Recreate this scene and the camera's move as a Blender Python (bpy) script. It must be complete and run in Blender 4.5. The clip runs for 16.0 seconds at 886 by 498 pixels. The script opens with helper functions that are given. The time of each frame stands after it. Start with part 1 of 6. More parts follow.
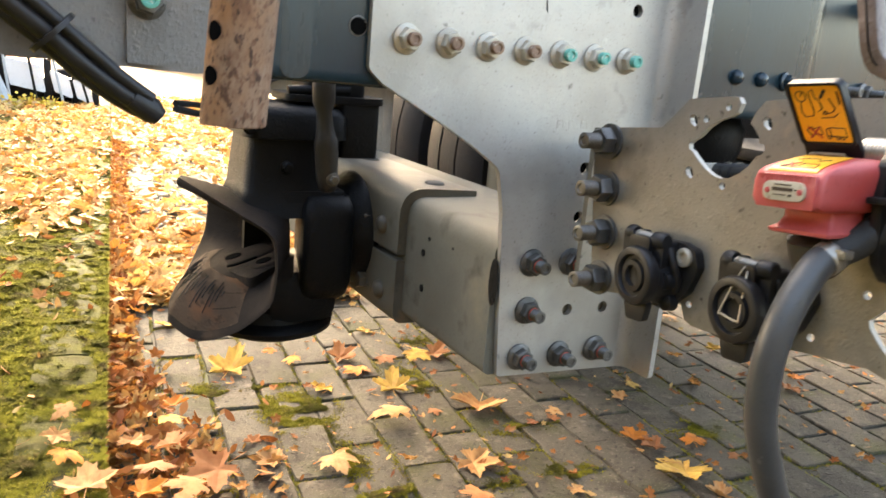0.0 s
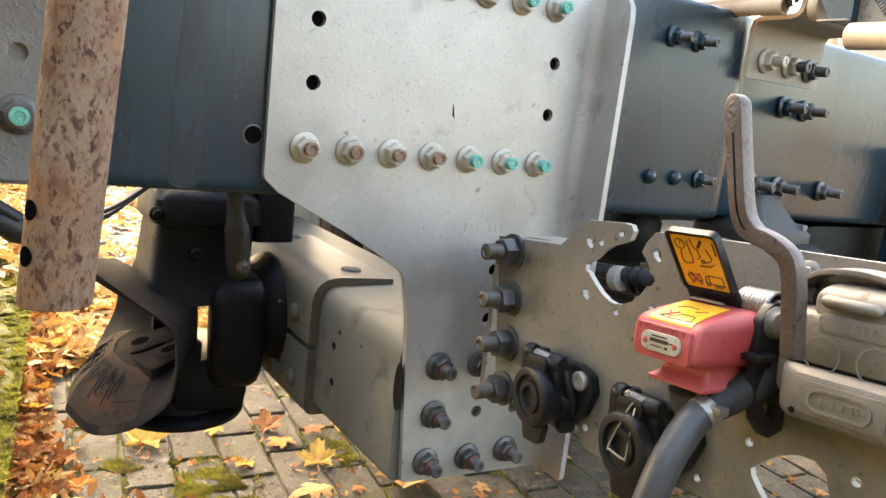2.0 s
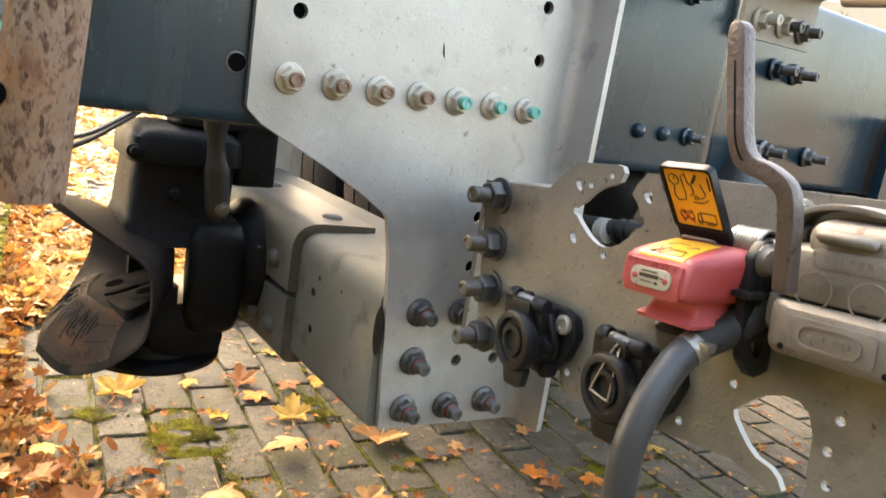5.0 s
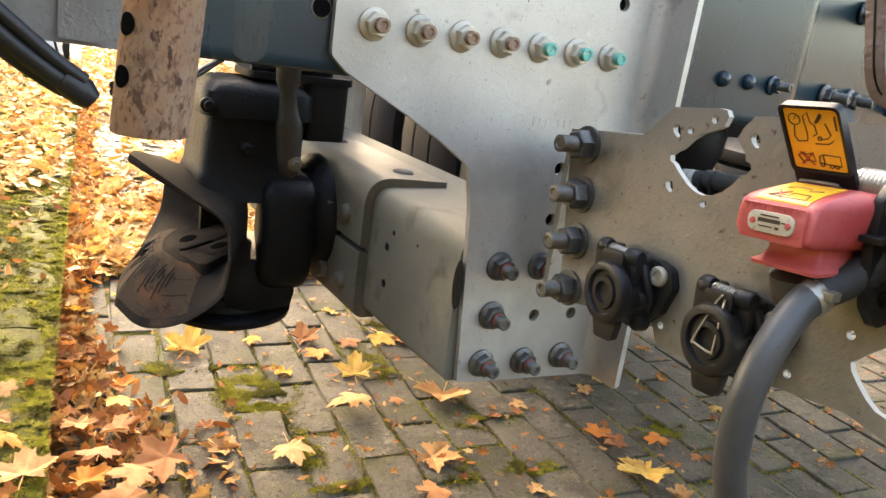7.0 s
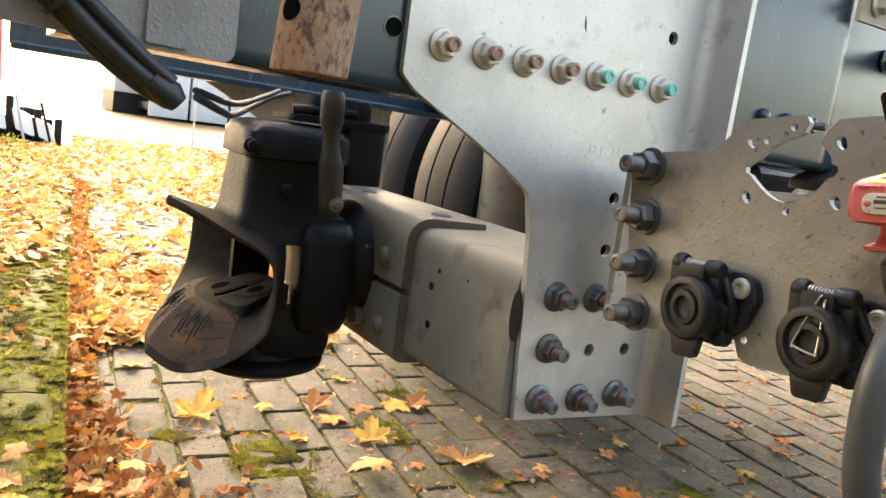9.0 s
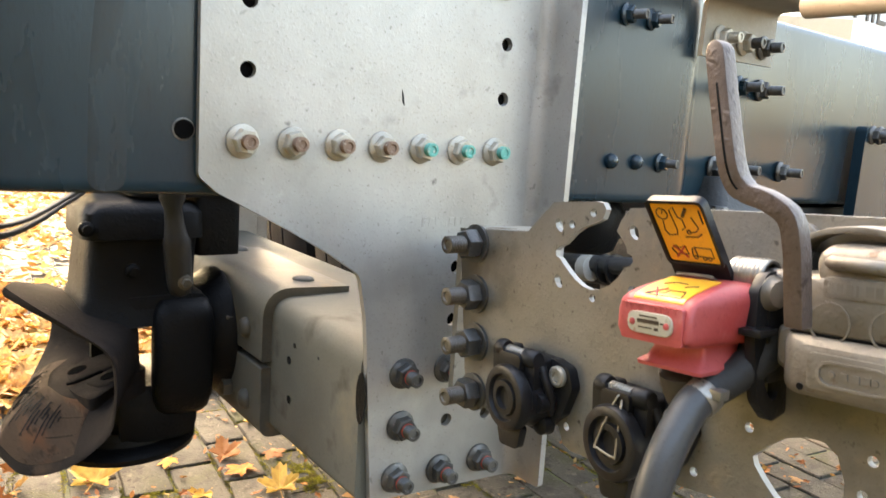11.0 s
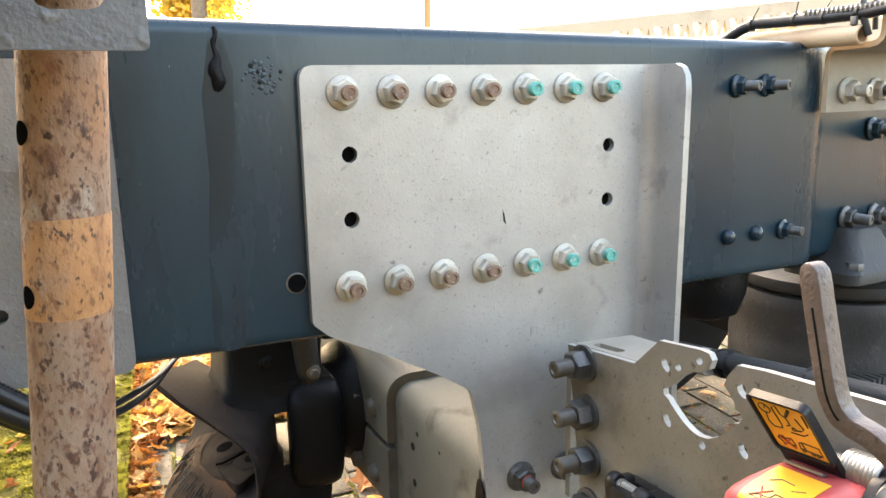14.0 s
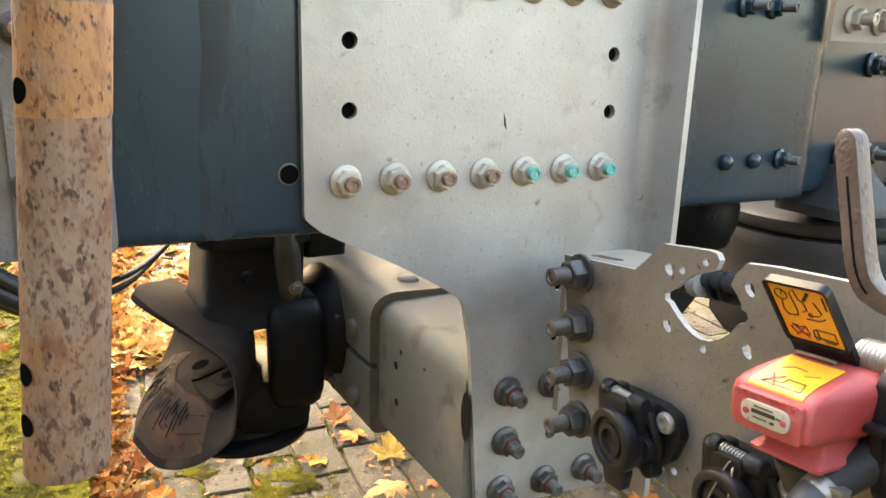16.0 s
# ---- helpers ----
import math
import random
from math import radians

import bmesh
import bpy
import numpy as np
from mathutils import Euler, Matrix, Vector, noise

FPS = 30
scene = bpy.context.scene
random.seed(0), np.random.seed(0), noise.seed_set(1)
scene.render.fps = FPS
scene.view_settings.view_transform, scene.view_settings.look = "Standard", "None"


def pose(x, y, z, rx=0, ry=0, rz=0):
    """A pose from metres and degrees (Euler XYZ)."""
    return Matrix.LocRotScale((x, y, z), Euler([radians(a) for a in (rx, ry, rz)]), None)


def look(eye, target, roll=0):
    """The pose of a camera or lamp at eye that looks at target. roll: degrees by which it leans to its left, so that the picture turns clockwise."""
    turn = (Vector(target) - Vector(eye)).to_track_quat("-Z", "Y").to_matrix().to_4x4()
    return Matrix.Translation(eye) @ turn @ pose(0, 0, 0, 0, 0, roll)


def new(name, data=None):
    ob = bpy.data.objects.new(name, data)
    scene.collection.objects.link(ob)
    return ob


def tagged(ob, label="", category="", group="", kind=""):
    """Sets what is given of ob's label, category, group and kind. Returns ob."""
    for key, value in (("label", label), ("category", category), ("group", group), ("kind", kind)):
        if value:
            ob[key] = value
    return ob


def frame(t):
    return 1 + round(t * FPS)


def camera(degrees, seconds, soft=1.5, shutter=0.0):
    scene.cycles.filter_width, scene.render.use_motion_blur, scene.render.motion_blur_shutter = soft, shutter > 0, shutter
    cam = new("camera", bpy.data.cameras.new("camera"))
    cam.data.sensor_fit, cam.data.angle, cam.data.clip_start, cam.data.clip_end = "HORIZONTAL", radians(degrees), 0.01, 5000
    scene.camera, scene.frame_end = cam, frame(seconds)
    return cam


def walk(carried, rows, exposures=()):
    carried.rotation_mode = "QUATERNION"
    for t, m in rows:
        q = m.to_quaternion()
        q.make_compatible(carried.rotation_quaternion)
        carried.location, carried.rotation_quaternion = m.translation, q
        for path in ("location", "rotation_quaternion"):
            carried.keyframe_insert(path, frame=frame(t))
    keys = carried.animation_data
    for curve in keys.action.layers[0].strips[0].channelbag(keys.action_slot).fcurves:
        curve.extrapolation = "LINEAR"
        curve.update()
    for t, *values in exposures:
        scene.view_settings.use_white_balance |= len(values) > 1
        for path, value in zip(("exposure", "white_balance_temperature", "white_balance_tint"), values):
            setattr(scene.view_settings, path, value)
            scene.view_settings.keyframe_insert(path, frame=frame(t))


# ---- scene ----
cam = camera(60.2, 16.0, shutter=0.25)
PATH = [
    (0, (-0.359, -0.739, 0.767), (0.612, 0.942, 0.289), 5.1),
    (0.5, (-0.324, -0.783, 0.816), (0.684, 0.889, 0.384), 5.4),
    (1, (-0.308, -0.78, 0.829), (0.733, 0.881, 0.43), 6.3),
    (1.5, (-0.296, -0.749, 0.839), (0.77, 0.9, 0.459), 6.6),
    (2, (-0.295, -0.733, 0.845), (0.778, 0.913, 0.472), 6.7),
    (2.5, (-0.293, -0.736, 0.847), (0.78, 0.911, 0.479), 6.6),
    (3, (-0.301, -0.762, 0.868), (0.764, 0.896, 0.525), 6.5),
    (3.5, (-0.307, -0.774, 0.859), (0.76, 0.884, 0.524), 7.5),
    (4, (-0.307, -0.744, 0.843), (0.78, 0.895, 0.476), 8.2),
    (4.5, (-0.299, -0.706, 0.837), (0.812, 0.91, 0.442), 7.8),
    (5, (-0.292, -0.725, 0.81), (0.827, 0.874, 0.374), 9.0),
    (5.2, (-0.297, -0.736, 0.796), (0.814, 0.859, 0.325), 9.6),
    (7.3, (-0.332, -0.684, 0.784), (0.684, 0.95, 0.236), 8.4),
    (7.5, (-0.343, -0.679, 0.773), (0.679, 0.952, 0.23), 9.2),
    (8, (-0.371, -0.664, 0.696), (0.665, 0.98, 0.221), 9.8),
    (8.2, (-0.388, -0.653, 0.698), (0.651, 1.008, 0.295), 9.2),
    (10.3, (-0.344, -0.655, 0.721), (0.793, 0.965, 0.432), 6.3),
    (10.5, (-0.305, -0.676, 0.729), (0.853, 0.927, 0.434), 6.4),
    (11, (-0.265, -0.685, 0.814), (0.906, 0.903, 0.489), 3.9),
    (11.5, (-0.286, -0.695, 0.899), (0.68, 1.025, 0.566), 1.2),
    (12, (-0.26, -0.706, 1.025), (0.518, 1.114, 0.743), -0.6),
    (12.5, (-0.246, -0.704, 1.021), (0.512, 1.122, 0.721), -0.8),
    (13, (-0.245, -0.703, 0.974), (0.533, 1.094, 0.565), -0.2),
    (13.5, (-0.241, -0.697, 0.98), (0.588, 1.071, 0.549), -0.3),
    (14, (-0.238, -0.683, 0.973), (0.635, 1.068, 0.557), -1.1),
    (14.5, (-0.234, -0.67, 0.98), (0.657, 1.075, 0.578), -0.2),
    (15, (-0.242, -0.653, 0.974), (0.662, 1.084, 0.568), 0.9),
    (15.5, (-0.251, -0.653, 0.942), (0.66, 1.069, 0.49), 1.1),
    (16, (-0.255, -0.661, 0.909), (0.675, 1.034, 0.397), 1.7),
]
walk(cam, [(t, look(eye, target, roll)) for t, eye, target, roll in PATH], [(0.0, 3.67, 8350, 10), (8.0, 3.66, 8400, 10), (11.0, 3.75, 8450, 10), (11.5, 3.86, 8450, 10), (12.0, 3.82, 8400, 10), (12.6, 3.70, 8400, 10), (13.2, 3.77, 8350, 10), (14.5, 3.90, 8300, 10), (16.0, 3.79, 8500, 10)])

# ---- world, sun ----
SUN_EL, SUN_AZ = radians(29), radians(6.5)      # azimuth from +y towards +x
world = bpy.data.worlds.new("world")
scene.world = world
world.use_nodes = True
wn = world.node_tree.nodes
sky = wn.new("ShaderNodeTexSky")
sky.sky_type, sky.sun_disc = "NISHITA", False
sky.sun_elevation, sky.sun_rotation = SUN_EL, SUN_AZ
sky.air_density, sky.dust_density = 1.0, 4.0
wn["Background"].inputs["Strength"].default_value = 0.15
world.node_tree.links.new(sky.outputs["Color"], wn["Background"].inputs["Color"])
sun = new("sun", bpy.data.lights.new("sun", "SUN"))
sun.data.energy, sun.data.angle, sun.data.color = 2.6, radians(0.6), (1.0, 0.93, 0.82)
sun.matrix_world = look((0, 0, 0), (-math.sin(SUN_AZ) * math.cos(SUN_EL), -math.cos(SUN_AZ) * math.cos(SUN_EL), -math.sin(SUN_EL)))


# ---- materials ----
def material(name, c1, c2, rough=0.5, metal=0.0, scale=12.0, grain=180.0, bump=0.15, spots=(), stretch=(1, 1, 1), vary=0.0, rvar=0.15, gloss=0.5):
    """Two-scale mottled surface. spots: rows of (colour, scale, threshold, soft)."""
    m = bpy.data.materials.new(name)
    m.use_nodes = True
    n, l = m.node_tree.nodes, m.node_tree.links
    p = n["Principled BSDF"]
    co = n.new("ShaderNodeTexCoord")
    mp = n.new("ShaderNodeMapping")
    mp.inputs["Scale"].default_value = stretch
    l.new(co.outputs["Object"], mp.inputs["Vector"])
    info = n.new("ShaderNodeObjectInfo")
    off = n.new("ShaderNodeVectorMath")
    off.operation = "MULTIPLY_ADD"
    l.new(info.outputs["Random"], off.inputs[0])
    off.inputs[1].default_value = (37, 19, 53)
    l.new(mp.outputs[0], off.inputs[2])

    def noise_of(sc, det=6.0, ro=0.6):
        t = n.new("ShaderNodeTexNoise")
        t.inputs["Scale"].default_value, t.inputs["Detail"].default_value, t.inputs["Roughness"].default_value = sc, det, ro
        l.new(off.outputs[0], t.inputs["Vector"])
        return t.outputs["Fac"]

    def ramp(fac, a, b):
        r = n.new("ShaderNodeMapRange")
        r.inputs["From Min"].default_value, r.inputs["From Max"].default_value = a, b
        l.new(fac, r.inputs["Value"])
        return r.outputs[0]

    def mix(fac, a, b):
        x = n.new("ShaderNodeMix")
        x.data_type = "RGBA"
        l.new(fac, x.inputs[0])
        for i, c in ((6, a), (7, b)):
            if isinstance(c, tuple):
                x.inputs[i].default_value = (*c, 1)
            else:
                l.new(c, x.inputs[i])
        return x.outputs[2]

    big, fine = noise_of(scale), noise_of(grain, 3.0)
    col = mix(ramp(big, 0.3, 0.7), c1, c2)
    dark = tuple(v * 0.72 for v in c1)
    col = mix(ramp(fine, 0.58, 0.85), col, dark)
    for colour, sc, th, soft in spots:
        col = mix(ramp(noise_of(sc, 4.0, 0.55), th, th + soft), col, colour)
    if vary:
        h = n.new("ShaderNodeHueSaturation")
        h.inputs["Value"].default_value = 1
        l.new(ramp(info.outputs["Random"], 0, 1), n.new("ShaderNodeMath").inputs[0])
        mm = n.new("ShaderNodeMath")
        mm.operation = "MULTIPLY_ADD"
        l.new(info.outputs["Random"], mm.inputs[0])
        mm.inputs[1].default_value, mm.inputs[2].default_value = vary, 1 - vary / 2
        l.new(mm.outputs[0], h.inputs["Value"])
        l.new(col, h.inputs["Color"])
        col = h.outputs[0]
    l.new(col, p.inputs["Base Color"])
    rr = n.new("ShaderNodeMapRange")
    rr.inputs["To Min"].default_value, rr.inputs["To Max"].default_value = max(0.05, rough - rvar), min(1, rough + rvar)
    l.new(big, rr.inputs["Value"])
    l.new(rr.outputs[0], p.inputs["Roughness"])
    p.inputs["Metallic"].default_value = metal
    p.inputs["Specular IOR Level"].default_value = gloss
    if bump:
        b = n.new("ShaderNodeBump")
        b.inputs["Strength"].default_value, b.inputs["Distance"].default_value = bump, 0.002
        mid = n.new("ShaderNodeMath")
        mid.operation = "MULTIPLY_ADD"
        l.new(ramp(noise_of(grain * 0.4, 2.0), 0.56, 0.74), mid.inputs[0])
        mid.inputs[1].default_value = 0.8
        l.new(fine, mid.inputs[2])
        l.new(mid.outputs[0], b.inputs["Height"])
        l.new(b.outputs[0], p.inputs["Normal"])
    return m


RAIL = material("blue_black_paint", (0.0068, 0.0200, 0.0300), (0.012, 0.031, 0.043), 0.27, 0, 7, 240, 0.04, [((0.036, 0.058, 0.070), 40, 0.66, 0.16), ((0.2, 0.2, 0.19), 300, 0.75, 0.05), ((0.020, 0.040, 0.053), 10, 0.56, 0.2), ((0.005, 0.011, 0.016), 5, 0.54, 0.12)], (1, 1, 0.3), gloss=0.42)
PLATE = material("grey_zinc_primer", (0.318, 0.306, 0.286), (0.420, 0.406, 0.382), 0.42, 0.45, 9, 330, 0.08, [((0.205, 0.197, 0.185), 22, 0.60, 0.2), ((0.50, 0.485, 0.456), 40, 0.68, 0.2), ((0.14, 0.133, 0.125), 60, 0.68, 0.08), ((0.30, 0.288, 0.268), 6, 0.52, 0.12), ((0.23, 0.22, 0.205), 180, 0.65, 0.06), ((0.12, 0.105, 0.09), 330, 0.71, 0.04)], rvar=0.08)
BRACKET = material("grey_steel_plate", (0.190, 0.176, 0.154), (0.280, 0.260, 0.230), 0.42, 0.4, 12, 330, 0.14, [((0.30, 0.255, 0.20), 30, 0.60, 0.2), ((0.075, 0.066, 0.056), 120, 0.63, 0.1), ((0.105, 0.093, 0.076), 9, 0.52, 0.15), ((0.080, 0.070, 0.058), 4, 0.55, 0.15)], rvar=0.1)
GUSSET = material("dusty_bare_steel", (0.25, 0.22, 0.175), (0.32, 0.285, 0.235), 0.6, 0.1, 30, 300, 0.15)
CUT = material("bare_cut_edge", (0.30, 0.28, 0.245), (0.38, 0.36, 0.32), 0.5, 0.2, 30, 300, 0.1)
BEAM = material("olive_grey_paint", (0.092, 0.088, 0.072), (0.128, 0.122, 0.10), 0.68, 0, 8, 260, 0.08, [((0.19, 0.16, 0.11), 9, 0.60, 0.2), ((0.035, 0.034, 0.03), 70, 0.72, 0.05), ((0.06, 0.054, 0.042), 16, 0.58, 0.15)], gloss=0.15)
BEAM_DARK = material("dark_olive_paint", (0.045, 0.042, 0.036), (0.085, 0.078, 0.064), 0.5, 0, 20, 260, 0.15, [((0.12, 0.085, 0.05), 30, 0.6, 0.15)], gloss=0.3)
NUT = material("cream_coated_nut", (0.34, 0.31, 0.255), (0.46, 0.425, 0.355), 0.45, 0.3, 60, 500, 0.1, [((0.25, 0.2, 0.14), 160, 0.62, 0.15)], vary=0.3)
NUT_DARK = material("grey_zinc_nut", (0.07, 0.068, 0.066), (0.13, 0.127, 0.122), 0.42, 0.6, 60, 500, 0.2, [((0.24, 0.22, 0.195), 120, 0.64, 0.15), ((0.035, 0.03, 0.026), 80, 0.6, 0.12)], vary=0.35)
END_BROWN = material("brown_bolt_end", (0.15, 0.085, 0.055), (0.26, 0.17, 0.12), 0.6, 0.2, 90, 600, 0.3, [((0.4, 0.35, 0.28), 220, 0.6, 0.1)])
END_TEAL = material("teal_bolt_end", (0.06, 0.30, 0.25), (0.12, 0.40, 0.33), 0.6, 0, 90, 600, 0.2, [((0.45, 0.45, 0.38), 200, 0.58, 0.1)])
TEAL = material("teal_painted_bolt", (0.15, 0.33, 0.275), (0.28, 0.45, 0.38), 0.55, 0, 90, 300, 0.6, [((0.10, 0.22, 0.17), 260, 0.60, 0.08), ((0.62, 0.66, 0.56), 150, 0.64, 0.1), ((0.22, 0.19, 0.14), 330, 0.66, 0.05)])
THREAD = material("steel_thread", (0.085, 0.08, 0.075), (0.15, 0.142, 0.132), 0.4, 0.6, 80, 500, 0.1)
BLACK = material("black_cast_iron", (0.003, 0.0034, 0.0042), (0.006, 0.0065, 0.0075), 0.5, 0, 14, 260, 0.35, [((0.015, 0.013, 0.011), 18, 0.64, 0.2)], gloss=0.13)
CAST = material("worn_black_lever", (0.012, 0.012, 0.013), (0.025, 0.024, 0.023), 0.45, 0, 20, 260, 0.2, [((0.06, 0.045, 0.035), 26, 0.62, 0.2)], gloss=0.35)
VOID = material("dark_hole_interior", (0.003, 0.003, 0.003), (0.006, 0.006, 0.006), 0.95, 0, 14, 260, 0.0, rvar=0.03, gloss=0.0)
WORN = material("worn_jaw_steel", (0.048, 0.034, 0.026), (0.074, 0.052, 0.039), 0.85, 0.0, 18, 240, 0.4, [((0.115, 0.056, 0.032), 18, 0.52, 0.15), ((0.018, 0.014, 0.012), 60, 0.57, 0.1), ((0.19, 0.14, 0.105), 90, 0.68, 0.08)], (1, 0.3, 1), rvar=0.05, gloss=0.05)
JAW = material("black_jaw_casting", (0.010, 0.009, 0.009), (0.022, 0.018, 0.016), 0.9, 0, 14, 260, 0.3, [((0.05, 0.034, 0.024), 18, 0.60, 0.2)], rvar=0.05, gloss=0.02)
RUBBER = material("black_plastic", (0.008, 0.008, 0.009), (0.016, 0.016, 0.018), 0.4, 0, 30, 300, 0.1, [((0.04, 0.04, 0.04), 140, 0.72, 0.1)], gloss=0.3)
HOSE = material("grey_rubber_hose", (0.040, 0.041, 0.043), (0.060, 0.062, 0.064), 0.38, 0, 16, 300, 0.08, [((0.14, 0.14, 0.14), 60, 0.68, 0.1)])
RUST = material("rusty_galvanised_pipe", (0.205, 0.126, 0.083), (0.285, 0.190, 0.134), 0.72, 0.0, 30, 300, 0.35, [((0.310, 0.138, 0.056), 18, 0.46, 0.22), ((0.32, 0.255, 0.205), 50, 0.60, 0.12), ((0.17, 0.080, 0.046), 90, 0.53, 0.16), ((0.085, 0.040, 0.026), 150, 0.59, 0.07), ((0.055, 0.027, 0.018), 240, 0.60, 0.05), ((0.15, 0.074, 0.045), 420, 0.54, 0.1)], (1, 1, 0.6))
BAND = material("orange_rust_band", (0.360, 0.165, 0.066), (0.420, 0.210, 0.092), 0.72, 0, 40, 300, 0.35, [((0.29, 0.185, 0.125), 30, 0.53, 0.16), ((0.25, 0.110, 0.052), 90, 0.54, 0.14), ((0.10, 0.046, 0.030), 150, 0.60, 0.07), ((0.060, 0.030, 0.020), 240, 0.61, 0.05), ((0.22, 0.10, 0.048), 420, 0.55, 0.1)], (1, 1, 0.6))
DULL = material("dull_grey_primer", (0.113, 0.111, 0.109), (0.158, 0.156, 0.153), 0.5, 0.1, 14, 300, 0.3, [((0.05, 0.05, 0.05), 90, 0.66, 0.08), ((0.22, 0.21, 0.195), 60, 0.68, 0.12), ((0.17, 0.135, 0.10), 22, 0.68, 0.1)])
BEIGE = material("chipped_beige_paint", (0.215, 0.192, 0.160), (0.290, 0.262, 0.220), 0.55, 0, 16, 260, 0.2, [((0.17, 0.125, 0.090), 20, 0.56, 0.15), ((0.15, 0.060, 0.040), 26, 0.635, 0.04), ((0.12, 0.095, 0.072), 110, 0.60, 0.08), ((0.05, 0.035, 0.026), 220, 0.66, 0.05)])
PALE = material("pale_beige_paint", (0.547, 0.389, 0.245), (0.590, 0.432, 0.288), 0.6, 0, 10, 200, 0.1, [((0.432, 0.274, 0.173), 8, 0.58, 0.2)])
RED = material("faded_red_plastic", (0.42, 0.055, 0.055), (0.50, 0.10, 0.095), 0.45, 0, 20, 260, 0.1, [((0.55, 0.2, 0.19), 34, 0.66, 0.2)])
YELLOW = material("yellow_sticker", (0.80, 0.40, 0.04), (0.86, 0.47, 0.05), 0.35, 0, 20, 400, 0.0)
STAIN = material("dark_oily_stain", (0.005, 0.014, 0.022), (0.009, 0.022, 0.031), 0.27, 0, 7, 240, 0.04, [((0.010, 0.030, 0.044), 14, 0.54, 0.15)], stretch=(1, 1, 0.3), gloss=0.42)
INK = material("black_ink", (0.03, 0.02, 0.015), (0.045, 0.03, 0.02), 0.5, 0, 20, 400, 0)
REDINK = material("red_ink", (0.42, 0.05, 0.035), (0.5, 0.08, 0.05), 0.5, 0, 20, 400, 0)
CREAM = material("cream_label", (0.40, 0.37, 0.28), (0.52, 0.48, 0.38), 0.5, 0, 40, 300, 0.1, [((0.3, 0.12, 0.08), 150, 0.66, 0.1)])
ALU = material("cast_aluminium", (0.165, 0.144, 0.117), (0.235, 0.210, 0.174), 0.5, 0.3, 16, 240, 0.22, [((0.10, 0.083, 0.064), 30, 0.58, 0.2), ((0.38, 0.355, 0.31), 60, 0.67, 0.12), ((0.13, 0.085, 0.055), 80, 0.66, 0.08)])
LEVER = material("brown_lever_steel", (0.08, 0.054, 0.043), (0.13, 0.095, 0.08), 0.42, 0.2, 24, 260, 0.3, [((0.05, 0.032, 0.025), 120, 0.62, 0.1), ((0.26, 0.225, 0.2), 30, 0.64, 0.2)])
TANK = material("dusty_dark_rubber", (0.026, 0.026, 0.026), (0.042, 0.042, 0.041), 0.55, 0, 10, 200, 0.3, [((0.070, 0.067, 0.060), 20, 0.62, 0.2)], gloss=0.3)
TYRE = material("tyre_rubber", (0.006, 0.006, 0.007), (0.012, 0.012, 0.014), 0.7, 0, 20, 160, 0.3, gloss=0.12)
SPRINGM = material("spring_steel", (0.27, 0.25, 0.215), (0.36, 0.34, 0.30), 0.35, 0.7, 60, 400, 0.05)
STONE = material("paving_concrete", (0.046, 0.039, 0.029), (0.078, 0.067, 0.051), 0.85, 0, 14, 260, 1.0, [((0.025, 0.021, 0.015), 9, 0.51, 0.2), ((0.040, 0.040, 0.013), 6, 0.53, 0.14), ((0.17, 0.145, 0.113), 260, 0.61, 0.08), ((0.115, 0.097, 0.075), 34, 0.60, 0.12), ((0.018, 0.015, 0.011), 90, 0.60, 0.07), ((0.030, 0.025, 0.018), 26, 0.58, 0.1)], vary=0.45, gloss=0.2)
SOIL = material("joint_soil", (0.035, 0.028, 0.02), (0.06, 0.05, 0.034), 0.95, 0, 10, 120, 0.8, [((0.06, 0.07, 0.018), 6, 0.48, 0.2)])
MOSS = material("moss", (0.130, 0.116, 0.014), (0.220, 0.190, 0.022), 0.95, 0, 14, 200, 0.0, [((0.050, 0.046, 0.008), 9, 0.48, 0.15), ((0.090, 0.064, 0.024), 22, 0.53, 0.15), ((0.28, 0.235, 0.04), 60, 0.6, 0.15)], gloss=0.05)
KERB = material("mossy_kerb_stone", (0.030, 0.028, 0.010), (0.048, 0.045, 0.015), 0.95, 0, 7, 120, 1.0, [((0.065, 0.063, 0.008), 10, 0.42, 0.14), ((0.013, 0.011, 0.005), 20, 0.54, 0.12), ((0.080, 0.070, 0.048), 70, 0.70, 0.1), ((0.035, 0.035, 0.007), 44, 0.56, 0.1)], gloss=0.1)
VERGE = material("mossy_verge", (0.022, 0.019, 0.0045), (0.040, 0.036, 0.0060), 0.95, 0, 6, 90, 1.0, [((0.060, 0.056, 0.0055), 8, 0.44, 0.15), ((0.060, 0.034, 0.0090), 18, 0.58, 0.12), ((0.011, 0.009, 0.0030), 30, 0.56, 0.12), ((0.040, 0.040, 0.0045), 60, 0.56, 0.1)], gloss=0.05)
BOUNCE_GROUND = material("warm_dark_bounce_ground", (0.075, 0.055, 0.034), (0.11, 0.08, 0.045), 0.9, 0, 3, 60, 0.5, [((0.22, 0.12, 0.04), 9, 0.62, 0.1)])
HEDGE = material("dark_hedge", (0.03, 0.028, 0.014), (0.06, 0.05, 0.022), 0.95, 0, 2, 20, 1.0, gloss=0.1)
FARGROUND = material("leafy_ground", (0.13, 0.075, 0.028), (0.19, 0.115, 0.04), 0.95, 0, 3, 30, 0.8, [((0.26, 0.10, 0.025), 5, 0.5, 0.15), ((0.32, 0.19, 0.045), 9, 0.58, 0.12)])
BARK = material("bark", (0.10, 0.075, 0.05), (0.17, 0.13, 0.09), 0.9, 0, 8, 60, 1.0)
BLUETARP = material("blue_sheet", (0.03, 0.20, 0.36), (0.05, 0.27, 0.45), 0.5, 0, 5, 60, 0.1)
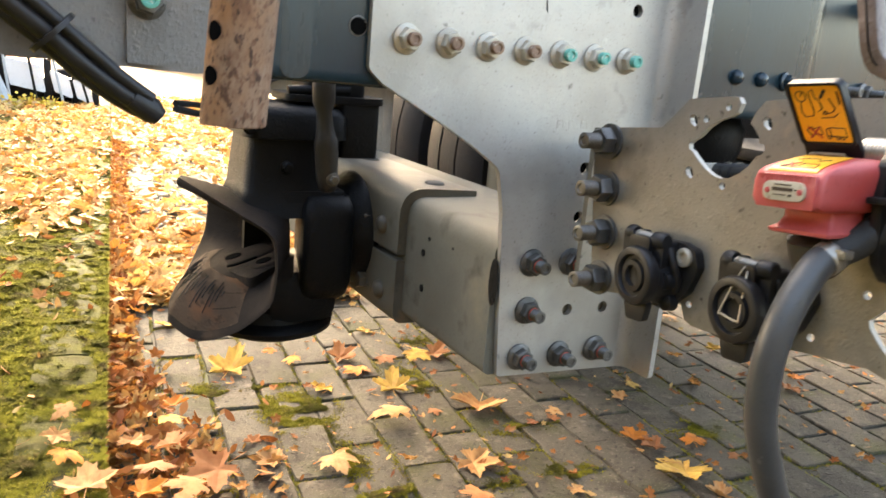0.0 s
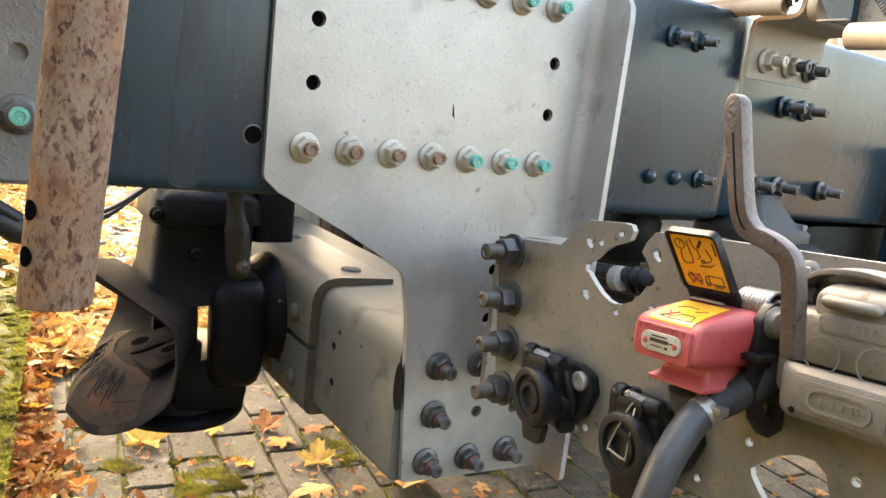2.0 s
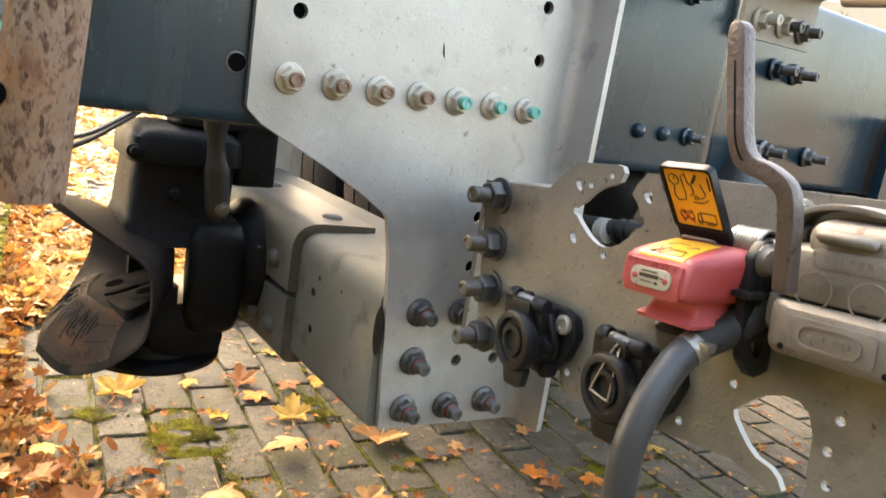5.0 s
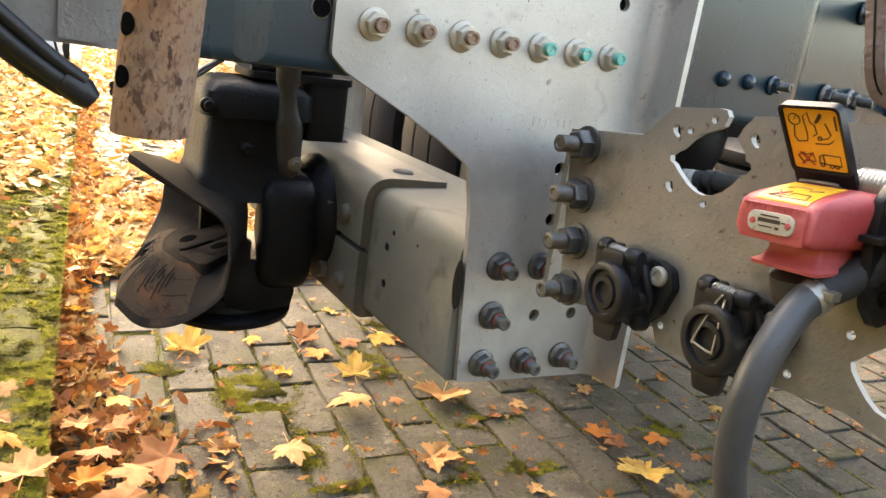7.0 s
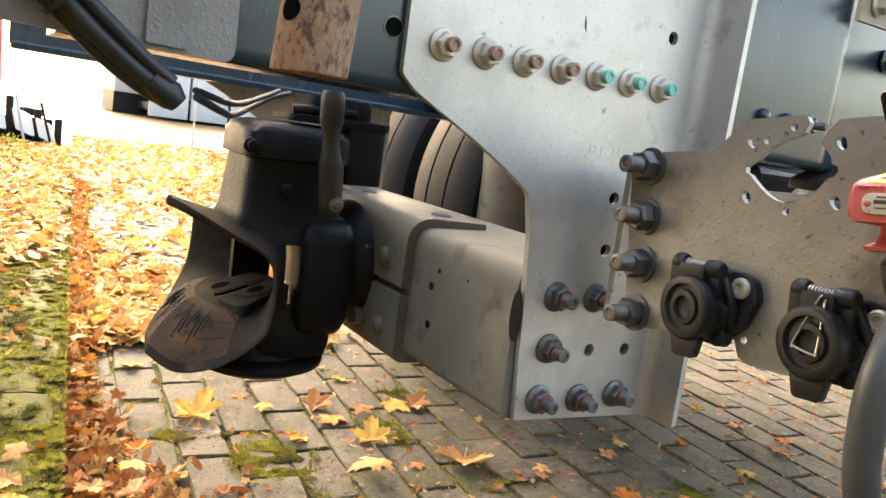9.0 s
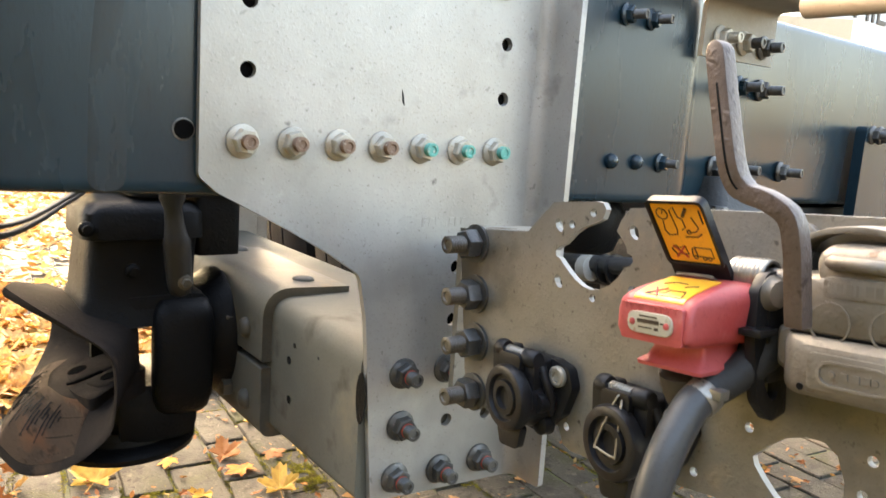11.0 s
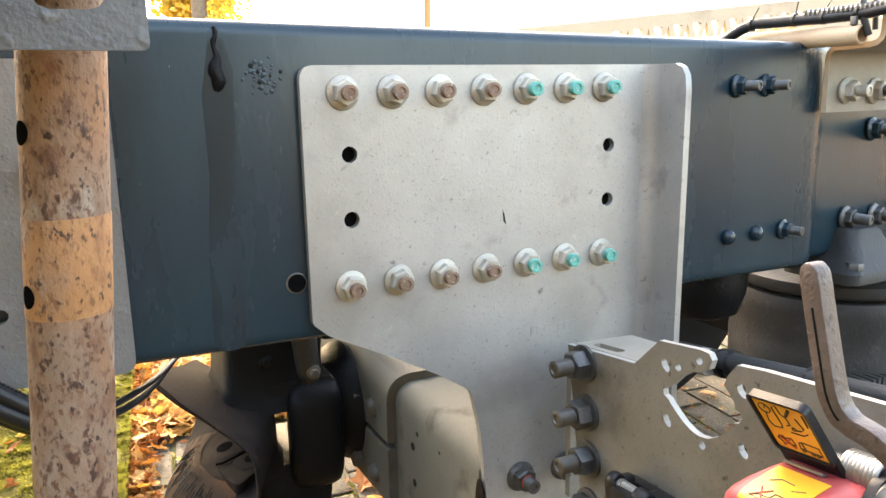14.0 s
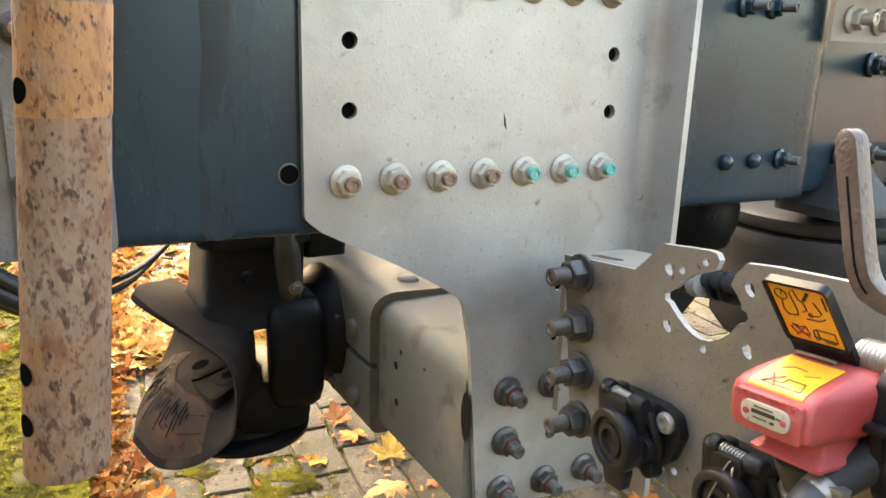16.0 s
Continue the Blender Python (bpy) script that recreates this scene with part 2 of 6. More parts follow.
WHITEP = material("white_panel", (0.496, 0.504, 0.512), (0.576, 0.584, 0.592), 0.5, 0, 3, 60, 0.1)
GREYP = material("grey_panel", (0.22, 0.25, 0.27), (0.30, 0.33, 0.35), 0.5, 0, 3, 60, 0.1)
ORANGE = material("orange_paint", (0.50, 0.14, 0.04), (0.6, 0.2, 0.06), 0.6, 0, 8, 100, 0.2)
REDP = material("red_vehicle_paint", (0.35, 0.03, 0.03), (0.45, 0.05, 0.04), 0.4, 0, 6, 100, 0.05)


def leaf_material(name, cols):
    """Fallen leaf: hue by object and by island, veins and blotches."""
    m = bpy.data.materials.new(name)
    m.use_nodes = True
    n, l = m.node_tree.nodes, m.node_tree.links
    p = n["Principled BSDF"]
    info, geo, add = n.new("ShaderNodeObjectInfo"), n.new("ShaderNodeNewGeometry"), n.new("ShaderNodeMath")
    add.operation = "ADD"
    l.new(info.outputs["Random"], add.inputs[0])
    l.new(geo.outputs["Random Per Island"], add.inputs[1])
    fr = n.new("ShaderNodeMath")
    fr.operation = "FRACT"
    l.new(add.outputs[0], fr.inputs[0])
    r = n.new("ShaderNodeValToRGB")
    while len(r.color_ramp.elements) < len(cols):
        r.color_ramp.elements.new(0.5)
    for i, c in enumerate(cols):
        r.color_ramp.elements[i].position = i / (len(cols) - 1)
        r.color_ramp.elements[i].color = (*c, 1)
    l.new(fr.outputs[0], r.inputs[0])
    co, t = n.new("ShaderNodeTexCoord"), n.new("ShaderNodeTexNoise")
    t.inputs["Scale"].default_value, t.inputs["Detail"].default_value = 60, 5
    l.new(co.outputs["Object"], t.inputs["Vector"])
    mr, mx = n.new("ShaderNodeMapRange"), n.new("ShaderNodeMix")
    mr.inputs["From Min"].default_value, mr.inputs["From Max"].default_value, mr.inputs["To Max"].default_value = 0.46, 0.74, 0.7
    l.new(t.outputs["Fac"], mr.inputs["Value"])
    mx.data_type = "RGBA"
    l.new(mr.outputs[0], mx.inputs[0])
    l.new(r.outputs["Color"], mx.inputs[6])
    mx.inputs[7].default_value = (0.24, 0.085, 0.03, 1)
    l.new(mx.outputs[2], p.inputs["Base Color"])
    p.inputs["Roughness"].default_value = 0.7
    p.inputs["Specular IOR Level"].default_value = 0.15
    b = n.new("ShaderNodeBump")
    b.inputs["Strength"].default_value, b.inputs["Distance"].default_value = 0.4, 0.002
    l.new(t.outputs["Fac"], b.inputs["Height"])
    l.new(b.outputs[0], p.inputs["Normal"])
    thin, both = n.new("ShaderNodeBsdfTranslucent"), n.new("ShaderNodeMixShader")
    l.new(mx.outputs[2], thin.inputs["Color"])
    both.inputs[0].default_value = 0.2
    l.new(p.outputs[0], both.inputs[1])
    l.new(thin.outputs[0], both.inputs[2])
    l.new(both.outputs[0], n["Material Output"].inputs["Surface"])
    return m


LEAF = leaf_material("fallen_maple_leaf", [(0.50, 0.34, 0.11), (0.44, 0.21, 0.05), (0.32, 0.11, 0.025), (0.55, 0.42, 0.15), (0.36, 0.15, 0.05), (0.50, 0.37, 0.17), (0.38, 0.14, 0.03), (0.54, 0.42, 0.18)])
LITTER = leaf_material("leaf_litter", [(0.20, 0.060, 0.016), (0.31, 0.115, 0.024), (0.14, 0.040, 0.013), (0.38, 0.215, 0.070), (0.26, 0.075, 0.017), (0.42, 0.29, 0.115), (0.17, 0.052, 0.018), (0.36, 0.165, 0.03)])
TONES = [leaf_material("tan_maple_leaf", [(0.46, 0.26, 0.11), (0.40, 0.20, 0.075), (0.50, 0.30, 0.14)]), leaf_material("yellow_maple_leaf", [(0.52, 0.28, 0.04), (0.50, 0.32, 0.09), (0.55, 0.33, 0.06)]), leaf_material("orange_maple_leaf", [(0.48, 0.17, 0.028), (0.45, 0.14, 0.024), (0.50, 0.21, 0.035)]), leaf_material("brown_maple_leaf", [(0.30, 0.12, 0.05), (0.38, 0.17, 0.07), (0.26, 0.10, 0.05)])]
CROWN = leaf_material("autumn_foliage", [(0.62, 0.40, 0.06), (0.50, 0.38, 0.05), (0.66, 0.46, 0.10), (0.36, 0.34, 0.06)])


# ---- helpers of form ----
def root_matrix(ob):
    m = Matrix.Identity(4)
    while ob:
        m = ob.matrix_basis @ m
        ob = ob.parent
    return m


def thing(name, label, category, loc=(0, 0, 0), group="", kind="", m=None):
    ob = new(name)
    ob.empty_display_size = 0.05
    ob.matrix_basis = m if m is not None else Matrix.Translation(loc)
    return tagged(ob, label, category, group, kind)


def finish(me, mat, smooth=40):
    me.materials.append(mat)
    if smooth:
        me.shade_smooth()
        me.set_sharp_from_angle(angle=radians(smooth))
    return me


def part(name, bm, mat, parent, label="", smooth=40, bevel=0.0, local=False, edge=None, axis=0):
    """One mesh under a thing or a part; bm is in world coordinates unless local."""
    if parent and not local:
        bm.transform(root_matrix(parent).inverted())
    bmesh.ops.recalc_face_normals(bm, faces=bm.faces)
    if bevel:
        es = [e for e in bm.edges if len(e.link_faces) == 2 and e.calc_face_angle(0) > 0.6]
        bmesh.ops.bevel(bm, geom=es, offset=bevel, segments=2, affect="EDGES", profile=0.6, clamp_overlap=True)
    me = bpy.data.meshes.new(name)
    bm.to_mesh(me)
    bm.free()
    ob = new(name, finish(me, mat, smooth))
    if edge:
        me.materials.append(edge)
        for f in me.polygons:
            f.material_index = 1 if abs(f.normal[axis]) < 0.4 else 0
    ob.parent = parent
    if label:
        ob["label"] = label
    return ob


def again(name, me, parent, m, label=""):
    """A further part on shared mesh data; m is a world pose."""
    ob = new(name, me)
    ob.parent = parent
    ob.matrix_basis = (root_matrix(parent).inverted() if parent else Matrix.Identity(4)) @ m
    if label:
        ob["label"] = label
    return ob


def toward(loc, way, spin=0.0):
    """A pose at loc whose z axis points along way."""
    return Matrix.Translation(loc) @ Vector(way).to_track_quat("Z", "Y").to_matrix().to_4x4() @ Matrix.Rotation(spin, 4, "Z")


def box(bm, lo, hi, m=None):
    c = [(a + b) / 2 for a, b in zip(lo, hi)]
    s = [abs(b - a) for a, b in zip(lo, hi)]
    mm = Matrix.Translation(c) @ Matrix.Diagonal((*s, 1))
    bmesh.ops.create_cube(bm, size=1, matrix=(m @ mm) if m else mm)
    return bm


def boxes(*rows):
    bm = bmesh.new()
    for lo, hi in rows:
        box(bm, lo, hi)
    return bm


def rounded(points, r, n=5):
    """A polygon with its corners rounded; r is one radius or one for each corner."""
    out = []
    k = len(points)
    for i, p in enumerate(points):
        rad = r[i] if isinstance(r, (list, tuple)) else r
        p = Vector(p)
        a, b = Vector(points[i - 1]) - p, Vector(points[(i + 1) % k]) - p
        ang = a.angle(b)
        if rad <= 0 or ang > 3.1:
            out.append(p)
            continue
        d = min(rad / math.tan(ang / 2), 0.48 * min(a.length, b.length))
        p0, p1 = p + a.normalized() * d, p + b.normalized() * d
        for j in range(n + 1):
            u = j / n
            out.append(p0 * (1 - u) ** 2 + p * 2 * u * (1 - u) + p1 * u ** 2)
    return out


def ring2(cx, cy, r, n=16, squash=1.0, turn=0.0):
    return [Vector((cx + r * math.cos(turn + 2 * math.pi * i / n), cy + r * squash * math.sin(turn + 2 * math.pi * i / n))) for i in range(n)]


def slot2(cx, cy, half, r, n=6):
    a = [Vector((cx + half + r * math.cos(t), cy + r * math.sin(t))) for t in np.linspace(-math.pi / 2, math.pi / 2, n)]
    b = [Vector((cx - half + r * math.cos(t), cy + r * math.sin(t))) for t in np.linspace(math.pi / 2, 3 * math.pi / 2, n)]
    return a + b


def sheet(outer, holes, thick, place):
    """A plate of that thickness; place(u, v, w) gives the point, w from 0 to thick."""
    bm = bmesh.new()
    loops = [outer, *holes]
    for loop in loops:
        vs = [bm.verts.new((p[0], p[1], 0)) for p in loop]
        for i in range(len(vs)):
            bm.edges.new((vs[i - 1], vs[i]))
    bmesh.ops.triangle_fill(bm, edges=bm.edges[:], use_beauty=True, normal=(0, 0, 1))
    top = bmesh.ops.extrude_face_region(bm, geom=bm.faces[:])
    for v in top["geom"]:
        if isinstance(v, bmesh.types.BMVert):
            v.co.z = thick
    for v in bm.verts:
        v.co = Vector(place(*v.co))
    return bm


def lathe(bm, profile, m, n=20, close=True):
    """Turns a profile of (radius, height) round m's z axis."""
    rows = []
    for r, z in profile:
        rows.append([bm.verts.new(m @ Vector((r * math.cos(2 * math.pi * i / n), r * math.sin(2 * math.pi * i / n), z))) for i in range(n)])
    for a, b in zip(rows, rows[1:]):
        for i in range(n):
            bm.faces.new((a[i - 1], a[i], b[i], b[i - 1]))
    if close:
        bm.faces.new(rows[0][::-1])
        bm.faces.new(rows[-1])
    return bm


def turned(profile, m, n=20):
    return lathe(bmesh.new(), profile, m, n)


def smooth_path(points, n=8):
    """Catmull-Rom through the points."""
    p = [Vector(v) for v in points]
    p = [p[0] * 2 - p[1], *p, p[-1] * 2 - p[-2]]
    out = []
    for i in range(1, len(p) - 2):
        for j in range(n):
            u = j / n
            out.append(0.5 * (2 * p[i] + (p[i + 1] - p[i - 1]) * u + (2 * p[i - 1] - 5 * p[i] + 4 * p[i + 1] - p[i + 2]) * u * u + (3 * p[i] - p[i - 1] - 3 * p[i + 1] + p[i + 2]) * u ** 3))
    out.append(p[-2])
    return out


def tube(points, r, n=10, ribs=0.0, bm=None):
    """A round bar along the points; r one radius or one a point; ribs: depth of corrugation."""
    bm = bm or bmesh.new()
    pts = [Vector(v) for v in points]
    up = Vector((0.3, 0.2, 1)).normalized()
    rows = []
    for i, p in enumerate(pts):
        way = (pts[min(i + 1, len(pts) - 1)] - pts[max(i - 1, 0)]).normalized()
        side = way.cross(up)
        if side.length < 0.1:
            side = way.cross(Vector((1, 0, 0)))
        side.normalize()
        up = side.cross(way).normalized()
        rad = (r[i] if isinstance(r, (list, tuple)) else r) - (ribs if i % 2 else 0)
        rows.append([bm.verts.new(p + (side * math.cos(t) + up * math.sin(t)) * rad) for t in [2 * math.pi * k / n for k in range(n)]])
    for a, b in zip(rows, rows[1:]):
        for k in range(n):
            bm.faces.new((a[k - 1], a[k], b[k], b[k - 1]))
    bm.faces.new(rows[0][::-1])
    bm.faces.new(rows[-1])
    return bm


def loft(loops, close_ends=True):
    bm = bmesh.new()
    rows = [[bm.verts.new(p) for p in loop] for loop in loops]
    k = len(rows[0])
    for a, b in zip(rows, rows[1:]):
        for i in range(k):
            bm.faces.new((a[i - 1], a[i], b[i], b[i - 1]))
    if close_ends:
        bm.faces.new(rows[0][::-1])
        bm.faces.new(rows[-1])
    return bm


# ---- fasteners ----
def hexagon(bm, r, z0, z1, m=None, chamfer=0.12):
    m = m or Matrix.Identity(4)
    lathe(bm, [(r * (1 - chamfer), z0), (r, z0 + (z1 - z0) * 0.12), (r, z1 - (z1 - z0) * 0.15), (r * (1 - chamfer), z1)], m, 6)
    return bm


STORE = {}


def nut_mesh(mat, s=1.0):
    """Flange nut: washer face and chamfered hexagon, standing on z = 0."""
    key = ("nut", mat.name, s)
    if key not in STORE:
        bm = bmesh.new()
        lathe(bm, [(0.0155 * s, 0), (0.0160 * s, 0.0015 * s), (0.0155 * s, 0.003 * s), (0.0115 * s, 0.0055 * s)], Matrix.Identity(4), 24)
        hexagon(bm, 0.0125 * s, 0.003 * s, 0.0145 * s)
        bmesh.ops.recalc_face_normals(bm, faces=bm.faces)
        me = bpy.data.meshes.new("flange_nut")
        bm.to_mesh(me)
        bm.free()
        STORE[key] = finish(me, mat, 30)
    return STORE[key]


def end_mesh(mat, length=0.010, r=0.0072):
    """Threaded bolt end with a hollow in its face."""
    key = ("end", mat.name, length, r)
    if key not in STORE:
        prof, k = [], max(3, int(length / 0.0018))
        for i in range(k):
            prof += [(r, length * (i + 0.1) / k), (r * 0.9, length * (i + 0.6) / k)]
        prof += [(r, length * 0.98), (r * 0.85, length), (r * 0.6, length), (r * 0.5, length - 0.0015)]
        bm = turned(prof, Matrix.Identity(4), 16)
        bmesh.ops.recalc_face_normals(bm, faces=bm.faces)
        me = bpy.data.meshes.new("bolt_end")
        bm.to_mesh(me)
        bm.free()
        STORE[key] = finish(me, mat, 25)
    return STORE[key]


def bolt(parent, loc, way, nut=NUT, end=END_BROWN, s=1.0, length=0.010, label="", spin=None):
    spin = random.uniform(0, 1) if spin is None else spin
    m = toward(loc, way, spin)
    a = again("flange_nut", nut_mesh(nut, s), parent, m, label)
    again("bolt_end", end_mesh(end, length, 0.0072 * s), a, m @ Matrix.Translation((0, 0, 0.0135 * s)))
    return a


def dome(parent, loc, way, r, h, mat, name="rivet"):
    key = ("dome", mat.name, r, h)
    m = toward(loc, way)
    if key not in STORE:
        bm = turned([(r, 0), (r, h * 0.25), (r * 0.85, h * 0.65), (r * 0.5, h * 0.93), (r * 0.1, h)], Matrix.Identity(4), 18)
        bmesh.ops.recalc_face_normals(bm, faces=bm.faces)
        me = bpy.data.meshes.new(name)
        bm.to_mesh(me)
        bm.free()
        STORE[key] = finish(me, mat, 50)
    return again(name, STORE[key], parent, m)


# ---- chassis rails ----
def rail_profile(inner=False):
    """Outline of the channel section: (depth from the web's face, height share)."""
    h, w, t, r = 0.300, 0.085, 0.008, 0.014
    outer = rounded([(w, 0), (0, 0), (0, h), (w, h)], [0, r, r, 0], 6)
    inn = rounded([(w, h - t), (t, h - t), (t, t), (w, t)], [0, r * 0.5, r * 0.5, 0], 4)
    return outer + inn


def rail(label, y0, side, cranked):
    """side: +1 when the flanges point to +y."""
    ob = thing("chassis_rail", label, "chassis rail", (0.4, y0, 0.73))
    xs = [(-0.33, 0), (0.3, 0), (0.655, 0), (0.672, 0.002), (0.705, 0.028), (0.722, 0.034), (1.4, 0.034), (5.2, 0.034)] if cranked else [(-0.33, 0), (5.2, 0)]
    loops = [[(x, y0 + side * (d + o), 0.732 - 0.018 * x + z) for d, z in rail_profile()] for x, o in xs]
    part("channel", loft(loops), RAIL, ob, smooth=35)
    return ob


near_rail = rail("dark blue-black painted steel chassis rail with streaks", 0.009, 1, True)
rail("dark blue-black painted steel chassis rail in shade", 0.811, -1, False)

# weld seam, drips and a dirty boss on the rail's face
bm = tube([(-0.108 + 0.0015 * math.sin(i * 1.3), 0.0085, 1.027 - 0.0042 * i) for i in range(14)], [0.0014, 0.002, 0.0018, 0.0024, 0.0016, 0.0022, 0.003, 0.0045, 0.0055, 0.0062, 0.0058, 0.0064, 0.005, 0.002], 9)
part("tar_drip", bm, BLACK, near_rail, "black tar-like drip")

for n in range(46):
    q, d = n * 2.4, 0.0022 * n ** 0.5 * (1 + 0.3 * math.sin(n * 1.7))
    dome(near_rail, (-0.069 + d * math.cos(q), 0.0093, 0.984 + d * math.sin(q)), (0, -1, 0), 0.0010 + 0.0005 * (n % 4), 0.0006, RAIL if n % 7 else BLACK, "grime_speck")
part("hole", turned([(0.0105, -0.001), (0.0102, 0.0006), (0.009, 0.0009)], toward((-0.049, 0.009, 0.793), (0, -1, 0)), 24), NUT_DARK, near_rail, "worn ring round an open hole")
part("hole_inside", turned([(0.0088, 0), (0.0088, 0.0014)], toward((-0.049, 0.009, 0.793), (0, -1, 0)), 24), VOID, near_rail)
part("stain", sheet(rounded([(-0.129, 0.737), (-0.098, 0.737), (-0.096, 0.80), (-0.101, 0.87), (-0.096, 0.94), (-0.094, 0.99), (-0.101, 1.018), (-0.113, 1.018), (-0.122, 0.97), (-0.121, 0.90), (-0.127, 0.83)], 0.02, 5), [], 0.0003, lambda u, v, w: (u, 0.0092 - w, v)), STAIN, near_rail, "dark oily streak down the rail")
for x in (0.511, 0.561):
    dome(near_rail, (x, 0.0095, 0.779), (0, -1, 0), 0.0105, 0.011, RAIL)
bolt(near_rail, (0.612, 0.0095, 0.779), (0.25, -1, 0), RAIL, NUT_DARK, 0.85, 0.016)
for x in (0.513, 0.563):
    bolt(near_rail, (x, 0.0095, 0.967), (0.3, -1, 0), RAIL, NUT_DARK, 0.9, 0.018)
for x, z, mat in ((0.783, 0.774, NUT_DARK), (0.848, 0.772, NUT_DARK), (0.8255, 0.901, RAIL), (0.885, 0.900, NUT_DARK), (0.9745, 0.770, NUT_DARK)):
    bolt(near_rail, (x, 0.043, z), (0.2, -1, 0), mat, NUT_DARK, 1.1, 0.024)
part("bracket_plate", sheet(rounded([(1.19, 0.55), (1.32, 0.55), (1.32, 0.86), (1.19, 0.86)], 0.012), [], 0.02, lambda u, v, w: (u, 0.03 - w, v)), RAIL, near_rail)
for x in (1.215, 1.245):
    bolt(near_rail, (x, 0.012, 0.845), (0.1, -1, 0), NUT_DARK, NUT_DARK, 1.1, 0.02)

# ---- bolted mounting plate with its turned-out flange ----
plate = thing("mounting_plate", "grey primed steel mounting plate bolted to a chassis rail", "steel plate", (0.15, 0.004, 0.371))
XF, BR = 0.372, 0.016
outline = rounded([(-0.038, 0.994), (-0.038, 0.752), (-0.022, 0.738), (0.054, 0.699), (0.098, 0.674), (0.134, 0.650), (0.1445, 0.600), (0.162, 0.386), (XF - BR, 0.376), (XF - BR, 0.993)],
                  [0.014, 0.01, 0.01, 0.05, 0.05, 0.02, 0.05, 0.004, 0, 0], 5)
HOLES = [(0.0065, 0.912), (0.006, 0.850), (0.311, 0.906), (0.311, 0.845), (0.2605, 0.652), (0.2604, 0.590), (0.2615, 0.467), (0.321, 0.466)]
body = part("plate", sheet(outline, [ring2(x, z, 0.0078, 18) for x, z in HOLES], 0.008, lambda u, v, w: (u, w, v)), PLATE, plate, smooth=30)
prof = [(XF - BR + BR * math.sin(a), -BR + BR * math.cos(a)) for a in np.linspace(0, math.pi / 2, 7)]
inner = [(XF - BR + (BR + 0.008) * math.sin(a), -BR + (BR + 0.008) * math.cos(a)) for a in np.linspace(math.pi / 2, 0, 7)]


def flange_loop(z, out):
    return [(x, y, z) for x, y in prof] + [(XF, -out, z), (XF + 0.008, -out, z)] + [(x, y, z) for x, y in inner]


part("flange", loft([flange_loop(z, o) for z, o in ((0.376, 0.049), (0.380, 0.052), (0.7, 0.0505), (0.965, 0.052), (0.980, 0.050), (0.989, 0.044), (0.993, 0.034))]), PLATE, plate, "flange turned out at a right angle", smooth=30)
for x, z in HOLES[:6]:
    part("hole_inside", turned([(0.0074, 0), (0.0074, 0.001)], toward((x, 0.0078, z), (0, -1, 0)), 16), VOID, plate)
for i in range(7):
    for z in (0.785, 0.969):
        teal = i > 3
        bolt(plate, (0.05 * i + 0.002, 0, z), (0, -1, 0), NUT, END_TEAL if teal else END_BROWN, 1.0, 0.0095, "cream flange nut on a %s bolt end" % ("teal-painted" if teal else "rust-brown"))
for x, z in ((0.1955, 0.534), (0.1957, 0.472), (0.192, 0.410), (0.2545, 0.407), (0.315, 0.4085), (0.2557, 0.5325)):
    bolt(plate, (x, 0, z), (0, -1, 0), NUT_DARK, NUT_DARK, 1.12, 0.016, "dark zinc flange nut with red paint marks")
    part("paint_mark", turned([(0.0084, 0), (0.0084, 0.0008)], toward((x, -0.0172, z), (0, -1, 0)), 14), REDINK, plate, "red torque mark")
# stamped, unreadable marking and a scratch
for i, w in enumerate((0.008, 0.006, 0.007, 0.0, 0.007, 0.007, 0.006)):
    if w:
        part("stamped_mark", boxes(((0.209 + 0.009 * i, -0.0002, 0.700), (0.209 + 0.009 * i + w * 0.25, 0.002, 0.710)), ((0.209 + 0.009 * i, -0.0002, 0.708), (0.209 + 0.009 * i + w, 0.002, 0.710))), PLATE, plate)
part("scratch", sheet([(0.1735, 0.845), (0.1745, 0.833), (0.1775, 0.829), (0.1755, 0.840)], [], 0.0008, lambda u, v, w: (u, -w + 0.0003, v)), BLACK, plate)

# added copy of the mounting plate that keeps sun off the cross beam
sun_block_plate = thing("mounting_plate", "copy of the grey mounting plate added on the shaded chassis rail to block sun", "steel plate", (0.15, 0.82, 0.371))
part("plate", sheet(outline, [], 0.008, lambda u, v, w: (u, 0.8145 + w, v)), PLATE, sun_block_plate, smooth=30)
part("flange", boxes(((XF - BR, 0.8145, 0.376), (XF + 0.008, 0.874, 0.993))), PLATE, sun_block_plate, "flange turned out at a right angle", bevel=0.003)

# ---- cross beam carrying the coupling ----
beam = thing("cross_beam", "olive-grey painted steel cross beam of box section", "cross beam", (0.25, 0.41, 0.385))


def beam_loop(y, grow=0.0):
    pts = rounded([(0.147 - grow, 0.385 - grow), (0.147 - grow, 0.568 + grow), (0.345 + grow, 0.568 + grow), (0.345 + grow, 0.385 - grow)], [0.012 + grow, 0.03 + grow, 0.02, 0.012], 7)
    return [(p.x, y, p.y) for p in pts]


part("box_section", loft([beam_loop(y) for y in (0.010, 0.012, 0.4, 0.81)]), BEAM, beam, smooth=30)


